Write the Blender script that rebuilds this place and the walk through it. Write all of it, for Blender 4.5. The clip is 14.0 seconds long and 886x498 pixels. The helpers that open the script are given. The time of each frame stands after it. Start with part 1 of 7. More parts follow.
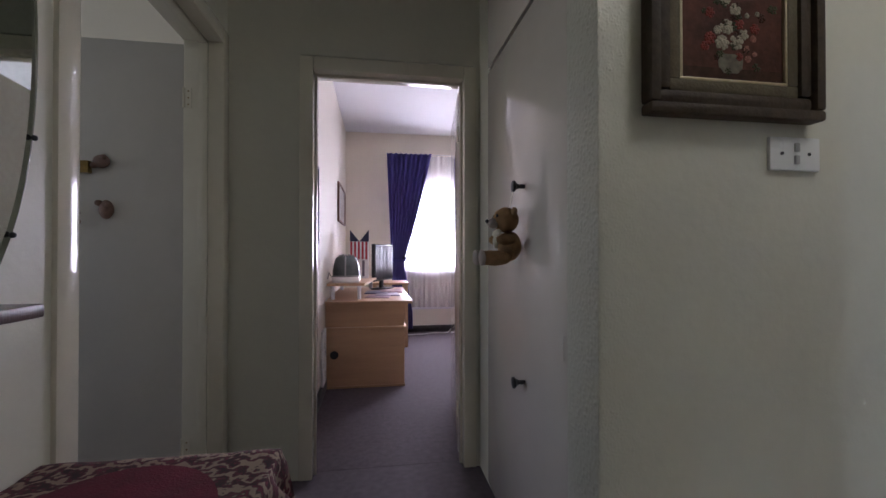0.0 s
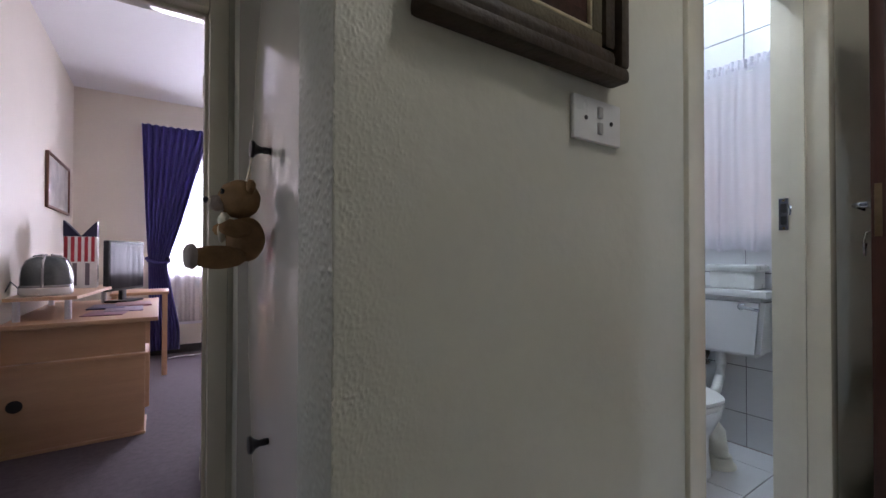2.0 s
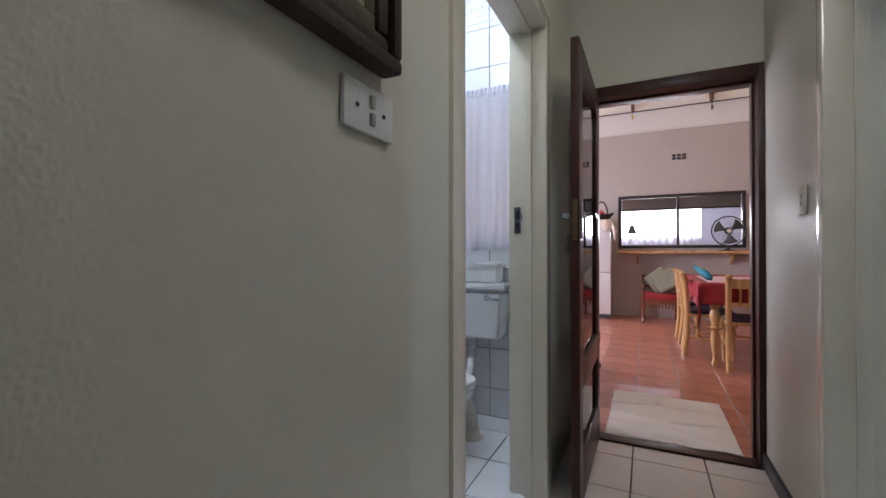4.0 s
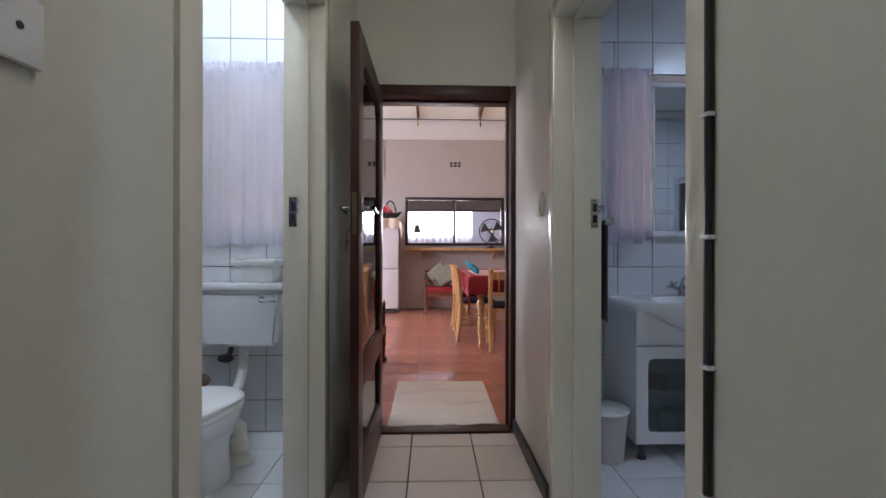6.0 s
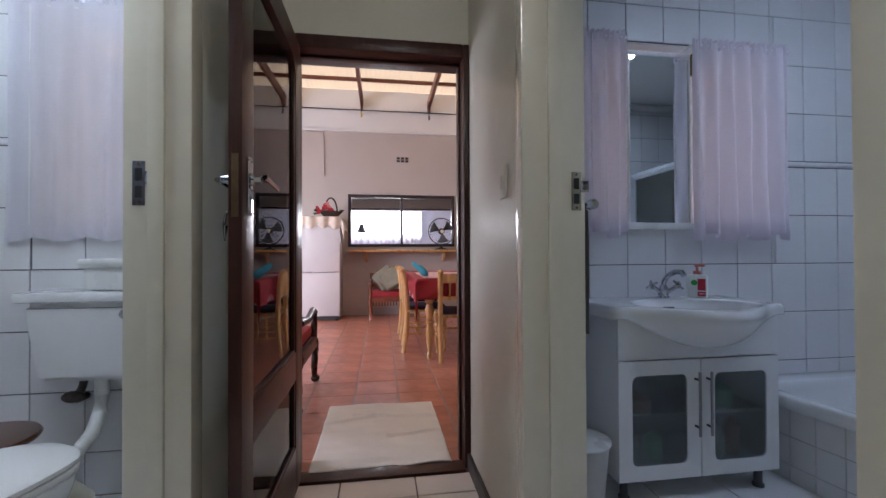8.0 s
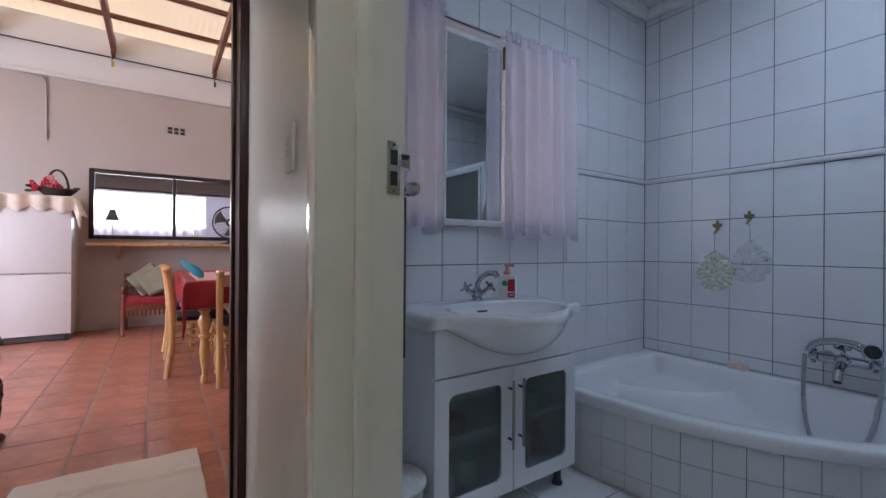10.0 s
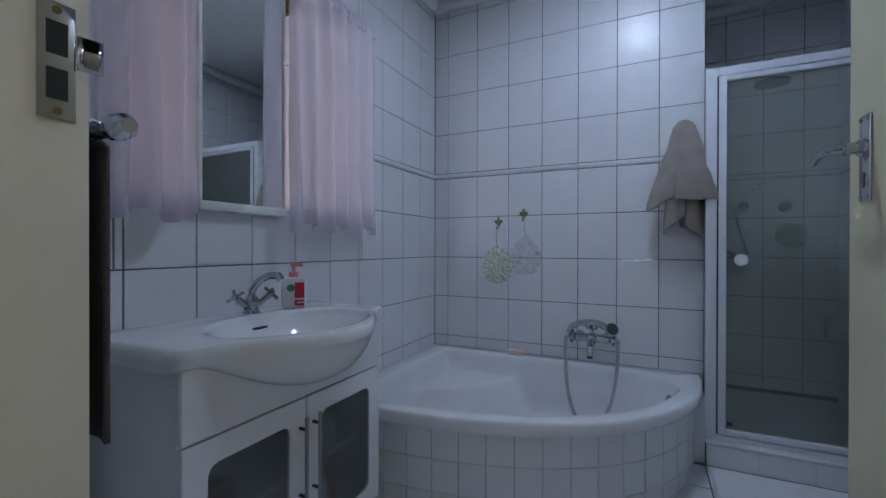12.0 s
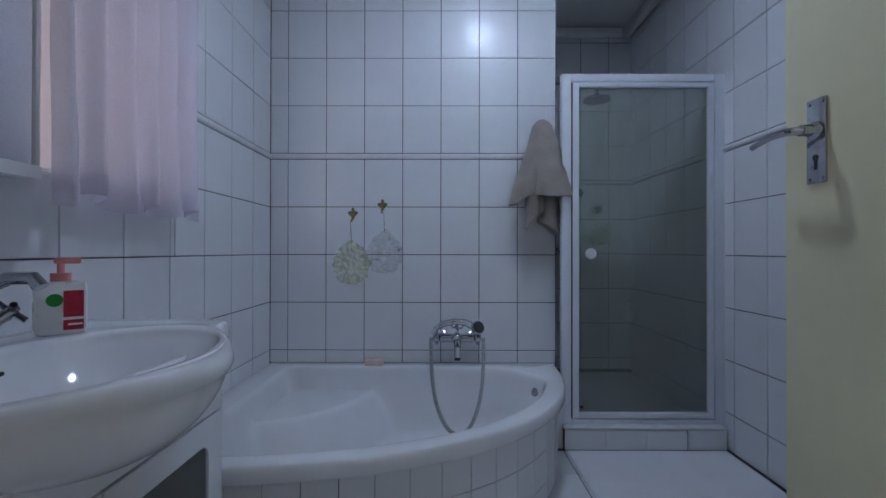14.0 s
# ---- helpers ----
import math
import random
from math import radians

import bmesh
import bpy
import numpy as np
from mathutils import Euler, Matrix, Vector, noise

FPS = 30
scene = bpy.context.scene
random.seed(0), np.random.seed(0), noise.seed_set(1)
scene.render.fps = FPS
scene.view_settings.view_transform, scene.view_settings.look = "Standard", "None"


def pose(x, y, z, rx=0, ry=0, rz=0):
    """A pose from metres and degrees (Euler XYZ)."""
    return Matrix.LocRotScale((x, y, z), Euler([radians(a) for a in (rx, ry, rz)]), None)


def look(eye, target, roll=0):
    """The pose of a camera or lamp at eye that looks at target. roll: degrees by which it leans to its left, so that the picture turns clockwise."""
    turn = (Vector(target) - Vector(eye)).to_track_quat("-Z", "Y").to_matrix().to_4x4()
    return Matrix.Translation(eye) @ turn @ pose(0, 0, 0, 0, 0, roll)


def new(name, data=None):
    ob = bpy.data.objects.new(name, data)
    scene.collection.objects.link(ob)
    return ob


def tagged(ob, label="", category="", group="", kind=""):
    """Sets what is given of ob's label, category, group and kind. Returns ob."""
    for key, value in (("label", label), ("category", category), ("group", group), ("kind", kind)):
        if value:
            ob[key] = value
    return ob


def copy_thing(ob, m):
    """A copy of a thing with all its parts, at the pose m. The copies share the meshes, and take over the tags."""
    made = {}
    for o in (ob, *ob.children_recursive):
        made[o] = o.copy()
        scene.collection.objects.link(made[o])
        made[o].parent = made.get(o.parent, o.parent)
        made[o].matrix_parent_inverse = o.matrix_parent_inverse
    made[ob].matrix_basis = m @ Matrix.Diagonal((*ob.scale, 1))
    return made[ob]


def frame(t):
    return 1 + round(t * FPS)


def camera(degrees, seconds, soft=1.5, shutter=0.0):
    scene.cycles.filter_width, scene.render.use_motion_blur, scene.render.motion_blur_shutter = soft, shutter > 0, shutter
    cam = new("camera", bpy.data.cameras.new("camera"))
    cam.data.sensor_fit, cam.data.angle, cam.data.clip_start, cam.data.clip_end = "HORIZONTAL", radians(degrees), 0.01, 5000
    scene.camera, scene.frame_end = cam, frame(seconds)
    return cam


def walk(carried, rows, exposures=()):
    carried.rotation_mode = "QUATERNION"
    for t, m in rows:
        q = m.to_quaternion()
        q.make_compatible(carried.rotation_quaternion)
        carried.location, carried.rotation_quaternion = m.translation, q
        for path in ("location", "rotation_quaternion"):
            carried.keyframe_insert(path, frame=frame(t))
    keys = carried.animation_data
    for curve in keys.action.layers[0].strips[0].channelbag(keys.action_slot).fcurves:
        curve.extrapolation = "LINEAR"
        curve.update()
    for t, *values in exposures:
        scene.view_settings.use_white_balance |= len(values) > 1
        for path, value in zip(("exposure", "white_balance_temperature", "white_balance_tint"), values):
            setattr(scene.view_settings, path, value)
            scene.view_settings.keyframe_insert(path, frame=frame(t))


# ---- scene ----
cam = camera(93.3, 14.0)
METRES, EYE, TILT, LEAN, TURN = 2.4, 1.1, 0.0, 0.0, -4.4
PATH = [
    (0, (0.603, 0.436, 1.103), (0.915, 2.412, 1.119), 0.0),
    (0.5, (0.645, 0.577, 1.103), (1.095, 2.525, 1.12), 0.0),
    (1, (0.709, 0.66, 1.093), (1.39, 2.541, 1.116), 0.1),
    (1.5, (0.799, 0.734, 1.094), (1.72, 2.51, 1.114), 0.1),
    (2, (0.9, 0.79, 1.091), (2.021, 2.447, 1.115), 0.1),
    (2.1, (0.911, 0.786, 1.091), (2.07, 2.416, 1.113), -0.0),
    (2.5, (0.957, 0.802, 1.09), (2.266, 2.314, 1.113), 0.1),
    (3, (0.975, 0.834, 1.1), (2.475, 2.157, 1.117), 0.2),
    (3.5, (0.986, 0.87, 1.103), (2.656, 1.97, 1.112), 0.3),
    (4, (0.988, 0.849, 1.1), (2.787, 1.723, 1.114), 0.0),
    (4.2, (1.0, 0.847, 1.111), (2.845, 1.619, 1.115), 0.6),
    (6.3, (1.186, 0.804, 1.082), (3.183, 0.688, 1.086), -0.1),
    (6.5, (1.242, 0.799, 1.077), (3.237, 0.666, 1.081), -0.1),
    (7, (1.387, 0.773, 1.062), (3.382, 0.63, 1.068), -0.2),
    (7.2, (1.444, 0.761, 1.051), (3.439, 0.61, 1.062), -0.2),
    (9.3, (1.89, 0.618, 1.052), (3.717, -0.195, 1.072), -0.1),
    (9.5, (1.944, 0.585, 1.053), (3.726, -0.324, 1.074), -0.0),
    (10, (2.008, 0.565, 1.06), (3.66, -0.563, 1.062), 0.4),
    (10.5, (2.107, 0.555, 1.061), (3.56, -0.818, 1.067), 0.1),
    (11, (2.148, 0.529, 1.058), (3.399, -1.031, 1.065), 0.1),
    (11.5, (2.211, 0.453, 1.045), (3.296, -1.227, 1.049), 0.0),
    (12, (2.302, 0.339, 1.052), (3.181, -1.458, 1.044), 0.1),
    (12.5, (2.368, 0.243, 1.027), (3.047, -1.638, 1.028), 0.0),
    (13, (2.462, 0.188, 1.026), (2.879, -1.768, 1.026), 0.1),
    (13.5, (2.585, 0.147, 1.031), (2.77, -1.845, 1.034), 0.1),
    (14, (2.653, 0.09, 1.008), (2.661, -1.91, 1.017), 0.1),
]
walk(cam, [(t, look(eye, target, roll)) for t, eye, target, roll in PATH], [(0, 0.94, 6040, 14), (14, 0.92, 6040, 14)])

# ---- world, sun, large lights, exposure ----
world = bpy.data.worlds.new("sky")
scene.world = world
world.use_nodes = True
wn = world.node_tree
sky = wn.nodes.new("ShaderNodeTexSky")
sky.sky_type = "NISHITA"
sky.sun_disc = False
sky.sun_elevation, sky.sun_rotation = radians(52), radians(150)
wn.links.new(sky.outputs[0], wn.nodes["Background"].inputs[0])
wn.nodes["Background"].inputs[1].default_value = 0.15
sun = new("sun", bpy.data.lights.new("sun", "SUN"))
sun.data.energy, sun.data.angle, sun.data.color = 5.0, radians(0.5), (1.0, 0.96, 0.93)
sun.matrix_world = look((0, 0, 0), (-math.sin(radians(150)), -math.cos(radians(150)), -1.28))


def area(name, eye, target, sx, sy, watts, colour):
    lamp = new(name, bpy.data.lights.new(name, "AREA"))
    lamp.data.shape, lamp.data.size, lamp.data.size_y = "RECTANGLE", sx, sy
    lamp.data.energy, lamp.data.color = watts, colour
    lamp.matrix_world = look(eye, target)
    return lamp


def bulb(name, place, watts, radius, colour):
    lamp = new(name, bpy.data.lights.new(name, "POINT"))
    lamp.data.energy, lamp.data.shadow_soft_size, lamp.data.color = watts, radius, colour
    lamp.location = place
    return lamp


# daylight in the openings
area("bedroom_daylight", (1.75, 6.36, 1.45), (1.75, 0, 1.2), 1.6, 1.15, 82, (0.90, 0.84, 1.0))
area("side_room_daylight", (-2.5, 2.3, 1.6), (0, 2.3, 1.6), 1.2, 1.0, 4.5, (0.85, 0.88, 1.0))
area("dining_daylight", (6.3, 4.94, 1.6), (6.6, 0, 0.6), 2.5, 1.2, 74, (0.86, 0.86, 1.0))
area("kitchen_daylight", (11.42, 1.2, 1.735), (8, 1.2, 1.6), 2.7, 0.5, 50, (1.0, 0.98, 0.96))
# lamps
downlight = area("bathroom_downlight", (2.38, -1.31, 2.685), (2.38, -1.32, 0.5), 0.10, 0.10, 6.3, (0.64, 0.79, 1.0))
downlight.data.shape = "DISK"
bulb("toilet_bulb", (2.6, 1.9, 2.85), 22, 0.09, (0.82, 0.93, 1.0))
bulb("hall_bulb", (1.78, 0.50, 2.54), 5.5, 0.16, (1.0, 0.97, 0.93))

# ---- helpers for meshes ----


def bm_box(bm, a, b, bev=0.0, seg=2):
    """A box from corner a to corner b."""
    c = [(p + q) / 2 for p, q in zip(a, b)]
    s = [abs(q - p) for p, q in zip(a, b)]
    got = bmesh.ops.create_cube(bm, size=1.0, matrix=Matrix.Translation(c) @ Matrix.Diagonal((*s, 1)))
    if bev > 0:
        edges = list({e for v in got["verts"] for e in v.link_edges})
        bmesh.ops.bevel(bm, geom=edges, offset=min(bev, min(s) * 0.45), segments=seg, affect="EDGES", profile=0.6)
    return bm


def bm_cyl(bm, p, q, r0, r1=None, seg=20):
    p, q = Vector(p), Vector(q)
    d = q - p
    m = Matrix.Translation((p + q) / 2) @ d.to_track_quat("Z", "Y").to_matrix().to_4x4()
    bmesh.ops.create_cone(bm, cap_ends=True, segments=seg, radius1=r0, radius2=r0 if r1 is None else r1, depth=d.length, matrix=m)
    return bm


def bm_ball(bm, c, rx, ry=None, rz=None, seg=20, m=None):
    bmesh.ops.create_uvsphere(bm, u_segments=seg, v_segments=max(8, seg // 2), radius=1.0,
                              matrix=Matrix.Translation(c) @ (m or Matrix()) @ Matrix.Diagonal((rx, ry or rx, rz or rx, 1)))
    return bm


def bm_lathe(bm, prof, at=(0, 0, 0), seg=28, m=None):
    """Revolves (radius, height) pairs about a vertical axis."""
    rings = []
    m = m or Matrix()
    for r, z in prof:
        rings.append([bm.verts.new(m @ Vector((r * math.cos(2 * math.pi * i / seg), r * math.sin(2 * math.pi * i / seg), z)) + Vector(at)) for i in range(seg)])
    for a, b in zip(rings, rings[1:]):
        for i in range(seg):
            bm.faces.new((a[i], a[(i + 1) % seg], b[(i + 1) % seg], b[i]))
    bm.faces.new(rings[0][::-1])
    bm.faces.new(rings[-1])
    return bm


def bm_tube(bm, pts, r, seg=10, r_end=None):
    """A round tube along points."""
    pts = [Vector(p) for p in pts]
    rings, n = [], len(pts)
    up = Vector((0.13, 0.21, 0.97))
    for i, p in enumerate(pts):
        d = (pts[min(i + 1, n - 1)] - pts[max(i - 1, 0)]).normalized()
        s = d.cross(up)
        if s.length < 0.05:
            s = d.cross(Vector((1, 0, 0)))
        s.normalize()
        u = s.cross(d)
        k = r if r_end is None else r + (r_end - r) * i / (n - 1)
        rings.append([bm.verts.new(p + k * (math.cos(2 * math.pi * j / seg) * s + math.sin(2 * math.pi * j / seg) * u)) for j in range(seg)])
    for a, b in zip(rings, rings[1:]):
        for j in range(seg):
            bm.faces.new((a[j], a[(j + 1) % seg], b[(j + 1) % seg], b[j]))
    bm.faces.new(rings[0][::-1])
    bm.faces.new(rings[-1])
    return bm


def bm_sheet(bm, f, nu, nv):
    """A sheet of faces from f(u, v), u and v from 0 to 1."""
    vs = [[bm.verts.new(f(i / nu, j / nv)) for j in range(nv + 1)] for i in range(nu + 1)]
    for i in range(nu):
        for j in range(nv):
            bm.faces.new((vs[i][j], vs[i + 1][j], vs[i + 1][j + 1], vs[i][j + 1]))
    return bm


def bm_prism(bm, outline, z0, z1, m=None):
    """Extrudes a flat outline of (x, y) pairs from z0 to z1."""
    m = m or Matrix()
    lo = [bm.verts.new(m @ Vector((x, y, z0))) for x, y in outline]
    hi = [bm.verts.new(m @ Vector((x, y, z1))) for x, y in outline]
    n = len(outline)
    for i in range(n):
        bm.faces.new((lo[i], lo[(i + 1) % n], hi[(i + 1) % n], hi[i]))
    bm.faces.new(lo[::-1])
    bm.faces.new(hi)
    return bm


def mesh_of(name, bm, material, angle=0.6, smooth=True):
    bmesh.ops.recalc_face_normals(bm, faces=bm.faces)
    if smooth:
        for f in bm.faces:
            f.smooth = True
        for e in bm.edges:
            if len(e.link_faces) == 2 and e.calc_face_angle(0) > angle:
                e.smooth = False
    data = bpy.data.meshes.new(name)
    bm.to_mesh(data)
    bm.free()
    data.materials.append(material)
    return data


def part(name, bm, material, parent, label="", angle=0.6):
    """Links a bmesh as one mesh under a thing or a part."""
    ob = new(name, mesh_of(name, bm, material, angle))
    ob.parent = parent
    return tagged(ob, label)


def thing(name, label, category, group="", kind=""):
    """An empty at a thing's base, for its parts."""
    return tagged(new(name), label, category, group, kind)


def solid(name, bm, material, label, category="", group="", kind="", angle=0.6):
    """A thing of one mesh."""
    return tagged(new(name, mesh_of(name, bm, material, angle)), label, category, group, kind)


def thick(ob, depth, offset=0.0):
    mod = ob.modifiers.new("thickness", "SOLIDIFY")
    mod.thickness, mod.offset = depth, offset
    return ob


def boxes(*ab, bev=0.0):
    bm = bmesh.new()
    for a, b in ab:
        bm_box(bm, a, b, bev)
    return bm


# ---- materials ----


def mat(name, base, rough=0.5, metal=0.0, var=0.10, scale=5.0, bump=0.0, bscale=80.0, stretch=(1, 1, 1), coat=0.0, rand=0.0, trans=0.0, spec=0.5, dark=None):
    """A surface with variation at two scales, grain and a fine relief."""
    m = bpy.data.materials.new(name)
    m.use_nodes = True
    t = m.node_tree
    n, link = t.nodes, t.links.new
    p = n["Principled BSDF"]
    co, mp = n.new("ShaderNodeTexCoord"), n.new("ShaderNodeMapping")
    mp.inputs["Scale"].default_value = stretch
    link(co.outputs["Object"], mp.inputs["Vector"])
    a, b = n.new("ShaderNodeTexNoise"), n.new("ShaderNodeTexNoise")
    a.inputs["Scale"].default_value, a.inputs["Detail"].default_value = scale, 4
    b.inputs["Scale"].default_value, b.inputs["Detail"].default_value = bscale, 3
    link(mp.outputs[0], a.inputs["Vector"])
    link(mp.outputs[0], b.inputs["Vector"])
    add = n.new("ShaderNodeMath")
    add.operation = "MULTIPLY_ADD"
    link(b.outputs[0], add.inputs[0])
    add.inputs[1].default_value = 0.45
    link(a.outputs[0], add.inputs[2])
    last = add.outputs[0]
    if rand:
        info, mul = n.new("ShaderNodeObjectInfo"), n.new("ShaderNodeMath")
        mul.operation = "MULTIPLY_ADD"
        link(info.outputs["Random"], mul.inputs[0])
        mul.inputs[1].default_value = rand
        link(last, mul.inputs[2])
        last = mul.outputs[0]
    ramp = n.new("ShaderNodeMapRange")
    ramp.inputs["From Min"].default_value, ramp.inputs["From Max"].default_value = 0.35, 1.1 + rand
    link(last, ramp.inputs["Value"])
    mix = n.new("ShaderNodeMix")
    mix.data_type = "RGBA"
    lo = dark or [c * (1 - var) for c in base]
    hi = [min(1, c * (1 + var)) for c in base]
    mix.inputs[6].default_value, mix.inputs[7].default_value = (*lo, 1), (*hi, 1)
    link(ramp.outputs[0], mix.inputs[0])
    link(mix.outputs[2], p.inputs["Base Color"])
    rr = n.new("ShaderNodeMapRange")
    rr.inputs["To Min"].default_value, rr.inputs["To Max"].default_value = max(0.02, rough * 0.85), min(1, rough * 1.15)
    link(a.outputs[0], rr.inputs["Value"])
    link(rr.outputs[0], p.inputs["Roughness"])
    p.inputs["Metallic"].default_value = metal
    p.inputs["Coat Weight"].default_value = coat
    p.inputs["Coat Roughness"].default_value = 0.08
    p.inputs["Transmission Weight"].default_value = trans
    p.inputs["Specular IOR Level"].default_value = spec
    if bump:
        bp = n.new("ShaderNodeBump")
        bp.inputs["Strength"].default_value, bp.inputs["Distance"].default_value = min(1, bump), 0.004
        link(b.outputs[0], bp.inputs["Height"])
        link(bp.outputs[0], p.inputs["Normal"])
    return m


def sheer(name, colour, clear, weave=260.0, through_light=0.5):
    """Thin curtain cloth that lets light through."""
    m = bpy.data.materials.new(name)
    m.use_nodes = True
    t = m.node_tree
    n, link = t.nodes, t.links.new
    n.remove(n["Principled BSDF"])
    out = n["Material Output"]
    d, tl, tr = n.new("ShaderNodeBsdfDiffuse"), n.new("ShaderNodeBsdfTranslucent"), n.new("ShaderNodeBsdfTransparent")
    d.inputs[0].default_value = tl.inputs[0].default_value = (*colour, 1)
    co, no = n.new("ShaderNodeTexCoord"), n.new("ShaderNodeTexNoise")
    no.inputs["Scale"].default_value = weave
    link(co.outputs["Object"], no.inputs["Vector"])
    rng = n.new("ShaderNodeMapRange")
    rng.inputs["To Min"].default_value, rng.inputs["To Max"].default_value = clear * 0.6, clear * 1.4
    link(no.outputs[0], rng.inputs["Value"])
    one, two = n.new("ShaderNodeMixShader"), n.new("ShaderNodeMixShader")
    one.inputs[0].default_value = through_light
    link(d.outputs[0], one.inputs[1])
    link(tl.outputs[0], one.inputs[2])
    link(rng.outputs[0], two.inputs[0])
    link(one.outputs[0], two.inputs[1])
    link(tr.outputs[0], two.inputs[2])
    link(two.outputs[0], out.inputs[0])
    return m


def glass(name, colour, rough, clear, haze=0.0):
    """Flat glass: a clear part, a glossy part and a dull film of soap or dust."""
    m = bpy.data.materials.new(name)
    m.use_nodes = True
    t = m.node_tree
    n, link = t.nodes, t.links.new
    n.remove(n["Principled BSDF"])
    tr, gl, fr, mx = n.new("ShaderNodeBsdfTransparent"), n.new("ShaderNodeBsdfGlossy"), n.new("ShaderNodeFresnel"), n.new("ShaderNodeMixShader")
    tr.inputs[0].default_value = (*[c * clear for c in colour], 1)
    gl.inputs["Roughness"].default_value = rough
    fr.inputs[0].default_value = 1.5
    link(fr.outputs[0], mx.inputs[0])
    film_, dull = n.new("ShaderNodeMixShader"), n.new("ShaderNodeBsdfDiffuse")
    dull.inputs[0].default_value = (0.62, 0.66, 0.60, 1)
    co, no, amount = n.new("ShaderNodeTexCoord"), n.new("ShaderNodeTexNoise"), n.new("ShaderNodeMapRange")
    no.inputs["Scale"].default_value = 3.5
    link(co.outputs["Object"], no.inputs["Vector"])
    amount.inputs["To Min"].default_value, amount.inputs["To Max"].default_value = haze * 0.5, haze * 1.5
    link(no.outputs[0], amount.inputs["Value"])
    link(amount.outputs[0], film_.inputs[0])
    link(tr.outputs[0], film_.inputs[1])
    link(dull.outputs[0], film_.inputs[2])
    link(film_.outputs[0], mx.inputs[1])
    link(gl.outputs[0], mx.inputs[2])
    link(mx.outputs[0], n["Material Output"].inputs[0])
    return m


def glow(name, colour, strength):
    m = bpy.data.materials.new(name)
    m.use_nodes = True
    p = m.node_tree.nodes["Principled BSDF"]
    p.inputs["Base Color"].default_value = (0.8, 0.8, 0.8, 1)
    p.inputs["Emission Color"].default_value = (*colour, 1)
    p.inputs["Emission Strength"].default_value = strength
    return m


HALL_WALL = mat("cream_wall_paint", (0.65, 0.634, 0.535), 0.40, var=0.05, scale=3, bump=0.25, bscale=45)
HALL_ROUGH = mat("rough_cream_plaster", (0.65, 0.634, 0.535), 0.42, var=0.06, scale=9, bump=0.9, bscale=110)
GLOSS_CREAM = mat("cream_gloss_paint", (0.71, 0.67, 0.55), 0.14, var=0.05, scale=6, bump=0.10, bscale=30, coat=0.35)
GLOSS_WHITE = mat("off_white_gloss_paint", (0.74, 0.68, 0.60), 0.08, var=0.04, scale=5, bump=0.03, bscale=9, coat=0.3)
DOOR_WHITE = mat("white_door_paint", (0.58, 0.555, 0.52), 0.4, var=0.05, scale=4, bump=0.08, bscale=40)
CEILING = mat("ceiling_paint", (0.78, 0.78, 0.78), 0.8, var=0.03, scale=2, bump=0.15, bscale=60)
BED_WALL = mat("bedroom_wall_paint", (0.76, 0.70, 0.60), 0.6, var=0.04, scale=3, bump=0.2, bscale=50)
CARPET = mat("purple_grey_carpet", (0.115, 0.093, 0.105), 0.95, var=0.35, scale=30, bump=1.0, bscale=420)
BLACK_TRIM = mat("black_skirting", (0.03, 0.028, 0.03), 0.4, var=0.2, scale=10)
TILE = mat("white_glazed_tile", (0.74, 0.74, 0.76), 0.26, var=0.03, scale=3, rand=0.25, bump=0.05, bscale=8)
GROUT = mat("grey_grout", (0.12, 0.115, 0.13), 0.85, var=0.2, scale=30, bump=0.3, bscale=200)
FLOOR_TILE = mat("pale_floor_tile", (0.78, 0.72, 0.68), 0.22, var=0.06, scale=7, rand=0.3, bump=0.08, bscale=20)
BATH_FLOOR_TILE = mat("white_floor_tile", (0.74, 0.74, 0.76), 0.18, var=0.04, scale=7, rand=0.3, bump=0.06, bscale=20)
FLOOR_GROUT = mat("brown_grout", (0.13, 0.10, 0.095), 0.9, var=0.3, scale=25, bump=0.3, bscale=150)
TERRA = mat("terracotta_tile", (0.45, 0.180, 0.125), 0.36, var=0.62, scale=4.5, rand=0.22, bump=0.3, bscale=14, coat=0.08)
TERRA_GROUT = mat("pinkish_grout", (0.38, 0.285, 0.27), 0.9, var=0.2, scale=25)
DARK_WOOD = mat("dark_stained_wood", (0.048, 0.016, 0.010), 0.38, var=0.45, scale=5, bump=0.15, bscale=50, stretch=(6, 6, 0.5), coat=0.06, spec=0.3)
DIN_WALL = mat("dining_wall_paint", (0.51, 0.46, 0.435), 0.6, var=0.06, scale=2, bump=0.25, bscale=60)
WHITE_PLASTIC = mat("white_plastic", (0.78, 0.78, 0.77), 0.28, var=0.03, scale=10)
PORCELAIN = mat("white_porcelain", (0.80, 0.80, 0.82), 0.07, var=0.02, scale=3, coat=0.3)
CHROME = mat("chrome", (0.50, 0.51, 0.54), 0.06, 1.0, var=0.05, scale=10)
BRASS = mat("aged_brass", (0.26, 0.18, 0.07), 0.3, 1.0, var=0.3, scale=20)
BLACK = mat("black_plastic", (0.02, 0.02, 0.022), 0.35, var=0.2, scale=15)
VANITY = mat("white_lacquer", (0.76, 0.76, 0.78), 0.15, var=0.03, scale=4, coat=0.2)
ALU = mat("white_powder_coat", (0.74, 0.75, 0.80), 0.25, var=0.04, scale=10)
PINE = mat("honey_pine", (0.60, 0.35, 0.14), 0.28, var=0.35, scale=4, bump=0.1, bscale=40, stretch=(5, 5, 0.7), coat=0.25)
MAPLE = mat("pale_maple_laminate", (0.52, 0.33, 0.20), 0.35, var=0.14, scale=3, bump=0.05, bscale=40, stretch=(0.6, 0.6, 7))
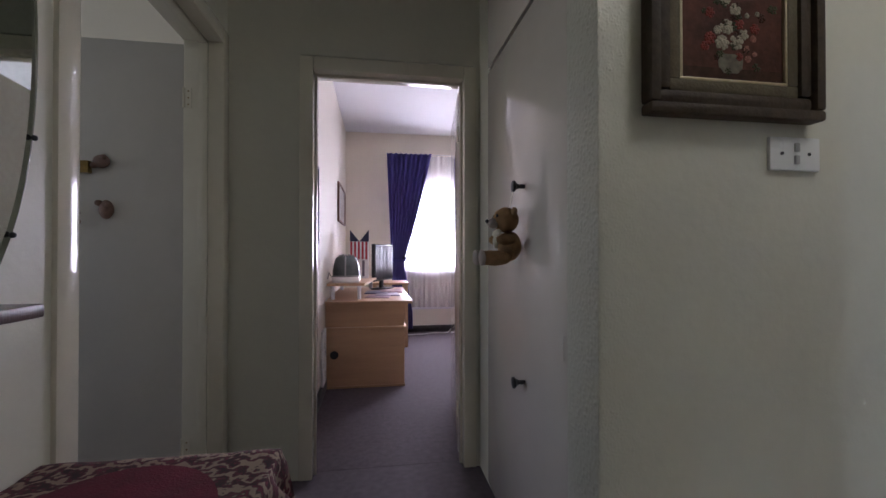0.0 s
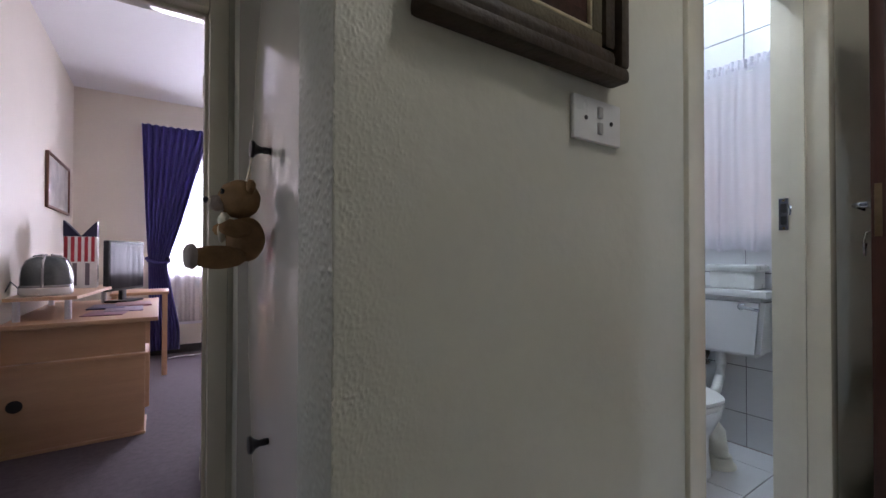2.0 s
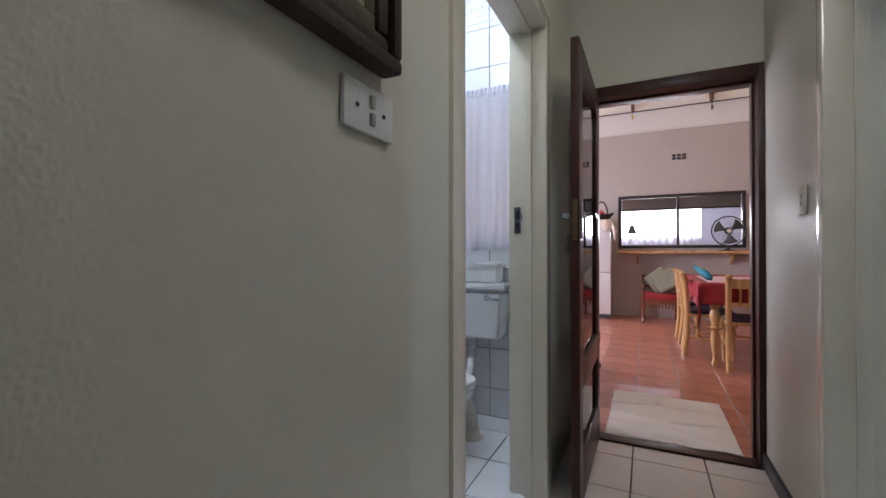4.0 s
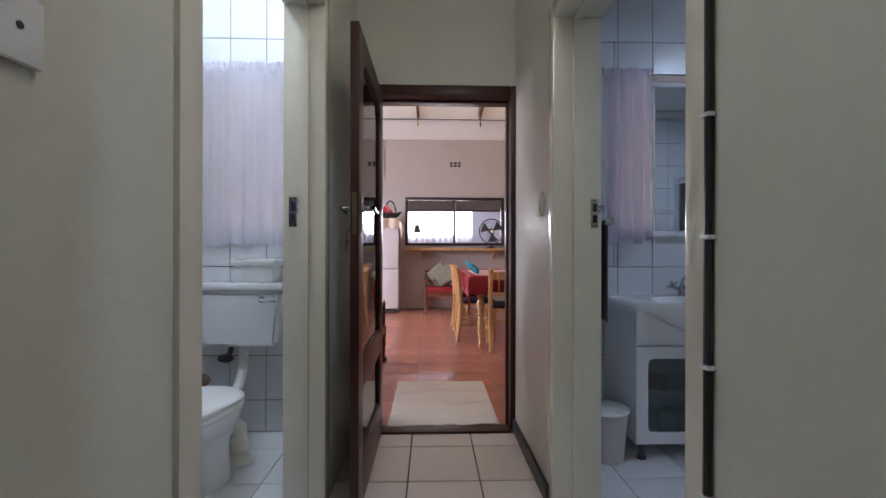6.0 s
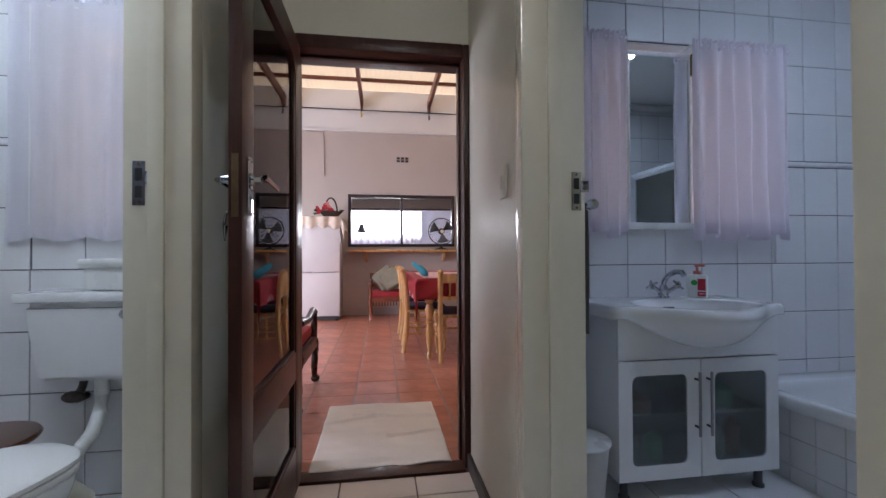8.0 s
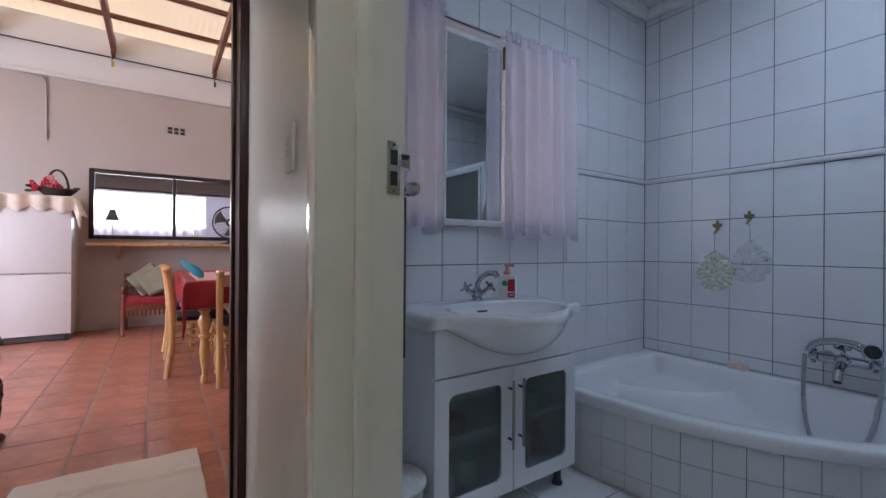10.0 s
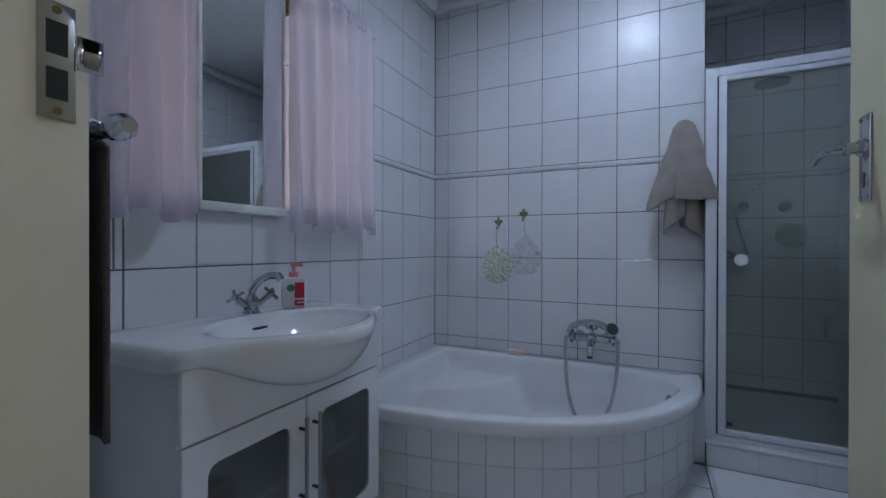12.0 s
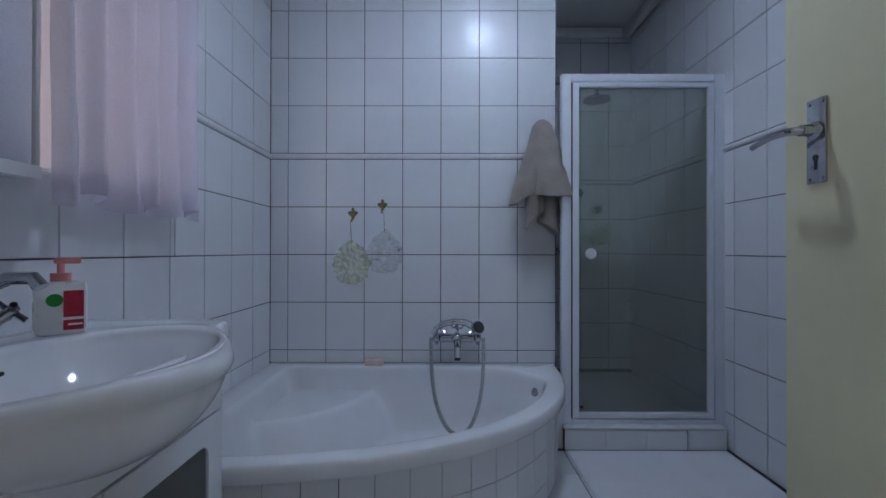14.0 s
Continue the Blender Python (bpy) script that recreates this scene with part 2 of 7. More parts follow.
RED_CLOTH = mat("crimson_cloth", (0.34, 0.025, 0.035), 0.85, var=0.25, scale=8, bump=0.4, bscale=300)
WHITE_CLOTH = mat("cream_towelling", (0.88, 0.86, 0.84), 0.95, var=0.05, scale=6, bump=0.8, bscale=320)
BLUE_CLOTH = mat("violet_blue_curtain_cloth", (0.075, 0.065, 0.26), 0.8, var=0.2, scale=5, bump=0.4, bscale=300)
GREY_TOWEL = mat("taupe_towelling", (0.34, 0.295, 0.26), 0.98, var=0.2, scale=12, bump=1.0, bscale=330)
SHEER = sheer("sheer_net", (0.84, 0.82, 0.88), 0.16)
PINK_NET = sheer("pinkish_white_net", (0.84, 0.80, 0.88), 0.22)
CLEAR = glass("window_glass", (1, 1, 1), 0.0, 0.96)
OBSCURE = sheer("obscured_window_glass", (0.78, 0.75, 0.76), 0.12, 60.0, 0.62)
SMOKED = glass("grey_shower_glass", (0.90, 0.95, 0.92), 0.03, 0.94, 0.17)
MIRROR = mat("mirror_silver", (0.86, 0.88, 0.87), 0.015, 1.0, var=0.01, scale=2)

# ---- large structure ----
H = 2.72          # ceiling height in the old house
TW, TH = 0.214, 0.2665   # pitch of the wall tiles
Z_ROW = 0.9865    # a joint of the wall tiles
LIST0, LIST1 = Z_ROW + 2 * TH, Z_ROW + 2 * TH + 0.0345   # the moulded strip in the tiling


def wall(name, label, material, *ab):
    return solid(name, boxes(*ab), material, label, "wall", kind="structure")


# hall
wall("wall_switch", "cream painted hall wall with roller texture", HALL_WALL,
     ((1.27, 1.255, 0), (1.86, 1.405, H)), ((1.86, 1.255, 2.16), (2.92, 1.405, H)), ((2.92, 1.255, 0), (3.64, 1.405, H)))
wall("wall_hall_south", "cream painted hall wall", HALL_WALL,
     ((1.22, 0.10, 0), (1.88, 0.30, H)), ((1.88, 0.10, 2.14), (2.88, 0.30, H)), ((2.88, 0.10, 0), (3.64, 0.30, H)),
     ((1.22, -0.75, 0), (1.32, 0.10, H)), ((-0.25, -0.75, 0), (1.22, -0.65, H)))
wall("wall_hall_west", "cream painted hall wall with a doorway", HALL_WALL,
     ((-0.25, -0.65, 0), (-0.10, 1.50, H)), ((-0.25, 1.50, 2.12), (-0.10, 2.53, H)), ((-0.25, 2.53, 0), (-0.10, 2.55, H)))
wall("wall_bedroom_door", "cream painted wall round the bedroom door", HALL_WALL,
     ((-0.25, 2.55, 0), (0.235, 2.67, H)), ((0.235, 2.55, 2.07), (1.10, 2.67, H)), ((1.10, 2.55, 0), (1.27, 2.67, H)))
wall("wall_cupboard_return", "cream wall beside the built-in cupboard", HALL_WALL,
     ((1.13, 2.36, 0), (1.27, 2.55, H)), ((1.60, 1.405, 0), (1.70, 2.67, H)), ((1.27, 2.57, 0), (1.60, 2.67, H)))
solid("ceiling_hall", boxes(((-0.25, -0.75, H), (3.64, 1.402, H + 0.1)), ((-0.25, 1.402, H), (1.70, 2.67, H + 0.1))), CEILING, "plain white hall ceiling", "ceiling", kind="structure")
solid("floor", boxes(((-0.25, -0.75, -0.12), (3.64, 2.62, -0.006))), FLOOR_GROUT, "screed and grout under the hall tiles", "floor", kind="structure")

solid("floor_nook", boxes(((-0.10, -0.65, -0.0055), (1.25, 2.619, 0.0)), bev=0.002), CARPET, "dark purple-grey carpet before the bedroom door", "floor", kind="structure")

# rough plaster nib at the corner, with a real lumpy skin
bm = bmesh.new()
bm_box(bm, (1.065, 1.255, 0), (1.27, 1.40, H))
corner = solid("wall_corner_nib", bm, HALL_ROUGH, "lumpy cream plaster wall corner", "wall", kind="structure")
bm = bmesh.new()


def lump(x, z):
    """Spattered relief that thins out away from the corner."""
    fade = max(0.0, min(1.0, (1.215 - x) / 0.15)) ** 1.3
    p = noise.noise(Vector((x * 55, z * 48, 7.7)))
    a = max(0.0, noise.noise(Vector((x * 215, z * 250, 3.1))) - 0.10 + 0.25 * p)
    b = max(0.0, noise.noise(Vector((x * 420, z * 470, 5.3))) - 0.05 + 0.15 * p)
    return 0.0004 + fade * (0.0024 * a + 0.0022 * b)


bm_sheet(bm, lambda u, v: Vector((1.0615 + 0.32 * u, 1.2535 - lump(1.0615 + 0.32 * u, 0.3 + 1.9 * v), 0.3 + 1.9 * v)), 190, 900)
solid("plaster_skin", bm, HALL_WALL, "stippled lumpy plaster on the wall corner", "wall", kind="structure", angle=3)
bm = bmesh.new()
bm_sheet(bm, lambda u, v: Vector((1.0632 - 0.0055 * max(0, noise.noise(Vector((u * 20, v * 270, 1)))) * (1 - 0.6 * u), 1.2515 + 0.148 * u, 0.3 + 1.9 * v)), 50, 640)
solid("plaster_skin", bm, HALL_WALL, "stippled lumpy plaster on the wall corner's side", "wall", kind="structure", angle=3)


def door_frame(name, axis, face, back, lo, hi, head, face_w, material, label, proud=0.012):
    """A pressed frame that lines an opening: two jambs, a head, flat faces on both sides. axis: the way the wall runs."""
    root = thing(name, label, "door frame", kind="structure")

    def piece(nm, u0, u1, z0, z1):
        a, b = min(face, back) - proud, max(face, back) + proud
        p, q = ((u0, a, z0), (u1, b, z1)) if axis == "x" else ((a, u0, z0), (b, u1, z1))
        part(nm, boxes((p, q), bev=0.008), material, root)
    piece("jamb", lo - face_w, lo, 0, head + face_w)
    piece("jamb", hi, hi + face_w, 0, head + face_w)
    piece("head", lo, hi, head, head + face_w)
    mid = (face + back) / 2
    stop = 0.012

    def rebate(nm, u0, u1, z0, z1):
        p, q = ((u0, mid - 0.02, z0), (u1, mid + 0.02, z1)) if axis == "x" else ((mid - 0.02, u0, z0), (mid + 0.02, u1, z1))
        part(nm, boxes((p, q), bev=0.003), material, root)
    rebate("stop", lo - 0.002, lo + stop, 0, head)
    rebate("stop", hi - stop, hi + 0.002, 0, head)
    rebate("stop", lo, hi, head - stop, head + 0.002)
    return root


toilet_frame = door_frame("door_frame_1", "x", 1.255, 1.405, 1.930, 2.850, 2.095, 0.075, GLOSS_CREAM, "cream gloss-painted steel frame of the toilet doorway")
bath_frame = door_frame("door_frame_2", "x", 0.30, 0.10, 1.945, 2.850, 2.06, 0.06, GLOSS_CREAM, "cream gloss-painted steel frame of the bathroom doorway", 0.004)
bed_frame = door_frame("door_frame_3", "x", 2.55, 2.67, 0.295, 1.045, 1.995, 0.066, GLOSS_CREAM, "cream gloss-painted frame of the bedroom doorway")
side_frame = door_frame("door_frame_4", "y", -0.10, -0.25, 1.545, 2.475, 2.06, 0.072, GLOSS_CREAM, "cream gloss-painted frame of a side doorway")
dark_frame = door_frame("door_frame_5", "y", 3.64, 3.82, 0.330, 1.128, 2.015, 0.065, DARK_WOOD, "dark-stained wooden door frame to the dining room")
wall("wall_house_east", "painted wall between hall and dining room", HALL_WALL,
     ((3.64, 0.10, 0), (3.82, 0.265, H)), ((3.64, 1.193, 0), (3.82, 1.405, H)), ((3.64, 0.265, 2.08), (3.82, 1.193, H)))
solid("threshold", boxes(((3.60, 0.330, -0.01), (3.70, 1.128, 0.012)), bev=0.004), DARK_WOOD, "dark wooden door threshold", "threshold", kind="structure")
bm = boxes(((2.91, 0.301, 0), (3.64, 0.318, 0.075)), bev=0.003)
solid("baseboard", bm, BLACK_TRIM, "dark painted hall skirting", "skirting", kind="structure")


def strike_plate(m, label):
    root = thing("strike_plate", label, "strike plate", kind="structure")
    part("plate", boxes(((-0.0015, -0.016, -0.06), (0.0015, 0.016, 0.06)), bev=0.001), CHROME, root)
    part("slot", boxes(((-0.0019, -0.009, 0.006), (0.0019, 0.009, 0.04)),), BLACK, root)
    part("slot", boxes(((-0.0019, -0.009, -0.04), (0.0019, 0.009, -0.008)),), BLACK, root)
    for z in (-0.052, 0.052):
        part("screw", bm_cyl(bmesh.new(), (-0.0024, 0, z), (0.0024, 0, z), 0.004, seg=10), BRASS, root)
    lip = bmesh.new()
    bm_sheet(lip, lambda u, v: Vector((-0.003 - 0.004 * math.sin(u * 1.5), -0.016 - 0.022 * u, -0.004 + 0.036 * v)), 4, 1)
    thick(part("lip", lip, CHROME, root), 0.002)
    root.matrix_basis = m
    return root


strike_plate(pose(2.8485, 1.375, 1.243), "chrome strike plate on the toilet door frame")
strike_plate(pose(2.8485, 0.127, 1.243, 0, 0, 0), "chrome strike plate on the bathroom door frame")

# toilet
wall("wall_toilet_shell", "plastered toilet walls behind tiles", GROUT,
     ((3.665, 1.405, 0), (3.82, 1.60, 3.0)), ((3.665, 2.22, 0), (3.82, 2.60, 3.0)), ((3.665, 1.60, 0), (3.82, 2.22, 1.18)), ((3.665, 1.60, 2.13), (3.82, 2.22, 3.0)),
     ((1.70, 2.44, 0), (3.665, 2.60, 3.0)), ((1.70, 1.405, 0), (1.80, 2.44, 3.0)), ((1.80, 1.402, 2.16), (3.665, 1.409, 3.0)))
solid("ceiling_toilet", boxes(((1.70, 1.255, 3.0), (3.82, 2.60, 3.1))), CEILING, "white toilet ceiling", "ceiling", kind="structure")
solid("floor_toilet", boxes(((1.80, 1.33, -0.12), (3.665, 2.44, -0.0065))), GROUT, "grout under the toilet floor tiles", "floor", kind="structure")

# bathroom
YB = -2.247
wall("wall_bath_shell", "plastered bathroom walls behind tiles", GROUT,
     ((3.635, YB - 0.15, 0), (3.82, -1.42, H)), ((3.635, -0.30, 0), (3.82, 0.10, H)), ((3.635, -1.42, 0), (3.82, -0.30, 1.20)), ((3.635, -1.42, 2.16), (3.82, -0.30, H)),
     ((2.03, YB - 0.15, 0), (3.635, YB - 0.005, H)),
     ((2.03, -3.25, 0), (2.15, YB - 0.15, H)), ((1.10, -3.25, 0), (2.15, -3.15, H)), ((1.10, -3.15, 0), (1.205, 0.0, H)), ((1.10, 0.0, 0), (1.22, 0.10, H)))
wall("wall_bath_door_side", "tiled bathroom wall with the doorway", TILE,
     ((1.225, 0.085, 0), (1.88, 0.0995, H)), ((1.88, 0.085, 2.14), (2.915, 0.0995, H)), ((2.915, 0.085, 0), (3.635, 0.0995, H)))
solid("ceiling_bathroom", boxes(((1.10, -3.25, H), (3.82, 0.10, H + 0.1))), CEILING, "white bathroom ceiling", "ceiling", kind="structure")
solid("floor_bathroom", boxes(((1.10, -3.25, -0.12), (3.635, 0.20, -0.0065))), GROUT, "grout under the bathroom floor tiles", "floor", kind="structure")
bm = bmesh.new()
for a, b in (((1.226, -3.149, H - 0.07), (1.29, 0.084, H)), ((1.29, -3.149, H - 0.07), (2.029, -3.085, H)), ((2.15, YB - 0.004, H - 0.07), (3.63, YB + 0.06, H)), ((3.57, YB + 0.06, H - 0.07), (3.634, 0.084, H))):
    bm_box(bm, a, b, 0.03, 4)
solid("cornice_bathroom", bm, CEILING, "white plaster cornice", "cornice", kind="structure")

# bedroom
wall("wall_bedroom", "pale plastered bedroom walls", BED_WALL,
     ((0.03, 2.67, 0), (0.18, 6.40, 2.75)), ((0.18, 6.26, 0), (0.98, 6.40, 2.75)), ((2.60, 6.26, 0), (4.3, 6.40, 2.75)),
     ((0.98, 6.26, 0), (2.60, 6.40, 0.86)), ((0.98, 6.26, 2.04), (2.60, 6.40, 2.75)), ((4.2, 2.67, 0), (4.3, 6.26, 2.75)), ((1.27, 2.66, 0), (4.3, 2.67, 2.75)))
solid("ceiling_bedroom", boxes(((0.03, 2.67, 2.75), (4.3, 6.40, 2.85))), CEILING, "white bedroom ceiling", "ceiling", kind="structure")
solid("floor_bedroom", boxes(((0.03, 2.62, -0.12), (4.3, 6.26, 0.0))), CARPET, "dark purple-grey bedroom carpet", "floor", kind="structure")
solid("baseboard", boxes(((0.18, 6.235, 0), (4.2, 6.26, 0.085)), ((0.18, 2.67, 0), (0.205, 6.235, 0.085)), bev=0.004), BLACK_TRIM, "black bedroom skirting", "skirting", kind="structure")

# side room behind the ajar door
wall("wall_side_room", "pale walls of a side room", BED_WALL,
     ((-2.7, 0.6, 0), (-2.6, 1.7, H)), ((-2.7, 2.9, 0), (-2.6, 3.4, H)), ((-2.7, 1.7, 0), (-2.6, 2.9, 1.1)), ((-2.7, 1.7, 2.1), (-2.6, 2.9, H)),
     ((-2.6, 0.5, 0), (-0.25, 0.6, H)), ((-2.6, 3.3, 0), (-0.25, 3.4, H)), ((-0.25, 2.67, 0), (-0.20, 3.3, H)))
solid("ceiling_side_room", boxes(((-2.7, 0.5, H + 0.02), (-0.20, 3.4, H + 0.12))), CEILING, "white side room ceiling", "ceiling", kind="structure")
solid("floor_side_room", boxes(((-2.7, 0.5, -0.12), (-0.25, 3.4, -0.004))), CARPET, "dark carpet in a side room", "floor", kind="structure")

# dining room with its translucent roof
XD = 8.90
wall("wall_dining_end", "taupe painted dining room end wall", DIN_WALL,
     ((XD, -3.2, 0), (XD + 0.2, -0.55, 3.15)), ((XD, -0.55, 0), (XD + 0.2, 1.285, 1.165)), ((XD, -0.55, 2.06), (XD + 0.2, 1.285, 3.15)),
     ((XD, 1.285, 0), (XD + 0.2, 5.0, 3.15)))
wall("wall_dining_sides", "taupe painted dining room side walls", DIN_WALL,
     ((3.82, -3.2, 0), (XD + 0.2, -3.05, 4.1)), ((3.82, 4.85, 0), (5.05, 5.0, 4.1)), ((7.55, 4.85, 0), (XD + 0.2, 5.0, 4.1)), ((5.05, 4.85, 0), (7.55, 5.0, 1.0)), ((5.05, 4.85, 2.2), (7.55, 5.0, 4.1)),
     ((3.82, -3.05, 0), (3.83, -1.42, 4.1)), ((3.82, -0.30, 0), (3.83, 0.265, 4.1)), ((3.82, 1.193, 0), (3.83, 1.60, 4.1)), ((3.82, 2.22, 0), (3.83, 4.85, 4.1)),
     ((3.82, -1.42, 0), (3.83, -0.30, 1.2)), ((3.82, -1.42, 2.16), (3.83, -0.30, 4.1)), ((3.82, 1.60, 0), (3.83, 2.22, 1.18)), ((3.82, 1.60, 2.13), (3.83, 2.22, 4.1)), ((3.82, 0.265, 2.08), (3.83, 1.193, 4.1)))
solid("floor_dining", boxes(((3.70, -3.2, -0.12), (XD + 0.2, 5.0, -0.002))), TERRA_GROUT, "grout under the terracotta tiles", "floor", kind="structure")
bm = boxes(((XD - 0.03, -3.05, 3.13), (XD + 0.2, 4.85, 3.17)), ((XD + 0.02, -3.05, 3.17), (XD + 0.2, 4.85, 3.86)), bev=0.004)
solid("bulkhead_dining", bm, CEILING, "white painted band above the dining room wall", "bulkhead", kind="structure")
solid("trim_dining", boxes(((XD - 0.002, -3.05, 3.510), (XD + 0.019, 4.85, 3.519)), ), BLACK_TRIM, "thin dark rail along the white band", "rail", kind="structure")
ROOF_SHEET = sheer("translucent_roof_sheet", (0.58, 0.49, 0.385), 0.02, 3.0, 0.84)
bm = bmesh.new()
bm_sheet(bm, lambda u, v: Vector((3.7 + 5.5 * u, -3.2 + 8.2 * v, 3.90 + 0.25 * (1 - u) + 0.0015 * math.cos(v * 8.2 / 0.076 * 2 * math.pi))), 1, 864)
thick(solid("ceiling_dining_sheet", bm, ROOF_SHEET, "cream translucent corrugated roof sheet", "roof", kind="structure"), 0.003)
solid("ground", boxes(((-150, -150, -0.3), (150, 150, -0.125))), mat("dry_lawn", (0.16, 0.17, 0.07), 0.95, var=0.3, scale=2, bump=0.6, bscale=60), "dry lawn round the house", "ground", kind="structure")

# ---- hall: doors, cupboard, wall things ----


def lever(parent, m, length=0.11, plate=True):
    """A lever handle on a backplate; local +y is away from the door, the lever points to local +x."""
    h = part("handle", bm_tube(bmesh.new(), [m @ Vector(p) for p in ((0, 0, 0.02), (0, 0.035, 0.02), (0.012, 0.052, 0.02), (0.05, 0.056, 0.019), (length, 0.05, 0.012))], 0.0095, 12, 0.006), CHROME, parent, "chrome lever handle")
    if plate:
        bm = bmesh.new()
        bm_box(bm, (-0.021, 0, -0.082), (0.021, 0.005, 0.082), 0.003)
        bm.transform(m)
        p = part("backplate", bm, CHROME, parent, "chrome backplate")
        bm = bmesh.new()
        bm_cyl(bm, (0, 0.004, -0.032), (0, 0.0062, -0.032), 0.006, seg=12)
        bm_box(bm, (-0.0028, 0.004, -0.056), (0.0028, 0.0062, -0.032))
        bm.transform(m)
        part("keyhole", bm, BLACK, p)
        bm = bm_lathe(bmesh.new(), [(0.018, 0), (0.018, 0.006), (0.012, 0.012), (0.011, 0.03)], m=m @ pose(0, 0.004, 0.02, -90))
        part("rose", bm, CHROME, p)
        for x, z in ((-0.015, 0.074), (0.015, 0.074), (-0.015, -0.074), (0.015, -0.074)):
            part("screw", bm_cyl(bmesh.new(), m @ Vector((x, 0.004, z)), m @ Vector((x, 0.0068, z)), 0.0032, seg=8), CHROME, p)
    return h


# side door, ajar
door = thing("door_1", "white flush door standing open into the side room", "door", kind="structure")
part("leaf", boxes(((-1.06, 2.480, 0.01), (-0.262, 2.520, 2.045)), bev=0.003), DOOR_WHITE, door)
for z in (0.22, 1.80):
    part("hinge", bm_cyl(bmesh.new(), (-0.258, 2.476, z - 0.045), (-0.258, 2.476, z + 0.045), 0.007, seg=12), GLOSS_CREAM, door)
    part("hinge_leaf", boxes(((-0.252, 2.4715, z - 0.045), (-0.225, 2.4745, z + 0.045))), GLOSS_CREAM, door)
    for k in (-0.03, 0, 0.03):
        part("screw", bm_cyl(bmesh.new(), (-0.238, 2.4705, z + k), (-0.238, 2.4715, z + k), 0.004, seg=8), BRASS, door)
part("latch", boxes(((-0.700, 2.452, 1.447), (-0.628, 2.480, 1.500)), bev=0.003), BRASS, door, "old brass rim latch")
ORN = mat("brown_clay", (0.20, 0.12, 0.09), 0.7, var=0.4, scale=40, bump=0.4, bscale=120)
for c, r in (((-0.585, 2.468, 1.50), (0.035, 0.014, 0.030)), ((-0.565, 2.468, 1.29), (0.030, 0.016, 0.042))):
    bm = bm_ball(bmesh.new(), c, *r, seg=16)
    bm_ball(bm, (c[0] - 0.028, c[1] - 0.004, c[2] - 0.018 if c[2] > 1.4 else c[2] + 0.028), 0.016, 0.012, 0.013, seg=12)
    bm_ball(bm, (c[0] + 0.012, c[1] - 0.008, c[2] + 0.018), 0.014, 0.010, 0.012, seg=12)
    solid("door_ornament", bm, ORN, "small brown clay ornament hung on the open door", "ornament", "clay ornaments on the door")
bm = bm_tube(bmesh.new(), [(-0.682, 2.474, 1.45), (-0.684, 2.473, 1.38), (-0.682, 2.473, 1.29)], 0.0012, 6)
bm_ball(bm, (-0.683, 2.468, 1.275), 0.017, 0.012, 0.016, seg=12)
bm_ball(bm, (-0.674, 2.468, 1.235), 0.010, 0.008, 0.014, seg=12)
solid("hanging_charm", bm, ORN, "small brown charm hanging on a thread from the latch", "ornament")

# bedroom door, open against the wall
door = thing("door_2", "glossy off-white bedroom door standing open", "door", kind="structure")
bm = boxes(((0.0, 0.0, 0.012), (0.038, 0.745, 1.985)), bev=0.003)
bm.transform(pose(1.042, 2.690, 0, 0, 0, -7))
part("leaf", bm, GLOSS_WHITE, door)
for z in (0.25, 1.75):
    part("hinge", bm_cyl(bmesh.new(), (1.040, 2.687, z - 0.045), (1.040, 2.687, z + 0.045), 0.006, seg=12), GLOSS_CREAM, door)

# glazed dark door, open along the hall
door = thing("door_3", "dark-stained glazed wooden door standing open in the hall", "door", kind="structure")
Y0, Y1 = 1.098, 1.134
part("stile", boxes(((2.800, Y0, 0.012), (2.905, Y1, 2.005)), bev=0.004), DARK_WOOD, door)
part("stile", boxes(((3.515, Y0, 0.012), (3.620, Y1, 2.005)), bev=0.004), DARK_WOOD, door)
bm = boxes(((2.905, Y0, 1.90), (3.515, Y1, 2.005)))
for s in (0, 1):
    x0 = 2.905 if s == 0 else 3.515
    sg = 1 if s == 0 else -1
    arc = [(x0, 1.90)] + [(x0 + sg * 0.09 * (1 - math.cos(a * math.pi / 12)), 1.90 - 0.09 * (1 - math.sin(a * math.pi / 12))) for a in range(0, 7)]
    bm_prism(bm, arc, -Y1, -Y0, Matrix.Rotation(radians(90), 4, "X"))
part("top_rail", bm, DARK_WOOD, door)
part("middle_rail", boxes(((2.905, Y0, 0.50), (3.515, Y1, 0.625)), bev=0.004), DARK_WOOD, door)
part("bottom_rail", boxes(((2.905, Y0, 0.012), (3.515, Y1, 0.21)), bev=0.004), DARK_WOOD, door)
for z0, z1 in ((0.622, 1.905), (0.207, 0.503)):
    part("pane", boxes(((2.900, 1.113, z0), (3.520, 1.118, z1))), CLEAR, door, "clear glass")
    part("bead", boxes(((2.905, 1.103, z0), (2.918, 1.112, z1)), ((3.502, 1.103, z0), (3.515, 1.112, z1)), ((2.918, 1.103, z0), (3.502, 1.112, z0 + 0.013)), bev=0.003), DARK_WOOD, door)
part("lock_plate", boxes(((2.7985, 1.107, 1.15), (2.8005, 1.125, 1.32)), bev=0.0008), mat("aged_bronze", (0.16, 0.11, 0.06), 0.45, 0.8, var=0.3, scale=30), door, "brass lock faceplate")
lever(door, pose(2.86, Y0, 1.24, 0, 0, 180), -0.12)
lever(door, pose(2.86, Y1, 1.24), 0.12)
part("key", bm_tube(bmesh.new(), [(2.855, 1.135, 1.17), (2.850, 1.155, 1.165), (2.848, 1.160, 1.13), (2.850, 1.158, 1.09), (2.856, 1.156, 1.13)], 0.004, 8), CHROME, door, "bunch of keys in the lock")

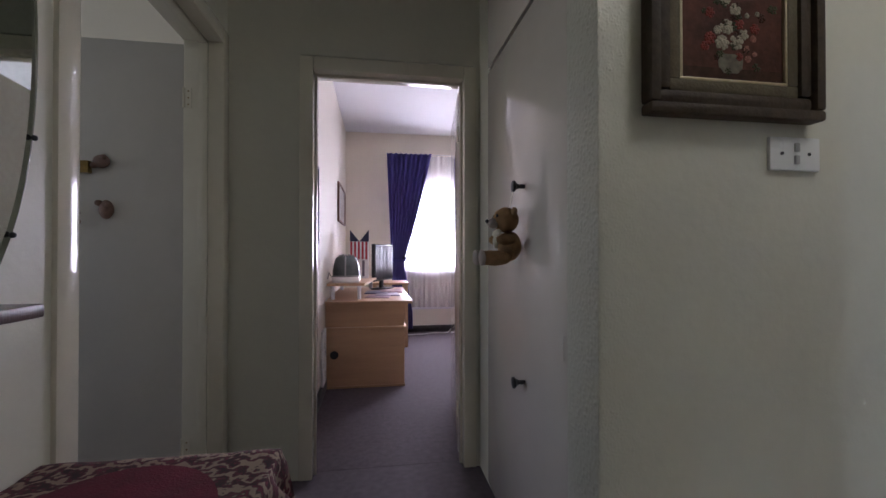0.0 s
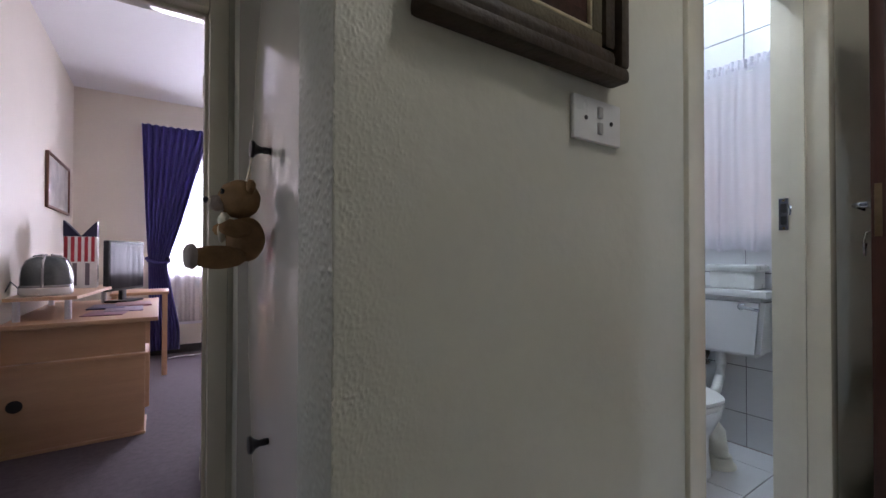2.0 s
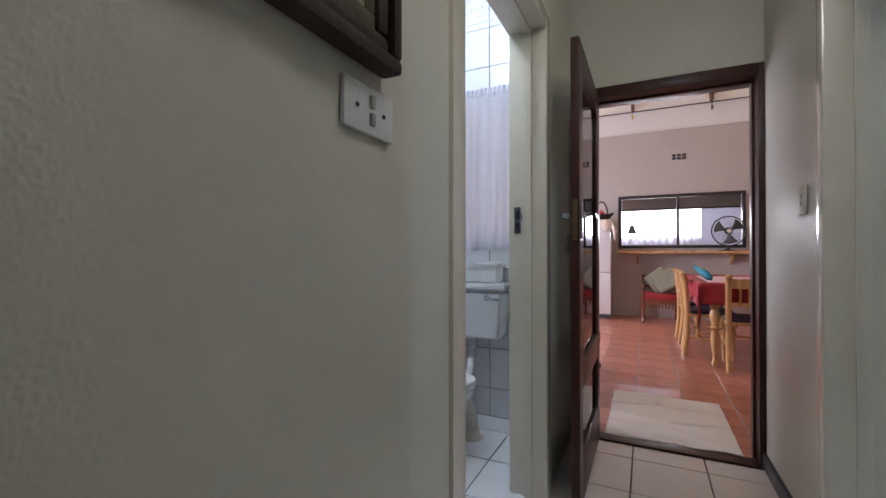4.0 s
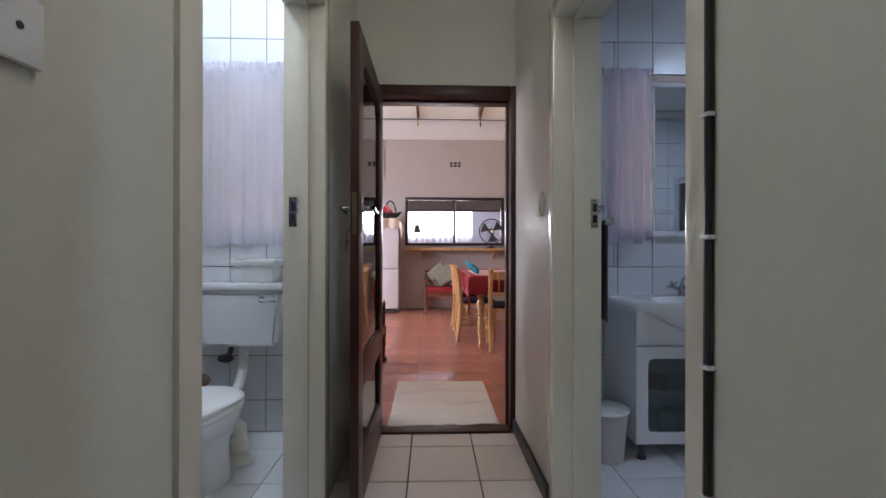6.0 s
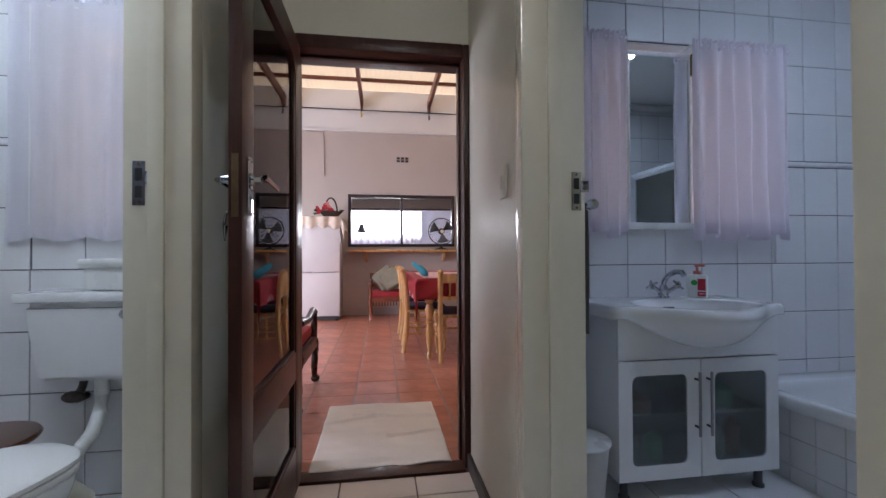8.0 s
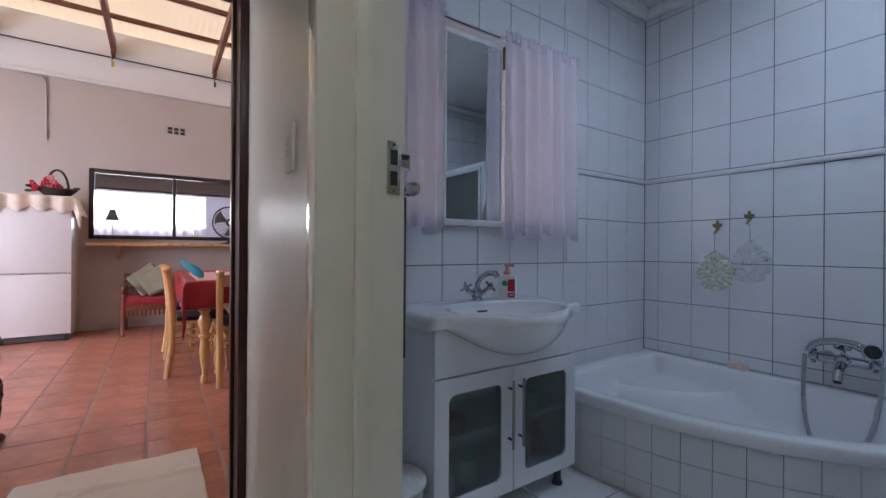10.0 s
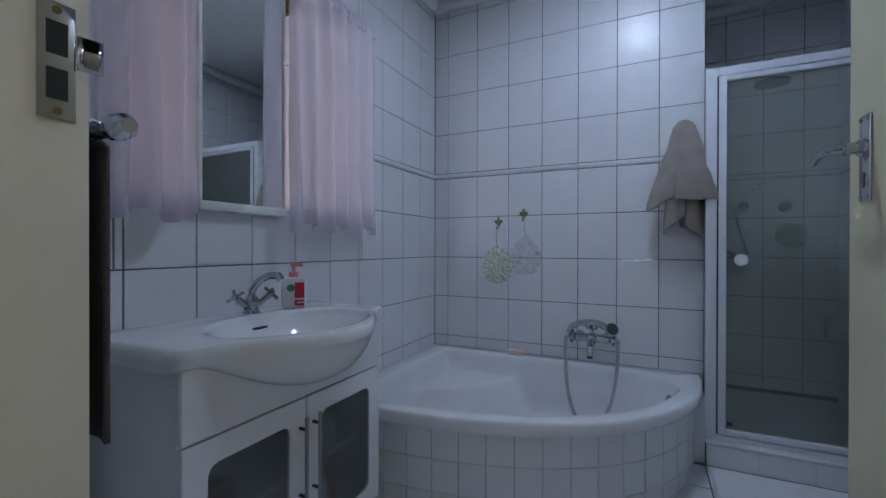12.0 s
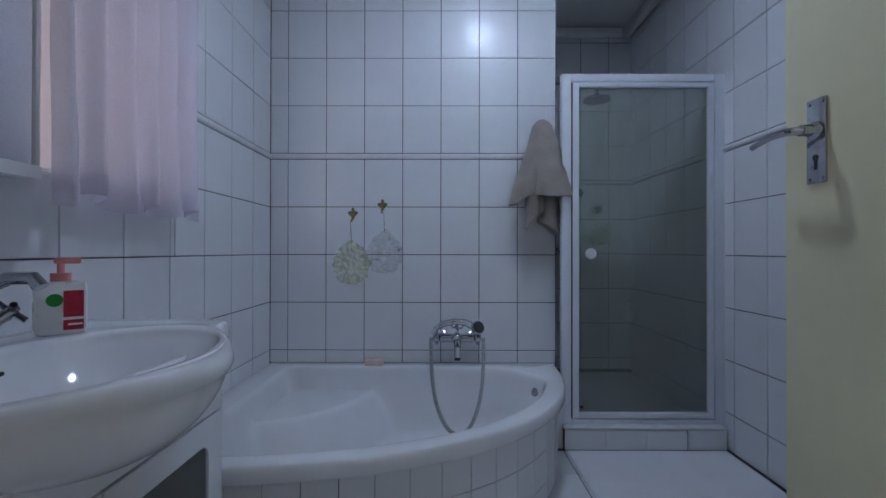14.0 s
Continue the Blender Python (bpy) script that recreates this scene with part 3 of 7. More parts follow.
# bathroom door, open inwards
door = thing("door_4", "cream painted flush bathroom door standing open", "door", kind="structure")
part("leaf", boxes(((1.892, -0.80, 0.012), (1.930, 0.075, 2.045)), bev=0.003), mat("yellowed_cream_door_paint", (0.76, 0.70, 0.46), 0.35, var=0.04, scale=4, bump=0.08, bscale=40), door)
lever(door, pose(1.930, -0.722, 1.222, 0, 0, -90), 0.105)
lever(door, pose(1.892, -0.722, 1.222, 0, 0, 90), -0.105)
for z in (0.25, 1.78):
    part("hinge", bm_cyl(bmesh.new(), (1.936, 0.080, z - 0.05), (1.936, 0.080, z + 0.05), 0.007, seg=12), GLOSS_CREAM, door)

# built-in cupboard
cup = thing("built_in_cupboard", "glossy off-white built-in cupboard beside the bedroom door", "cupboard")
part("frame", boxes(((1.128, 1.40, 0), (1.27, 1.485, H)), ((1.128, 2.345, 0), (1.27, 2.36, H)), ((1.128, 1.485, 0), (1.27, 2.345, 0.03)), bev=0.004), GLOSS_WHITE, cup)
low = part("door", boxes(((1.116, 1.490, 0.035), (1.140, 2.338, 1.942)), bev=0.005), GLOSS_WHITE, cup)
up = part("upper_door", boxes(((1.116, 1.490, 1.962), (1.140, 2.338, 2.66)), bev=0.005), GLOSS_WHITE, cup)
KNOB = [(0.0075, 0), (0.0085, 0.012), (0.0075, 0.020), (0.012, 0.030), (0.0205, 0.038), (0.0195, 0.044), (0.010, 0.046)]
for k, (y, z, p) in enumerate(((1.845, 1.335, low), (1.845, 0.648, low), (1.78, 2.03, up))):
    part("knob", bm_lathe(bmesh.new(), KNOB, m=pose(1.116, y, z, 0, -90), seg=20), BLACK, p, "black turned knob")
part("panel_line", boxes(((1.1135, 1.53, 0.87), (1.1165, 1.536, 0.80))), GLOSS_WHITE, low)

# teddy bear hung from the knob: one mesh
PLUSH = mat("fawn_plush", (0.36, 0.215, 0.10), 0.95, var=0.45, scale=25, bump=1.0, bscale=380)
PLUSH_PALE = mat("pale_plush", (0.55, 0.47, 0.42), 0.95, var=0.2, scale=25, bump=1.0, bscale=380)
RIBBON = mat("cream_ribbon", (0.72, 0.68, 0.55), 0.6, var=0.1, scale=20)
bm = bmesh.new()


def tuft(c, r, index, seg=30):
    n = len(bm.faces)
    bm_ball(bm, c, *r, seg=seg)
    bm.faces.ensure_lookup_table()
    for f in list(bm.faces)[n:]:
        f.material_index = index


BX, BY, BZ = 1.066, 1.860, 1.125
tuft((BX, BY, BZ), (0.040, 0.042, 0.052), 0)
tuft((BX, BY + 0.014, BZ + 0.092), (0.046, 0.045, 0.044), 0)
tuft((BX, BY + 0.058, BZ + 0.080), (0.021, 0.024, 0.018), 1)
tuft((BX, BY + 0.082, BZ + 0.086), (0.009, 0.007, 0.007), 2, 10)
for s in (-1, 1):
    tuft((BX + s * 0.020, BY + 0.052, BZ + 0.104), (0.005, 0.005, 0.006), 2, 10)
    tuft((BX + s * 0.042, BY - 0.002, BZ + 0.118), (0.014, 0.010, 0.016), 0, 14)
    tuft((BX + s * 0.042, BY + 0.028, BZ + 0.022), (0.016, 0.036, 0.020), 0, 14)
    tuft((BX + s * 0.034, BY + 0.060, BZ - 0.042), (0.023, 0.056, 0.026), 0, 16)
    tuft((BX + s * 0.037, BY + 0.112, BZ - 0.040), (0.024, 0.012, 0.028), 1, 16)
tuft((BX - 0.016, BY + 0.048, BZ + 0.046), (0.022, 0.010, 0.013), 3, 12)
tuft((BX + 0.020, BY + 0.046, BZ + 0.044), (0.020, 0.010, 0.012), 3, 12)
tuft((BX + 0.006, BY + 0.050, BZ + 0.016), (0.012, 0.008, 0.026), 3, 12)
n = len(bm.faces)
bm_tube(bm, [(BX - 0.008, BY - 0.012, 1.335), (BX - 0.004, BY - 0.006, 1.29), (BX, BY + 0.004, BZ + 0.12)], 0.0018, 6)
bm.faces.ensure_lookup_table()
for f in list(bm.faces)[n:]:
    f.material_index = 3
bm.transform(Matrix.Translation((BX, BY, 0)) @ Matrix.Rotation(radians(92), 4, "Z") @ Matrix.Translation((-BX, -BY, 0)))
for v_ in bm.verts:
    q_ = v_.co * 190
    v_.co += 0.0028 * Vector((noise.noise(q_), noise.noise(q_ + Vector((7, 0, 0))), noise.noise(q_ + Vector((0, 9, 0)))))
bear = solid("teddy_bear", bm, PLUSH, "small fawn plush bear with cream ribbon on the cupboard knob", "teddy bear")
for m_ in (PLUSH_PALE, BLACK, RIBBON):
    bear.data.materials.append(m_)

# flower painting
pic = thing("flower_painting", "flower still life in a wide carved dark brown frame", "painting")
FRAME_WOOD = mat("carved_dark_frame", (0.060, 0.042, 0.027), 0.55, var=0.35, scale=30, bump=0.4, bscale=90, spec=0.25)
LINER = mat("dull_gold_liner", (0.115, 0.093, 0.055), 0.6, 0.1, var=0.3, scale=30, bump=0.3, bscale=150, spec=0.25)
GILT = mat("pale_gilt_slip", (0.52, 0.44, 0.28), 0.35, 0.4, var=0.2, scale=40)
PX0, PX1, PZ0 = 1.160, 1.586, 1.393
PZ1 = PZ0 + 0.56
yb = 1.2535


def frame_bar(nm, x0, x1, z0, z1, y_front, y_back, material, b):
    part(nm, boxes(((x0, y_front, z0), (x1, y_back, z1)), bev=b), material, pic)


for w, yf, ybk, material, b, off, nm in ((0.024, yb - 0.040, yb, FRAME_WOOD, 0.008, 0.0, "outer_moulding"), (0.030, yb - 0.030, yb, FRAME_WOOD, 0.012, 0.024, "carved_moulding"),
                                         (0.026, yb - 0.022, yb, LINER, 0.004, 0.054, "liner"), (0.006, yb - 0.021, yb, GILT, 0.002, 0.080, "slip")):
    frame_bar(nm, PX0 + off, PX1 - off, PZ0 + off, PZ0 + off + w, yf, ybk, material, b)
    frame_bar(nm, PX0 + off, PX1 - off, PZ1 - off - w, PZ1 - off, yf, ybk, material, b)
    frame_bar(nm, PX0 + off, PX0 + off + w, PZ0 + off + w, PZ1 - off - w, yf, ybk, material, b)
    frame_bar(nm, PX1 - off - w, PX1 - off, PZ0 + off + w, PZ1 - off - w, yf, ybk, material, b)
canvas = part("canvas", boxes(((PX0 + 0.086, yb - 0.014, PZ0 + 0.086), (PX1 - 0.086, yb - 0.004, PZ1 - 0.086))), mat("red_brown_oil_ground", (0.075, 0.026, 0.016), 0.6, var=0.7, scale=9, bump=0.15, bscale=90, spec=0.15), pic)
PETAL_W = mat("white_oil_paint", (0.30, 0.27, 0.20), 0.7, var=0.6, scale=110, spec=0.15, bump=0.3, bscale=200)
PETAL_R = mat("red_oil_paint", (0.17, 0.035, 0.025), 0.7, var=0.6, scale=120, spec=0.15, bump=0.3, bscale=200)
PETAL_P = mat("pink_oil_paint", (0.27, 0.12, 0.09), 0.7, var=0.6, scale=120, spec=0.15, bump=0.3, bscale=200)
VASE = mat("grey_oil_paint", (0.15, 0.135, 0.10), 0.7, spec=0.15, var=0.5, scale=60)
LEAF_P = mat("dark_green_oil_paint", (0.05, 0.05, 0.025), 0.7, spec=0.15, var=0.5, scale=60)
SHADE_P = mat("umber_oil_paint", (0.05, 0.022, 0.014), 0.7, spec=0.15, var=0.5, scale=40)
PIC_C = (PX0 + PX1) / 2
rnd = random.Random(4)


def bloom(x, z, r, material, petals=9):
    """A rose in thick paint: two rings of petals round a small heart."""
    b = bmesh.new()
    for ring, n_, k in ((0.74, petals, 0.34), (0.38, petals - 3, 0.30)):
        for i in range(n_):
            a = i * 2 * math.pi / n_ + rnd.uniform(-0.3, 0.3)
            bm_ball(b, (x + ring * r * math.cos(a), yb - 0.0142 - 0.0006 * (ring < 0.5), z + ring * r * math.sin(a)), r * k * rnd.uniform(0.8, 1.15), 0.0011, r * k * rnd.uniform(0.7, 1.0), seg=8)
    bm_ball(b, (x, yb - 0.0152, z), r * 0.26, 0.0010, r * 0.26, seg=8)
    part("painted_flower", b, material, canvas)


b = bm_lathe(bmesh.new(), [(0.022, 0), (0.029, 0.010), (0.031, 0.028), (0.030, 0.042)], (PIC_C - 0.005, 0, PZ0 + 0.102))
b.transform(Matrix.Translation((0, yb - 0.0140, 0)) @ Matrix.Diagonal((1, 0.03, 1, 1)))
part("painted_vase", b, VASE, canvas)
part("painted_table", boxes(((PX0 + 0.087, yb - 0.0144, PZ0 + 0.087), (PX1 - 0.087, yb - 0.0141, PZ0 + 0.112))), SHADE_P, canvas)
for i in range(26):
    bloom(PIC_C + rnd.gauss(0, 0.042), PZ0 + 0.185 + rnd.gauss(0.02, 0.042), rnd.uniform(0.006, 0.011), LEAF_P if i % 3 else SHADE_P, 6)
for dx, dz, r, m_ in ((-0.026, 0.168, 0.0165, PETAL_W), (0.010, 0.172, 0.0165, PETAL_W), (-0.014, 0.204, 0.0165, PETAL_W), (0.007, 0.243, 0.014, PETAL_W), (-0.037, 0.195, 0.010, PETAL_W), (0.028, 0.190, 0.012, PETAL_W), (-0.018, 0.262, 0.012, PETAL_W),
                      (0.036, 0.232, 0.006, PETAL_W), (0.062, 0.238, 0.006, PETAL_W), (0.034, 0.158, 0.008, PETAL_P), (0.038, 0.136, 0.008, PETAL_P), (0.055, 0.148, 0.006, PETAL_P), (0.052, 0.182, 0.008, PETAL_P),
                      (-0.056, 0.176, 0.014, PETAL_R), (-0.056, 0.232, 0.012, PETAL_R), (-0.068, 0.158, 0.010, PETAL_R), (0.016, 0.212, 0.012, PETAL_R), (0.056, 0.204, 0.012, PETAL_R), (0.016, 0.140, 0.010, PETAL_R), (-0.052, 0.290, 0.012, PETAL_R), (0.02, 0.292, 0.014, PETAL_W)):
    bloom(PIC_C + dx, PZ0 + dz, r, m_)

# switch plates


ROCKER = mat("greyed_plastic", (0.42, 0.41, 0.40), 0.35)


def switch_plate(m, w, h, rockers, label):
    root = thing("light_switch", label, "light switch")
    part("plate", boxes(((-w / 2, -0.010, -h / 2), (w / 2, 0, h / 2)), bev=0.004), WHITE_PLASTIC, root)
    for x in rockers:
        part("rocker", boxes(((x - 0.006, -0.0145, 0.004), (x + 0.006, -0.008, 0.024)), bev=0.002), ROCKER, root)
        part("rocker", boxes(((x - 0.006, -0.0145, -0.024), (x + 0.006, -0.008, -0.004)), bev=0.002), ROCKER, root)
    for x in (-w * 0.27, w * 0.27):
        part("screw", bm_cyl(bmesh.new(), (x, -0.0115, 0), (x, -0.009, 0), 0.004, seg=12), mat("screw_shadow", (0.06, 0.05, 0.05), 0.5) if x < 0 else BLACK, root)
    root.matrix_basis = m
    return root


switch_plate(pose(1.539, 1.2550, 1.326), 0.132, 0.076, (0.002,), "white two-lever switch plate under the painting")
wall_plate = switch_plate(pose(3.045, 0.3000, 1.30, 0, 0, 180), 0.075, 0.115, (0.0,), "cream switch plate beside the dark door frame")
CREAM_MATT = mat("cream_matt_plastic", (0.66, 0.63, 0.54), 0.5, var=0.04, scale=8)
for piece_ in wall_plate.children:
    piece_.data.materials[0] = CREAM_MATT

# cables beside the bathroom frame
cab = thing("cable_run", "black cable run clipped to the wall beside the bathroom frame", "cable")
bm = bm_tube(bmesh.new(), [(1.867 + 0.002 * math.sin(z * 3.1), 0.307, z) for z in [0.05 + 0.1 * i for i in range(26)]], 0.0080, 8)
part("cable", bm, BLACK, cab)
for z in (0.40, 0.64, 0.877, 1.113, 1.335, 1.57, 1.80, 2.03):
    part("clip", boxes(((1.855, 0.300, z - 0.004), (1.879, 0.3165, z + 0.004)), bev=0.002), WHITE_PLASTIC, cab, "white cable clip")

# hall table with its cloth, shelf and mirror
CLOTH = bpy.data.materials.new("paisley_cloth")
CLOTH.use_nodes = True
t_ = CLOTH.node_tree
p_ = t_.nodes["Principled BSDF"]
co_ = t_.nodes.new("ShaderNodeTexCoord")
vo_, no_, wv_, rp_ = t_.nodes.new("ShaderNodeTexVoronoi"), t_.nodes.new("ShaderNodeTexNoise"), t_.nodes.new("ShaderNodeTexWave"), t_.nodes.new("ShaderNodeValToRGB")
no_.inputs["Scale"].default_value = 9
t_.links.new(co_.outputs["Object"], no_.inputs["Vector"])
wv_.wave_type, wv_.rings_direction = "RINGS", "Z"
wv_.inputs["Scale"].default_value, wv_.inputs["Distortion"].default_value, wv_.inputs["Detail Scale"].default_value = 7.0, 9.0, 5.0
t_.links.new(co_.outputs["Object"], wv_.inputs["Vector"])
vo_.inputs["Scale"].default_value = 26
t_.links.new(co_.outputs["Object"], vo_.inputs["Vector"])
ad_ = t_.nodes.new("ShaderNodeMath")
ad_.operation = "MULTIPLY_ADD"
t_.links.new(vo_.outputs["Distance"], ad_.inputs[0])
ad_.inputs[1].default_value = 0.5
t_.links.new(wv_.outputs["Fac"], ad_.inputs[2])
t_.links.new(ad_.outputs[0], rp_.inputs[0])
cr = rp_.color_ramp
cr.elements[0].color, cr.elements[1].color = (0.020, 0.013, 0.018, 1), (0.30, 0.22, 0.17, 1)
e1, e2, e3 = cr.elements.new(0.35), cr.elements.new(0.55), cr.elements.new(0.72)
e1.color, e2.color, e3.color = (0.055, 0.020, 0.024, 1), (0.15, 0.020, 0.045, 1), (0.045, 0.030, 0.030, 1)
t_.links.new(rp_.outputs[0], p_.inputs["Base Color"])
p_.inputs["Roughness"].default_value = 0.9
tab = thing("hall_table", "small hall table under a paisley cloth", "table")
for x in (-0.05, 0.33):
    for y in (0.95, 1.38):
        part("leg", boxes(((x - 0.02, y - 0.02, 0), (x + 0.02, y + 0.02, 0.62)), bev=0.004), DARK_WOOD, tab)
part("tabletop", boxes(((-0.095, 0.90, 0.62), (0.37, 1.43, 0.645)), bev=0.004), DARK_WOOD, tab)
bm = bmesh.new()
TX0, TX1, TY0, TY1, TZ = -0.098, 0.385, 0.885, 1.445, 0.650


def drape(u, v):
    a, b = -0.25 + 1.5 * u, -0.25 + 1.5 * v
    x = TX0 + (TX1 - TX0) * min(1, max(0, a))
    y = TY0 + (TY1 - TY0) * min(1, max(0, b))
    over = max(0, a - 1, b - 1, -b)
    fold = 0.014 * math.sin(30 * (a - b)) * min(1, over * 8)
    x += fold + (0.10 * max(0, a - 1) if a > 1 else 0)
    y += fold + (0.10 * max(0, b - 1) if b > 1 else -0.10 * max(0, -b))
    if a < 0:
        x = TX0
    return Vector((x, y, TZ + 0.0035 * noise.noise(Vector((a * 5, b * 5, 0))) - 0.62 * max(0, a - 1) - 0.62 * max(0, b - 1) - 0.62 * max(0, -b)))


bm_sheet(bm, drape, 60, 60)
cl = thick(solid("tablecloth", bm, CLOTH, "dark red and black paisley cloth over the hall table", "tablecloth", angle=2), 0.003, 1.0)
bm = bmesh.new()
for i in range(2):
    b_ = [(0.145 + (0.19 - 0.0 * i) * math.cos(a * math.pi / 18), 1.16 + 0.235 * math.sin(a * math.pi / 18)) for a in range(36)]
bm_prism(bm, b_, TZ + 0.0065, TZ + 0.0085)
solid("cloth_medallion", bm, mat("wine_red_medallion", (0.13, 0.010, 0.030), 0.9, var=0.5, scale=14, bump=0.4, bscale=200), "wine red woven medallion on the paisley cloth", "cloth")
shelf = thing("wall_shelf", "narrow dark wooden wall shelf", "shelf")
part("board", boxes(((-0.10, 0.85, 0.985), (0.005, 1.305, 1.010)), bev=0.006), DARK_WOOD, shelf)
for y in (0.92, 1.15):
    part("bracket", bm_prism(bmesh.new(), [(-0.099, 0.90), (-0.099, 0.985), (-0.02, 0.985)], y - 0.01, y + 0.01, Matrix(((1, 0, 0, 0), (0, 0, 1, 0), (0, 1, 0, 0), (0, 0, 0, 1)))), DARK_WOOD, shelf)
mir = thing("oval_mirror", "oval wall mirror with dark studs beside the doorway", "mirror")


def oval(a, b, n=48):
    return [(a * math.cos(2 * math.pi * i / n), b * math.sin(2 * math.pi * i / n)) for i in range(n)]


UP = Matrix(((0, 0, 1, -0.10), (1, 0, 0, 1.215), (0, 1, 0, 1.52), (0, 0, 0, 1)))
part("backing", bm_prism(bmesh.new(), oval(0.212, 0.55), 0.0, 0.004, UP), BLACK, mir)
bm = bmesh.new()
out, inn = oval(0.21, 0.548), oval(0.185, 0.523)
lo = [bm.verts.new(UP @ Vector((x, y, 0.005))) for x, y in out]
hi = [bm.verts.new(UP @ Vector((x, y, 0.012))) for x, y in inn]
for i in range(48):
    bm.faces.new((lo[i], lo[(i + 1) % 48], hi[(i + 1) % 48], hi[i]))
bm.faces.new(hi)
part("mirror_glass", bm, mat("aged_mirror", (0.50, 0.56, 0.52), 0.03, 1.0, var=0.15, scale=5), mir, "bevelled mirror glass", 0.02)
for a in (0.35, -0.35, 0.8, -0.8, 2.3, 3.9):
    part("stud", bm_ball(bmesh.new(), UP @ Vector((0.205 * math.cos(a), 0.535 * math.sin(a), 0.012)), 0.006, seg=10), BLACK, mir)
# round ceiling lamps


def ceiling_lamp(x, y, z, label):
    root = thing("ceiling_lamp", label, "ceiling lamp", "round ceiling lamps")
    part("base", bm_lathe(bmesh.new(), [(0.07, 0), (0.075, 0.008), (0.07, 0.02)], (x, y, z - 0.02)), WHITE_PLASTIC, root)
    part("stem", bm_cyl(bmesh.new(), (x, y, z - 0.07), (x, y, z - 0.02), 0.02), WHITE_PLASTIC, root)


ceiling_lamp(2.6, 1.9, 3.0, "white ceiling lamp holder in the toilet")
ceiling_lamp(1.78, 0.50, H, "white ceiling lamp holder in the hall")

# ---- toilet ----
loo = thing("toilet", "white ceramic toilet with a closed seat", "toilet")
LX, LY = 3.20, 1.875     # back of the seat


def egg(k, n=40, back=0.13, front=0.33, w=0.185):
    pts = []
    for i in range(n):
        a = 2 * math.pi * i / n
        c, s = math.cos(a), math.sin(a)
        pts.append((k * (c * (back if c > 0 else front)), k * w * s * (1.0 if c < 0 else 1 - 0.12 * c)))
    return pts


def egg_rings(bm, rings, cx, cy):
    vs = [[bm.verts.new((cx + dx + x, cy + y, z)) for x, y in egg(k)] for k, z, dx in rings]
    for a, b in zip(vs, vs[1:]):
        for i in range(40):
            bm.faces.new((a[i], a[(i + 1) % 40], b[(i + 1) % 40], b[i]))
    bm.faces.new(vs[0][::-1])
    bm.faces.new(vs[-1])
    return bm


EX = 3.10
part("pan", egg_rings(bmesh.new(), [(0.62, 0, 0.05), (0.60, 0.03, 0.05), (0.52, 0.12, 0.06), (0.56, 0.19, 0.05), (0.80, 0.265, 0.02), (0.97, 0.325, 0), (1.0, 0.355, 0), (0.97, 0.362, 0)], EX, LY), PORCELAIN, loo)
part("seat", egg_rings(bmesh.new(), [(1.02, 0.364, 0), (1.045, 0.370, 0), (1.045, 0.380, 0), (1.02, 0.386, 0)], EX, LY), WHITE_PLASTIC, loo)
part("seat_lid", egg_rings(bmesh.new(), [(1.01, 0.389, 0), (1.04, 0.394, 0), (1.04, 0.406, 0), (0.99, 0.411, 0), (0.95, 0.415, 0), (0.6, 0.422, 0), (0.2, 0.425, 0)], EX, LY), mat("white_seat_plastic", (0.80, 0.80, 0.80), 0.28, var=0.02, scale=2), loo)
bm = bm_tube(bmesh.new(), [(3.17, LY - 0.02, 0.235), (3.25, LY - 0.05, 0.225), (3.30, LY - 0.065, 0.165), (3.31, LY - 0.07, 0.09), (3.31, LY - 0.07, 0.004)], 0.052, 20)
bm_lathe(bm, [(0.055, 0.055), (0.066, 0.052), (0.070, 0.025), (0.085, 0.008), (0.088, 0.0)], (3.31, LY - 0.07, 0.003), 24)
part("outlet", bm, mat("cream_plastic_pipe", (0.66, 0.63, 0.55), 0.4, var=0.12, scale=9), loo, "white outlet bend")
bm = bmesh.new()
c_lo, c_hi = [(3.475, 1.675), (3.645, 1.675), (3.645, 2.075), (3.475, 2.075)], [(3.452, 1.640), (3.655, 1.640), (3.655, 2.115), (3.452, 2.115)]
va = [bm.verts.new((x, y, 0.545)) for x, y in c_lo]
vb = [bm.verts.new((x, y, 0.862)) for x, y in c_hi]
for i in range(4):
    bm.faces.new((va[i], va[(i + 1) % 4], vb[(i + 1) % 4], vb[i]))
bm.faces.new(va[::-1])
bm.faces.new(vb)
bmesh.ops.bevel(bm, geom=list(bm.edges), offset=0.022, segments=4, affect="EDGES")
cist = part("cistern", bm, PORCELAIN, loo)
part("cistern_lid", boxes(((3.437, 1.625, 0.864), (3.657, 2.130, 0.905)), bev=0.012), PORCELAIN, cist)
lv = part("flush_lever", bm_tube(bmesh.new(), [(3.455, 1.742, 0.815), (3.432, 1.742, 0.815), (3.428, 1.73, 0.813), (3.428, 1.655, 0.806)], 0.008, 10), CHROME, cist, "chrome flush lever")
part("flush_boss", bm_lathe(bmesh.new(), [(0.018, 0), (0.018, 0.008), (0.010, 0.016)], m=pose(3.455, 1.742, 0.815, 0, -90)), CHROME, lv)
part("flush_pipe", bm_tube(bmesh.new(), [(3.56, 1.885, 0.55), (3.56, 1.885, 0.47), (3.548, 1.885, 0.40), (3.50, 1.884, 0.335), (3.42, 1.882, 0.30), (3.30, 1.88, 0.285), (3.20, 1.88, 0.28)], 0.026, 16), WHITE_PLASTIC, loo)
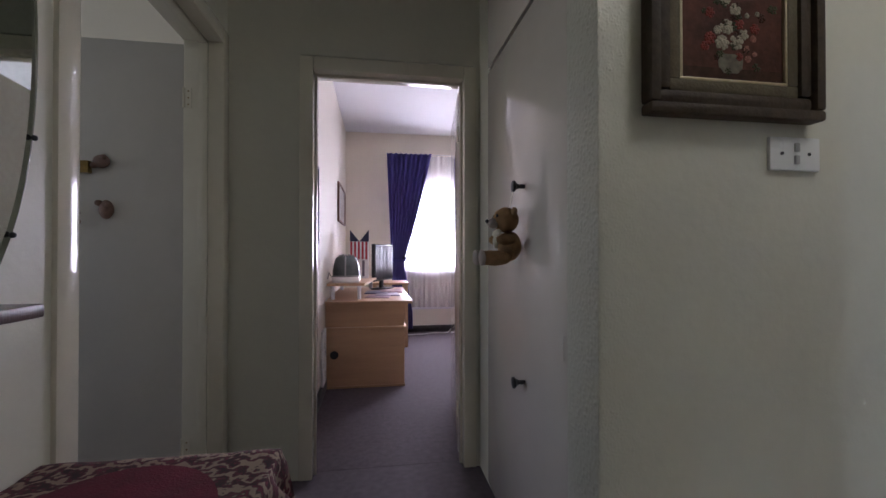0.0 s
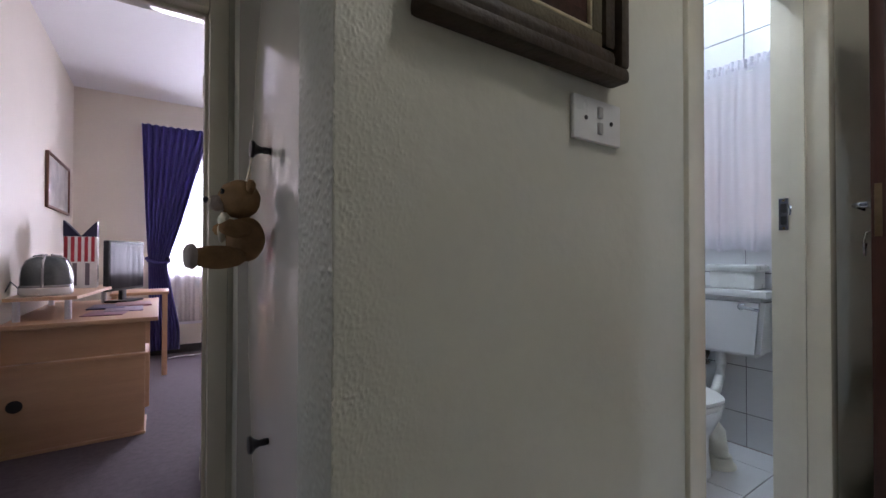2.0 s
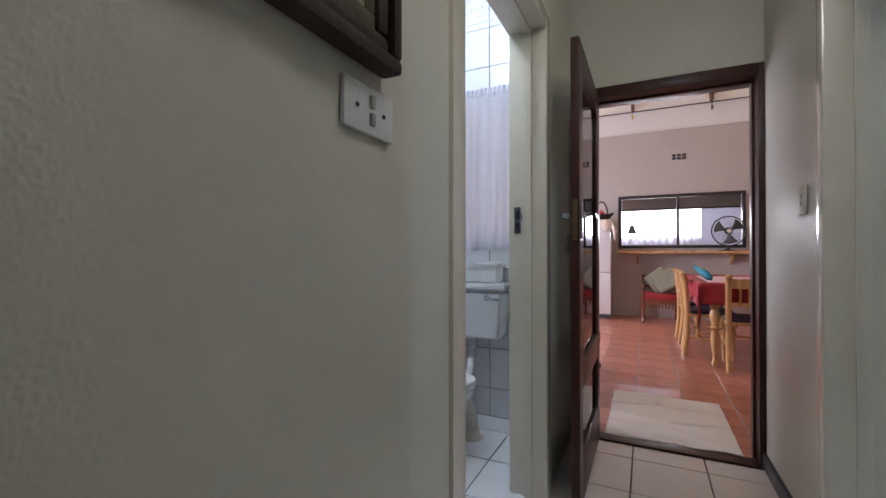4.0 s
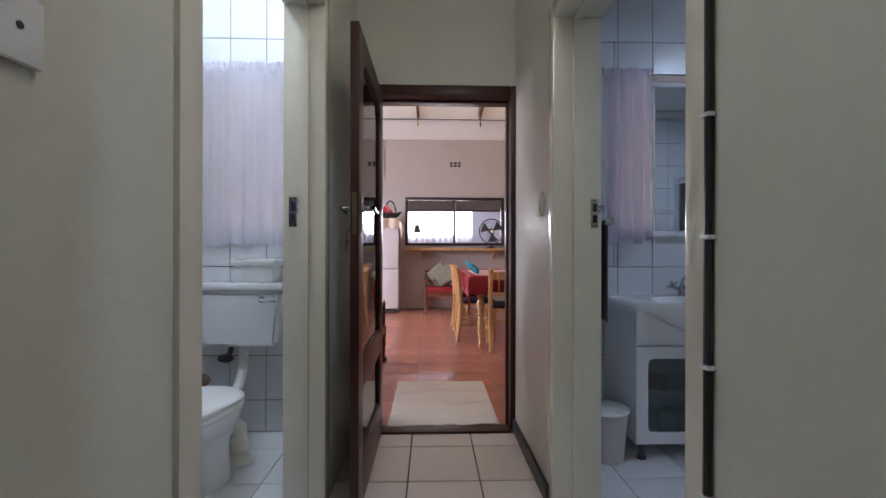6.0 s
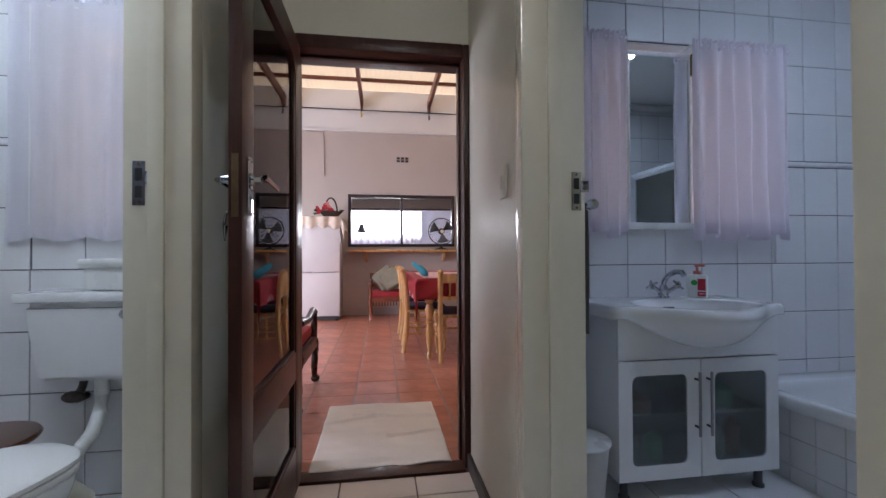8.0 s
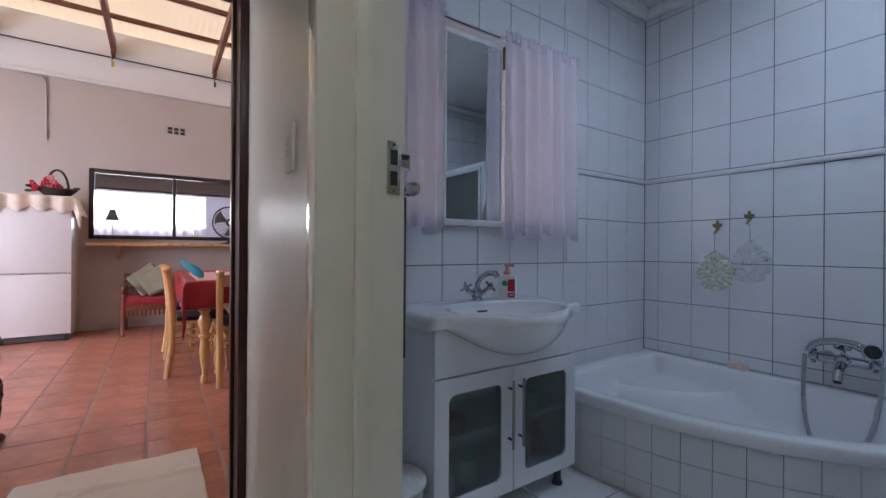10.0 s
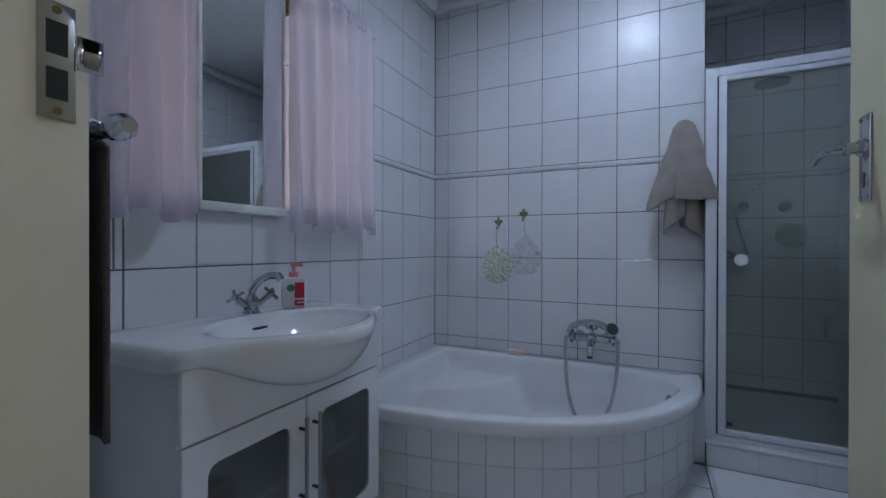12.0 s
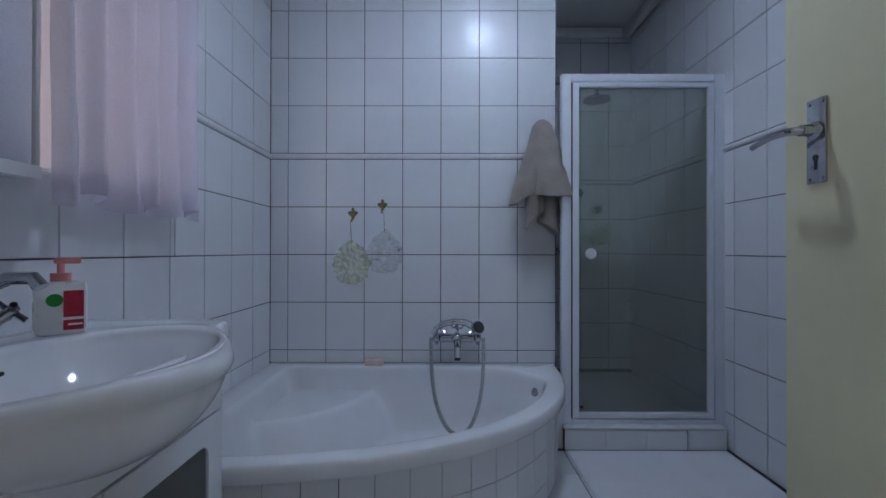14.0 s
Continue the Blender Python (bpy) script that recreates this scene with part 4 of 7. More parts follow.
part("valve", bm_tube(bmesh.new(), [(3.60, 1.97, 0.55), (3.58, 1.97, 0.50), (3.57, 1.985, 0.46), (3.60, 2.0, 0.44), (3.655, 2.0, 0.44)], 0.015, 10), mat("tarnished_metal", (0.10, 0.085, 0.075), 0.45, 0.7, var=0.4, scale=40), loo, "tarnished metal stop valve")
part("valve_tap", bm_ball(bmesh.new(), (3.555, 1.990, 0.465), 0.028, 0.042, 0.024, seg=14), mat("tarnished_metal", (0.10, 0.085, 0.075), 0.45, 0.7, var=0.4, scale=40), loo)
cv = thing("lidded_box", "white plastic lidded box on the cistern", "box")
part("box", boxes(((3.48, 1.69, 0.906), (3.63, 1.91, 1.005)), bev=0.015), WHITE_PLASTIC, cv)
part("lid", boxes(((3.465, 1.675, 1.005), (3.642, 1.925, 1.035)), bev=0.013), WHITE_PLASTIC, cv)
part("lid_rim", boxes(((3.47, 1.68, 1.000), (3.64, 1.92, 1.008)), bev=0.003), WHITE_PLASTIC, cv)
STOOL_WOOD = mat("varnished_brown_wood", (0.10, 0.036, 0.013), 0.25, var=0.45, scale=6, bump=0.15, bscale=40, stretch=(2, 8, 1), coat=0.4)
st = thing("wooden_stool", "small varnished brown wooden stool in the corner", "stool")
SX, SY, SZ = 3.30, 2.145, 0.408
part("top", bm_lathe(bmesh.new(), [(0.165, 0), (0.182, 0.008), (0.187, 0.018), (0.180, 0.028), (0.165, 0.030)], (SX, SY, SZ - 0.03), 40), STOOL_WOOD, st)
for a in (45, 135, 225, 315):
    d = Vector((math.cos(radians(a)), math.sin(radians(a)), 0))
    part("leg", bm_tube(bmesh.new(), [Vector((SX, SY, 0)) + d * 0.16, Vector((SX, SY, 0.2)) + d * 0.145, Vector((SX, SY, SZ - 0.03)) + d * 0.12], 0.013, 10, 0.018), STOOL_WOOD, st)
part("brace", bm_tube(bmesh.new(), [(SX - 0.10, SY - 0.10, 0.18), (SX + 0.10, SY + 0.10, 0.18)], 0.009, 8), STOOL_WOOD, st)
MINT = mat("mint_wax", (0.44, 0.68, 0.52), 0.35, var=0.06, scale=10)
cd = thing("candle", "mint green pillar candle on the stool", "candle")
part("wax", bm_lathe(bmesh.new(), [(0.039, 0), (0.042, 0.006), (0.042, 0.076), (0.038, 0.083), (0.033, 0.078), (0.02, 0.075)], (3.195, 2.150, SZ), 32), MINT, cd)
part("wick", bm_cyl(bmesh.new(), (3.195, 2.150, SZ + 0.074), (3.196, 2.150, SZ + 0.080), 0.0012, seg=6), BLACK, cd)
can = thing("spray_can", "green and orange air freshener can on the stool", "spray can")
GREEN = mat("green_plastic", (0.02, 0.26, 0.04), 0.3, var=0.1, scale=10)
CX, CY = 3.290, 2.105
part("body", bm_lathe(bmesh.new(), [(0.026, 0), (0.028, 0.004), (0.028, 0.165), (0.026, 0.175)], (CX, CY, SZ), 28), mat("printed_orange_tin", (0.50, 0.20, 0.04), 0.3, 0.2, var=0.5, scale=22), can)
part("green_band", bm_lathe(bmesh.new(), [(0.0283, 0.095), (0.0286, 0.096), (0.0286, 0.160), (0.0283, 0.161)], (CX, CY, SZ), 28), mat("dark_green_print", (0.03, 0.14, 0.04), 0.3, var=0.3, scale=30), can)
part("emblem", bm_ball(bmesh.new(), (CX - 0.021, CY - 0.018, SZ + 0.132), 0.012, 0.012, 0.010, seg=14), WHITE_PLASTIC, can)
part("cap", bm_lathe(bmesh.new(), [(0.0275, 0.175), (0.0275, 0.205), (0.024, 0.215), (0.012, 0.218)], (CX, CY, SZ), 28), GREEN, can)
# toilet window and net curtain


def net(name, label, x, y0, y1, z0, z1, folds, material, amp=0.016, seed=1, back=0.0):
    """A gathered net curtain in a plane of constant x, with a heading tape and an uneven hem."""
    root = thing(name, label, "curtain")
    b = bmesh.new()

    def f(u, v):
        ph = u * folds * 2 * math.pi + 1.3 * noise.noise(Vector((u * 7, seed, 0)))
        a = amp * (0.35 + 0.65 * (1 - v) ** 0.5)
        hem = 0.5 * amp * math.sin(ph * 0.5 + seed) + 0.008 * noise.noise(Vector((u * 9, seed * 3, 1)))
        return Vector((x + a * math.sin(ph) + 0.006 * noise.noise(Vector((u * 20, v * 4, seed))), y0 + (y1 - y0) * u + 0.006 * math.sin(ph * 0.5 + 3 * v), z0 + hem + (z1 - z0 - hem) * v))
    bm_sheet(b, f, int(folds * 14), 24)
    part("cloth", b, material, root, "", 3)
    b = bmesh.new()
    bm_sheet(b, lambda u, v: Vector((x - 0.004 + 0.012 * math.sin(u * folds * 3 * 2 * math.pi), y0 - 0.004 + (y1 - y0 + 0.008) * u, z1 - 0.035 + 0.055 * v + 0.004 * math.sin(u * folds * 5))), int(folds * 20), 3)
    part("heading", b, material, root, "", 3)
    b = bmesh.new()
    bm_sheet(b, lambda u, v: f(u, 0.0) + Vector((-0.003, 0, 0.055 * v)), int(folds * 14), 2)
    part("hem", b, material, root, "", 3)
    if back:
        for y in (y0 + 0.004, y1 - 0.004):
            part("bracket", boxes(((x - 0.004, y - 0.005, z1 - 0.018), (back + 0.004, y + 0.005, z1 - 0.002)), bev=0.002), WHITE_PLASTIC, root)
    part("wire", bm_cyl(bmesh.new(), (x, y0 - 0.02, z1 - 0.01), (x, y1 + 0.02, z1 - 0.01), 0.003, seg=8), WHITE_PLASTIC, root)
    return root


def steel_window(name, x, y0, y1, z0, z1, mull, bar, label, pane=None):
    root = thing(name, label, "window", kind="structure")
    fr = part("window_frame", boxes(((x - 0.015, y0, z0), (x + 0.015, y0 + 0.025, z1)), ((x - 0.015, y1 - 0.025, z0), (x + 0.015, y1, z1)), ((x - 0.015, y0 + 0.025, z0), (x + 0.015, y1 - 0.025, z0 + 0.025)), ((x - 0.015, y0 + 0.025, z1 - 0.025), (x + 0.015, y1 - 0.025, z1)), bev=0.002), WHITE_PLASTIC, root)
    ys = [y0 + 0.02] + list(mull) + [y1 - 0.02]
    for m_ in mull:
        part("mullion", boxes(((x - 0.013, m_ - 0.014, z0 + 0.025), (x + 0.013, m_ + 0.014, z1 - 0.025)), bev=0.002), WHITE_PLASTIC, fr)
    part("transom", boxes(((x - 0.012, y0 + 0.025, bar - 0.012), (x + 0.012, y1 - 0.025, bar + 0.012)), bev=0.002), WHITE_PLASTIC, fr)
    for a, c in zip(ys, ys[1:]):
        for e, g in ((z0 + 0.02, bar), (bar, z1 - 0.02)):
            pn = part("pane", boxes(((x - 0.002, a, e), (x + 0.002, c, g))), pane or CLEAR, root)
            pn.visible_shadow = False
    for a, c in (((3.641, y0 - 0.002, z0), (3.818, y0 + 0.006, z1)), ((3.641, y1 - 0.006, z0), (3.818, y1 + 0.002, z1)), ((3.641, y0 + 0.006, z1 - 0.006), (3.818, y1 - 0.006, z1 + 0.002))):
        part("reveal", boxes((a, c)), CEILING, root)
    part("window_sill", boxes(((x - 0.06, y0, z0 - 0.004), (x - 0.016, y1, z0 + 0.010)), bev=0.002), TILE, root)
    return root


steel_window("window_1", 3.765, 1.602, 2.218, 1.182, 2.128, (1.86,), 1.82, "small white steel toilet window")
bars = thing("burglar_bars", "white vertical bars inside the toilet window", "window bars")
for i in range(9):
    y = 1.64 + i * 0.066
    part("bar", bm_cyl(bmesh.new(), (3.735, y, 1.182), (3.735, y, 2.128), 0.006, seg=8), WHITE_PLASTIC, bars)
net("net_curtain", "gathered white net curtain over the toilet window", 3.635, 1.45, 2.30, 1.115, 2.18, 9, SHEER, seed=2)
vent = thing("air_vent", "white louvred air brick high on the toilet wall", "vent")
part("frame", boxes(((3.652, 1.77, 2.66), (3.664, 2.01, 2.665)), ((3.652, 1.77, 2.825), (3.664, 2.01, 2.83)), ((3.652, 1.77, 2.665), (3.664, 1.78, 2.825)), ((3.652, 2.0, 2.665), (3.664, 2.01, 2.825)), ((3.652, 1.78, 2.715), (3.664, 2.0, 2.721)), ((3.652, 1.78, 2.770), (3.664, 2.0, 2.776))), WHITE_PLASTIC, vent)
part("backing", boxes(((3.661, 1.78, 2.665), (3.6645, 2.0, 2.825))), mat("vent_shadow_grey", (0.18, 0.18, 0.18), 0.8), vent)
for i in range(8):
    part("slat", boxes(((3.653, 1.803 + i * 0.025, 2.666), (3.6635, 1.810 + i * 0.025, 2.824))), WHITE_PLASTIC, vent)

# ---- bathroom ----
FROST = bpy.data.materials.new("frosted_cabinet_glass")
FROST.use_nodes = True
fp = FROST.node_tree.nodes["Principled BSDF"]
fp.inputs["Base Color"].default_value, fp.inputs["Roughness"].default_value, fp.inputs["Transmission Weight"].default_value = (0.55, 0.62, 0.62, 1), 0.17, 0.95


def door_ring(y0, y1, z0, z1, w, r):
    """A flat door frame round an opening with rounded corners."""
    inner, outer = [], []
    cy, cz = (y0 + y1) / 2, (z0 + z1) / 2
    for sy, sz, a0 in ((1, 1, 0), (-1, 1, 90), (-1, -1, 180), (1, -1, 270)):
        c = (cy + sy * ((y1 - y0) / 2 - w - r), cz + sz * ((z1 - z0) / 2 - w - r))
        for k in range(7):
            a = radians(a0 + 15 * k)
            inner.append((c[0] + r * math.cos(a), c[1] + r * math.sin(a)))
            f = (k - 3) / 3
            oy, oz = cy + sy * (y1 - y0) / 2, cz + sz * (z1 - z0) / 2
            slide = r + w
            if (sy * sz > 0) == (f < 0):
                outer.append((oy, oz - sz * slide * abs(f) * 0.9))
            else:
                outer.append((oy - sy * slide * abs(f) * 0.9, oz))
    b = bmesh.new()
    rows_ = [[b.verts.new((x, p, q)) for p, q in ol] for ol, x in ((outer, VX + 0.017), (outer, VX + 0.002), ([(p + (0.002 if p < cy else -0.002), q + (0.002 if q < cz else -0.002)) for p, q in outer], VX), (inner, VX), (inner, VX + 0.017))]
    n_ = len(inner)
    for a, c in zip(rows_, rows_[1:] + rows_[:1]):
        for i in range(n_):
            b.faces.new((a[i], a[(i + 1) % n_], c[(i + 1) % n_], c[i]))
    return b


van = thing("vanity_unit", "white vanity cabinet with two frosted glass doors", "vanity unit")
VX, VY0, VY1, VZ0, VZ1 = 3.235, -1.005, -0.242, 0.092, 0.771
part("side_panel", boxes(((VX + 0.018, VY0, VZ0), (3.628, VY0 + 0.016, VZ1)), bev=0.001), VANITY, van)
part("side_panel", boxes(((VX + 0.018, VY1 - 0.016, VZ0), (3.628, VY1, VZ1)), bev=0.001), VANITY, van)
part("bottom_panel", boxes(((VX + 0.018, VY0 + 0.016, VZ0), (3.628, VY1 - 0.016, VZ0 + 0.016))), VANITY, van)
part("back_panel", boxes(((3.618, VY0 + 0.016, VZ0 + 0.016), (3.628, VY1 - 0.016, VZ1))), VANITY, van)
part("shelf", boxes(((VX + 0.06, VY0 + 0.016, 0.33), (3.618, VY1 - 0.016, 0.346))), VANITY, van)
part("front_panel", boxes(((VX, VY0, 0.600), (VX + 0.017, VY1, VZ1)), bev=0.002), VANITY, van)
mid = (VY0 + VY1) / 2
for y0, y1, hy in ((mid + 0.002, VY1, mid + 0.028), (VY0, mid - 0.002, mid - 0.028)):
    d = part("door", door_ring(y0, y1, VZ0, 0.594, 0.062, 0.030), VANITY, van, "", 0.5)
    part("pane", boxes(((VX + 0.006, y0 + 0.058, VZ0 + 0.058), (VX + 0.010, y1 - 0.058, 0.536))), FROST, d, "frosted glass")
    h = part("handle", bm_cyl(bmesh.new(), (VX - 0.028, hy, 0.275), (VX - 0.028, hy, 0.545), 0.006, seg=12), mat("brushed_steel", (0.30, 0.30, 0.31), 0.3, 1.0), d, "slim steel bar handle")
    for z in (0.31, 0.51):
        part("post", bm_cyl(bmesh.new(), (VX - 0.03, hy, z), (VX, hy, z), 0.005, seg=10), BLACK, h)
for x, y in ((VX + 0.05, VY0 + 0.06), (VX + 0.05, VY1 - 0.05), (3.58, VY0 + 0.06), (3.58, VY1 - 0.05)):
    part("leg", bm_lathe(bmesh.new(), [(0.024, 0), (0.024, 0.012), (0.017, 0.016), (0.017, 0.092)], (x, y, 0), 16), mat("dark_steel", (0.10, 0.10, 0.11), 0.3, 0.8), van, "dark steel cabinet leg")
rnd = random.Random(9)
for i, (y, z, h, r) in enumerate(((-0.36, 0.121, 0.10, 0.05), (-0.48, 0.121, 0.12, 0.04), (-0.40, 0.346, 0.07, 0.06), (-0.80, 0.121, 0.13, 0.035), (-0.72, 0.121, 0.10, 0.045), (-0.82, 0.346, 0.10, 0.05), (-0.88, 0.121, 0.16, 0.03))):
    solid("toiletry", bm_lathe(bmesh.new(), [(r, 0), (r * 1.02, 0.01), (r, h * 0.8), (r * 0.6, h * 0.9), (r * 0.5, h)], (3.36, y, z), 16), (WHITE_PLASTIC, MINT, mat("dull_pink_plastic", (0.45, 0.22, 0.2), 0.4), WHITE_PLASTIC)[i % 4], "toiletry pot on the cabinet shelf behind frosted glass", "toiletry", "toiletries in the vanity")

basin = thing("washbasin", "white ceramic washbasin with a bowed front on the vanity", "washbasin")
BZ = 0.822
BYC, BY0, BY1 = -0.638, -1.062, -0.214


def bow_of(y):
    return 0.5 + 0.5 * math.cos(min(1, abs(y - BYC) / 0.362) * math.pi)


def front_x(y):
    """The front edge of the basin, bowed in the middle."""
    return 3.222 - 0.178 * bow_of(y) ** 0.8


HALF, RC = 0.424, 0.060
plan_b = [(front_x(BYC + s), BYC + s) for s in [-(HALF - RC) + 2 * (HALF - RC) * i / 150 for i in range(151)]]
plan_b += [(3.222 + RC - RC * math.cos(a), BYC + HALF - RC + RC * math.sin(a)) for a in [math.pi / 2 * i / 8 for i in range(1, 9)]]
plan_b += [(3.282 + 0.346 * i / 24, BYC + HALF) for i in range(1, 25)]
plan_b += [(3.628, BYC + HALF - 2 * HALF * i / 48) for i in range(1, 49)]
plan_b += [(3.628 - 0.346 * i / 24, BYC - HALF) for i in range(1, 25)]
plan_b += [(3.222 + RC - RC * math.cos(a), BYC - HALF + RC - RC * math.sin(a)) for a in [math.pi / 2 * i / 8 for i in range(7, 0, -1)]]
BCX = 3.292


def basin_ring(level):
    """One ring of the basin, from the waste over the bowl and the rim to the foot of the skirt."""
    ring = []
    kind, k = level
    for x, y in plan_b:
        dx, dy = x - BCX, y - BYC
        far = math.hypot(dx, dy)
        ux, uy = dx / far, dy / far
        a_in = 0.196 if ux < 0 else 0.175
        r_in = 1 / math.sqrt((ux / a_in) ** 2 + (uy / 0.268) ** 2)
        lip, nose = min(0.024, (far - r_in) * 0.46), min(0.026, (far - r_in) * 0.46)
        if kind == "bowl":
            r = r_in * k
            ring.append(Vector((BCX + ux * r, BYC + uy * r, BZ - 0.009 - 0.124 * (1 - k ** 2.6) - 0.004 * (1 - k))))
        elif kind == "rim":
            a = k * math.pi / 2
            r = r_in + lip * (1 - math.cos(a))
            ring.append(Vector((BCX + ux * r, BYC + uy * r, BZ - 0.009 + 0.013 * math.sin(a))))
        elif kind == "deck":
            r = r_in + lip + (far - nose - r_in - lip) * k
            ring.append(Vector((BCX + ux * r, BYC + uy * r, BZ + 0.004 - 0.004 * min(1, k * 3))))
        elif kind == "edge":
            a = k * math.pi / 2
            r = far - nose * (1 - math.sin(a))
            ring.append(Vector((BCX + ux * r, BYC + uy * r, BZ - 0.024 * (1 - math.cos(a)))))
        else:
            deep = 0.051 + 0.130 * bow_of(y) ** 0.6
            front = max(0.0, 3.246 - x)
            turn = front * (k ** 2.1)
            side = 0.0 if x > 3.24 else 1.0
            z = BZ - 0.024 - 0.022 * min(1, k * 4) - (deep - 0.046) * side * math.sin(max(0, k - 0.25) / 0.75 * math.pi / 2)
            if not side:
                z = BZ - 0.024 - 0.027 * k
            ring.append(Vector((x + turn, y, z)))
    return ring


levels = [("bowl", 0.06 + 0.94 * i / 22) for i in range(23)] + [("rim", i / 6) for i in range(1, 7)] + [("deck", i / 4) for i in range(1, 5)] + [("edge", i / 6) for i in range(1, 7)] + [("skirt", i / 16) for i in range(1, 17)]
bm = bmesh.new()
vr = [[bm.verts.new(p) for p in basin_ring(lv_)] for lv_ in levels]
nb = len(plan_b)
for a, b in zip(vr, vr[1:]):
    for i in range(nb):
        bm.faces.new((a[i], a[(i + 1) % nb], b[(i + 1) % nb], b[i]))
bm.faces.new(vr[0])
part("bowl", bm, PORCELAIN, basin, "", 1.2)
part("underside", boxes(((3.256, BY0 + 0.030, 0.7715), (3.626, VY0, 0.779)), ((3.262, VY1 - 0.016, 0.7715), (3.626, BY1 - 0.006, 0.779))), PORCELAIN, basin)
part("overflow", boxes(((3.448, -0.665, 0.772), (3.462, -0.605, 0.789)), bev=0.003), BLACK, basin, "dark overflow slot")
part("waste", bm_lathe(bmesh.new(), [(0.022, 0), (0.022, 0.004), (0.012, 0.006)], (3.32, BYC, 0.689)), CHROME, basin)

tap = thing("basin_mixer_tap", "chrome basin mixer with cross handles", "tap")
TX, TY, TZ0 = 3.515, -0.655, BZ
part("body", bm_lathe(bmesh.new(), [(0.030, 0), (0.031, 0.006), (0.024, 0.014), (0.022, 0.03), (0.026, 0.042), (0.019, 0.058), (0.014, 0.066)], (TX, TY, TZ0)), CHROME, tap)
part("spout", bm_tube(bmesh.new(), [(TX, TY, TZ0 + 0.06), (TX - 0.004, TY, TZ0 + 0.085), (TX - 0.03, TY - 0.004, TZ0 + 0.115), (TX - 0.075, TY - 0.008, TZ0 + 0.135), (TX - 0.115, TY - 0.012, TZ0 + 0.135), (TX - 0.128, TY - 0.013, TZ0 + 0.118)], 0.0125, 14), CHROME, tap)
for s in (-1, 1):
    root_p = Vector((TX, TY + s * 0.018, TZ0 + 0.028))
    end = Vector((TX - 0.012, TY + s * 0.072, TZ0 + 0.066))
    arm = part("valve", bm_cyl(bmesh.new(), root_p, end, 0.011, seg=14), CHROME, tap)
    ax = (end - root_p).normalized()
    p1 = ax.cross(Vector((1, 0, 0))).normalized()
    p2 = ax.cross(p1)
    for d in (p1 + p2, p1 - p2):
        d.normalize()
        part("cross_handle", bm_tube(bmesh.new(), [end - d * 0.030, end - d * 0.012, end, end + d * 0.012, end + d * 0.030], 0.0062, 10), CHROME, arm)
    part("cap", bm_ball(bmesh.new(), end + ax * 0.006, 0.009, seg=12), CHROME, arm)
soap = thing("soap_dispenser", "white soap bottle with a pink pump and red label", "soap bottle")
m_ = pose(3.500, -0.830, BZ, 0, 0, 43)
bm = boxes(((-0.045, -0.022, 0.0), (0.045, 0.022, 0.118)), bev=0.016)
bm.transform(m_)
part("bottle", bm, WHITE_PLASTIC, soap)
PINK = mat("coral_pink_plastic", (0.75, 0.27, 0.25), 0.35, var=0.08, scale=10)
for nm, a, b, c in (("collar", 0.018, 0.118, 0.136), ("pump", 0.007, 0.136, 0.158)):
    part(nm, bm_cyl(bmesh.new(), m_ @ Vector((0, 0, b)), m_ @ Vector((0, 0, c)), a, seg=16), PINK, soap)
bm = boxes(((-0.034, -0.009, 0.156), (0.012, 0.009, 0.170)), bev=0.004)
bm.transform(m_)
part("nozzle", bm, PINK, soap)
LABEL_RED = mat("red_label_print", (0.55, 0.02, 0.05), 0.4, var=0.25, scale=40)
for a, b, material, nm in (((0.004, -0.0232, 0.012), (0.038, -0.0224, 0.098), LABEL_RED, "label"), ((0.003, -0.0238, 0.034), (0.040, -0.0231, 0.040), WHITE_PLASTIC, "label_bar"), ((0.012, -0.0238, 0.022), (0.036, -0.0231, 0.026), WHITE_PLASTIC, "label_bar")):
    bm = boxes((a, b))
    bm.transform(m_ @ Matrix.Rotation(radians(180), 4, "Z"))
    part(nm, bm, material, soap)
    bm = boxes((a, b))
    bm.transform(m_)
    part(nm, bm, material, soap)
for rot in (0, 180):
    bm = bm_cyl(bmesh.new(), (-0.010, -0.0222, 0.078), (-0.010, -0.0242, 0.078), 0.014, seg=20)
    bm.transform(m_ @ Matrix.Rotation(radians(rot), 4, "Z"))
    part("emblem", bm, GREEN, soap)
soap.location = (0, 0, 0)

cab = thing("mirror_cabinet", "framed bathroom mirror mounted before the window", "mirror")
part("mirror_glass", boxes(((3.606, -0.872, 1.205), (3.610, -0.540, 2.075))), MIRROR, cab)
part("backing", boxes(((3.611, -0.876, 1.190), (3.634, -0.536, 2.09))), WHITE_PLASTIC, cab)
for a, b in (((3.598, -0.886, 2.072), (3.634, -0.526, 2.098)), ((3.594, -0.886, 1.172), (3.634, -0.526, 1.205))):
    part("frame_rail", boxes((a, b), bev=0.008), WHITE_PLASTIC, cab)
for a, b in (((3.600, -0.886, 1.205), (3.634, -0.873, 2.072)), ((3.600, -0.539, 1.205), (3.634, -0.526, 2.072))):
    part("frame_stile", boxes((a, b), bev=0.005), WHITE_PLASTIC, cab)
steel_window("window_2", 3.735, -1.418, -0.302, 1.202, 2.158, (-1.16,), 1.86, "white steel bathroom window behind the mirror", OBSCURE)
net("net_curtain", "gathered pinkish net curtain beside the bathroom mirror", 3.540, -1.410, -0.850, 1.128, 2.125, 6, PINK_NET, 0.036, seed=5, back=3.63)
net("net_curtain", "gathered pinkish net curtain beside the bathroom mirror", 3.540, -0.482, -0.170, 1.140, 2.135, 4, PINK_NET, 0.034, seed=8, back=3.63)
hook = thing("curtain_hook", "small dark window catch above the mirror", "window catch")
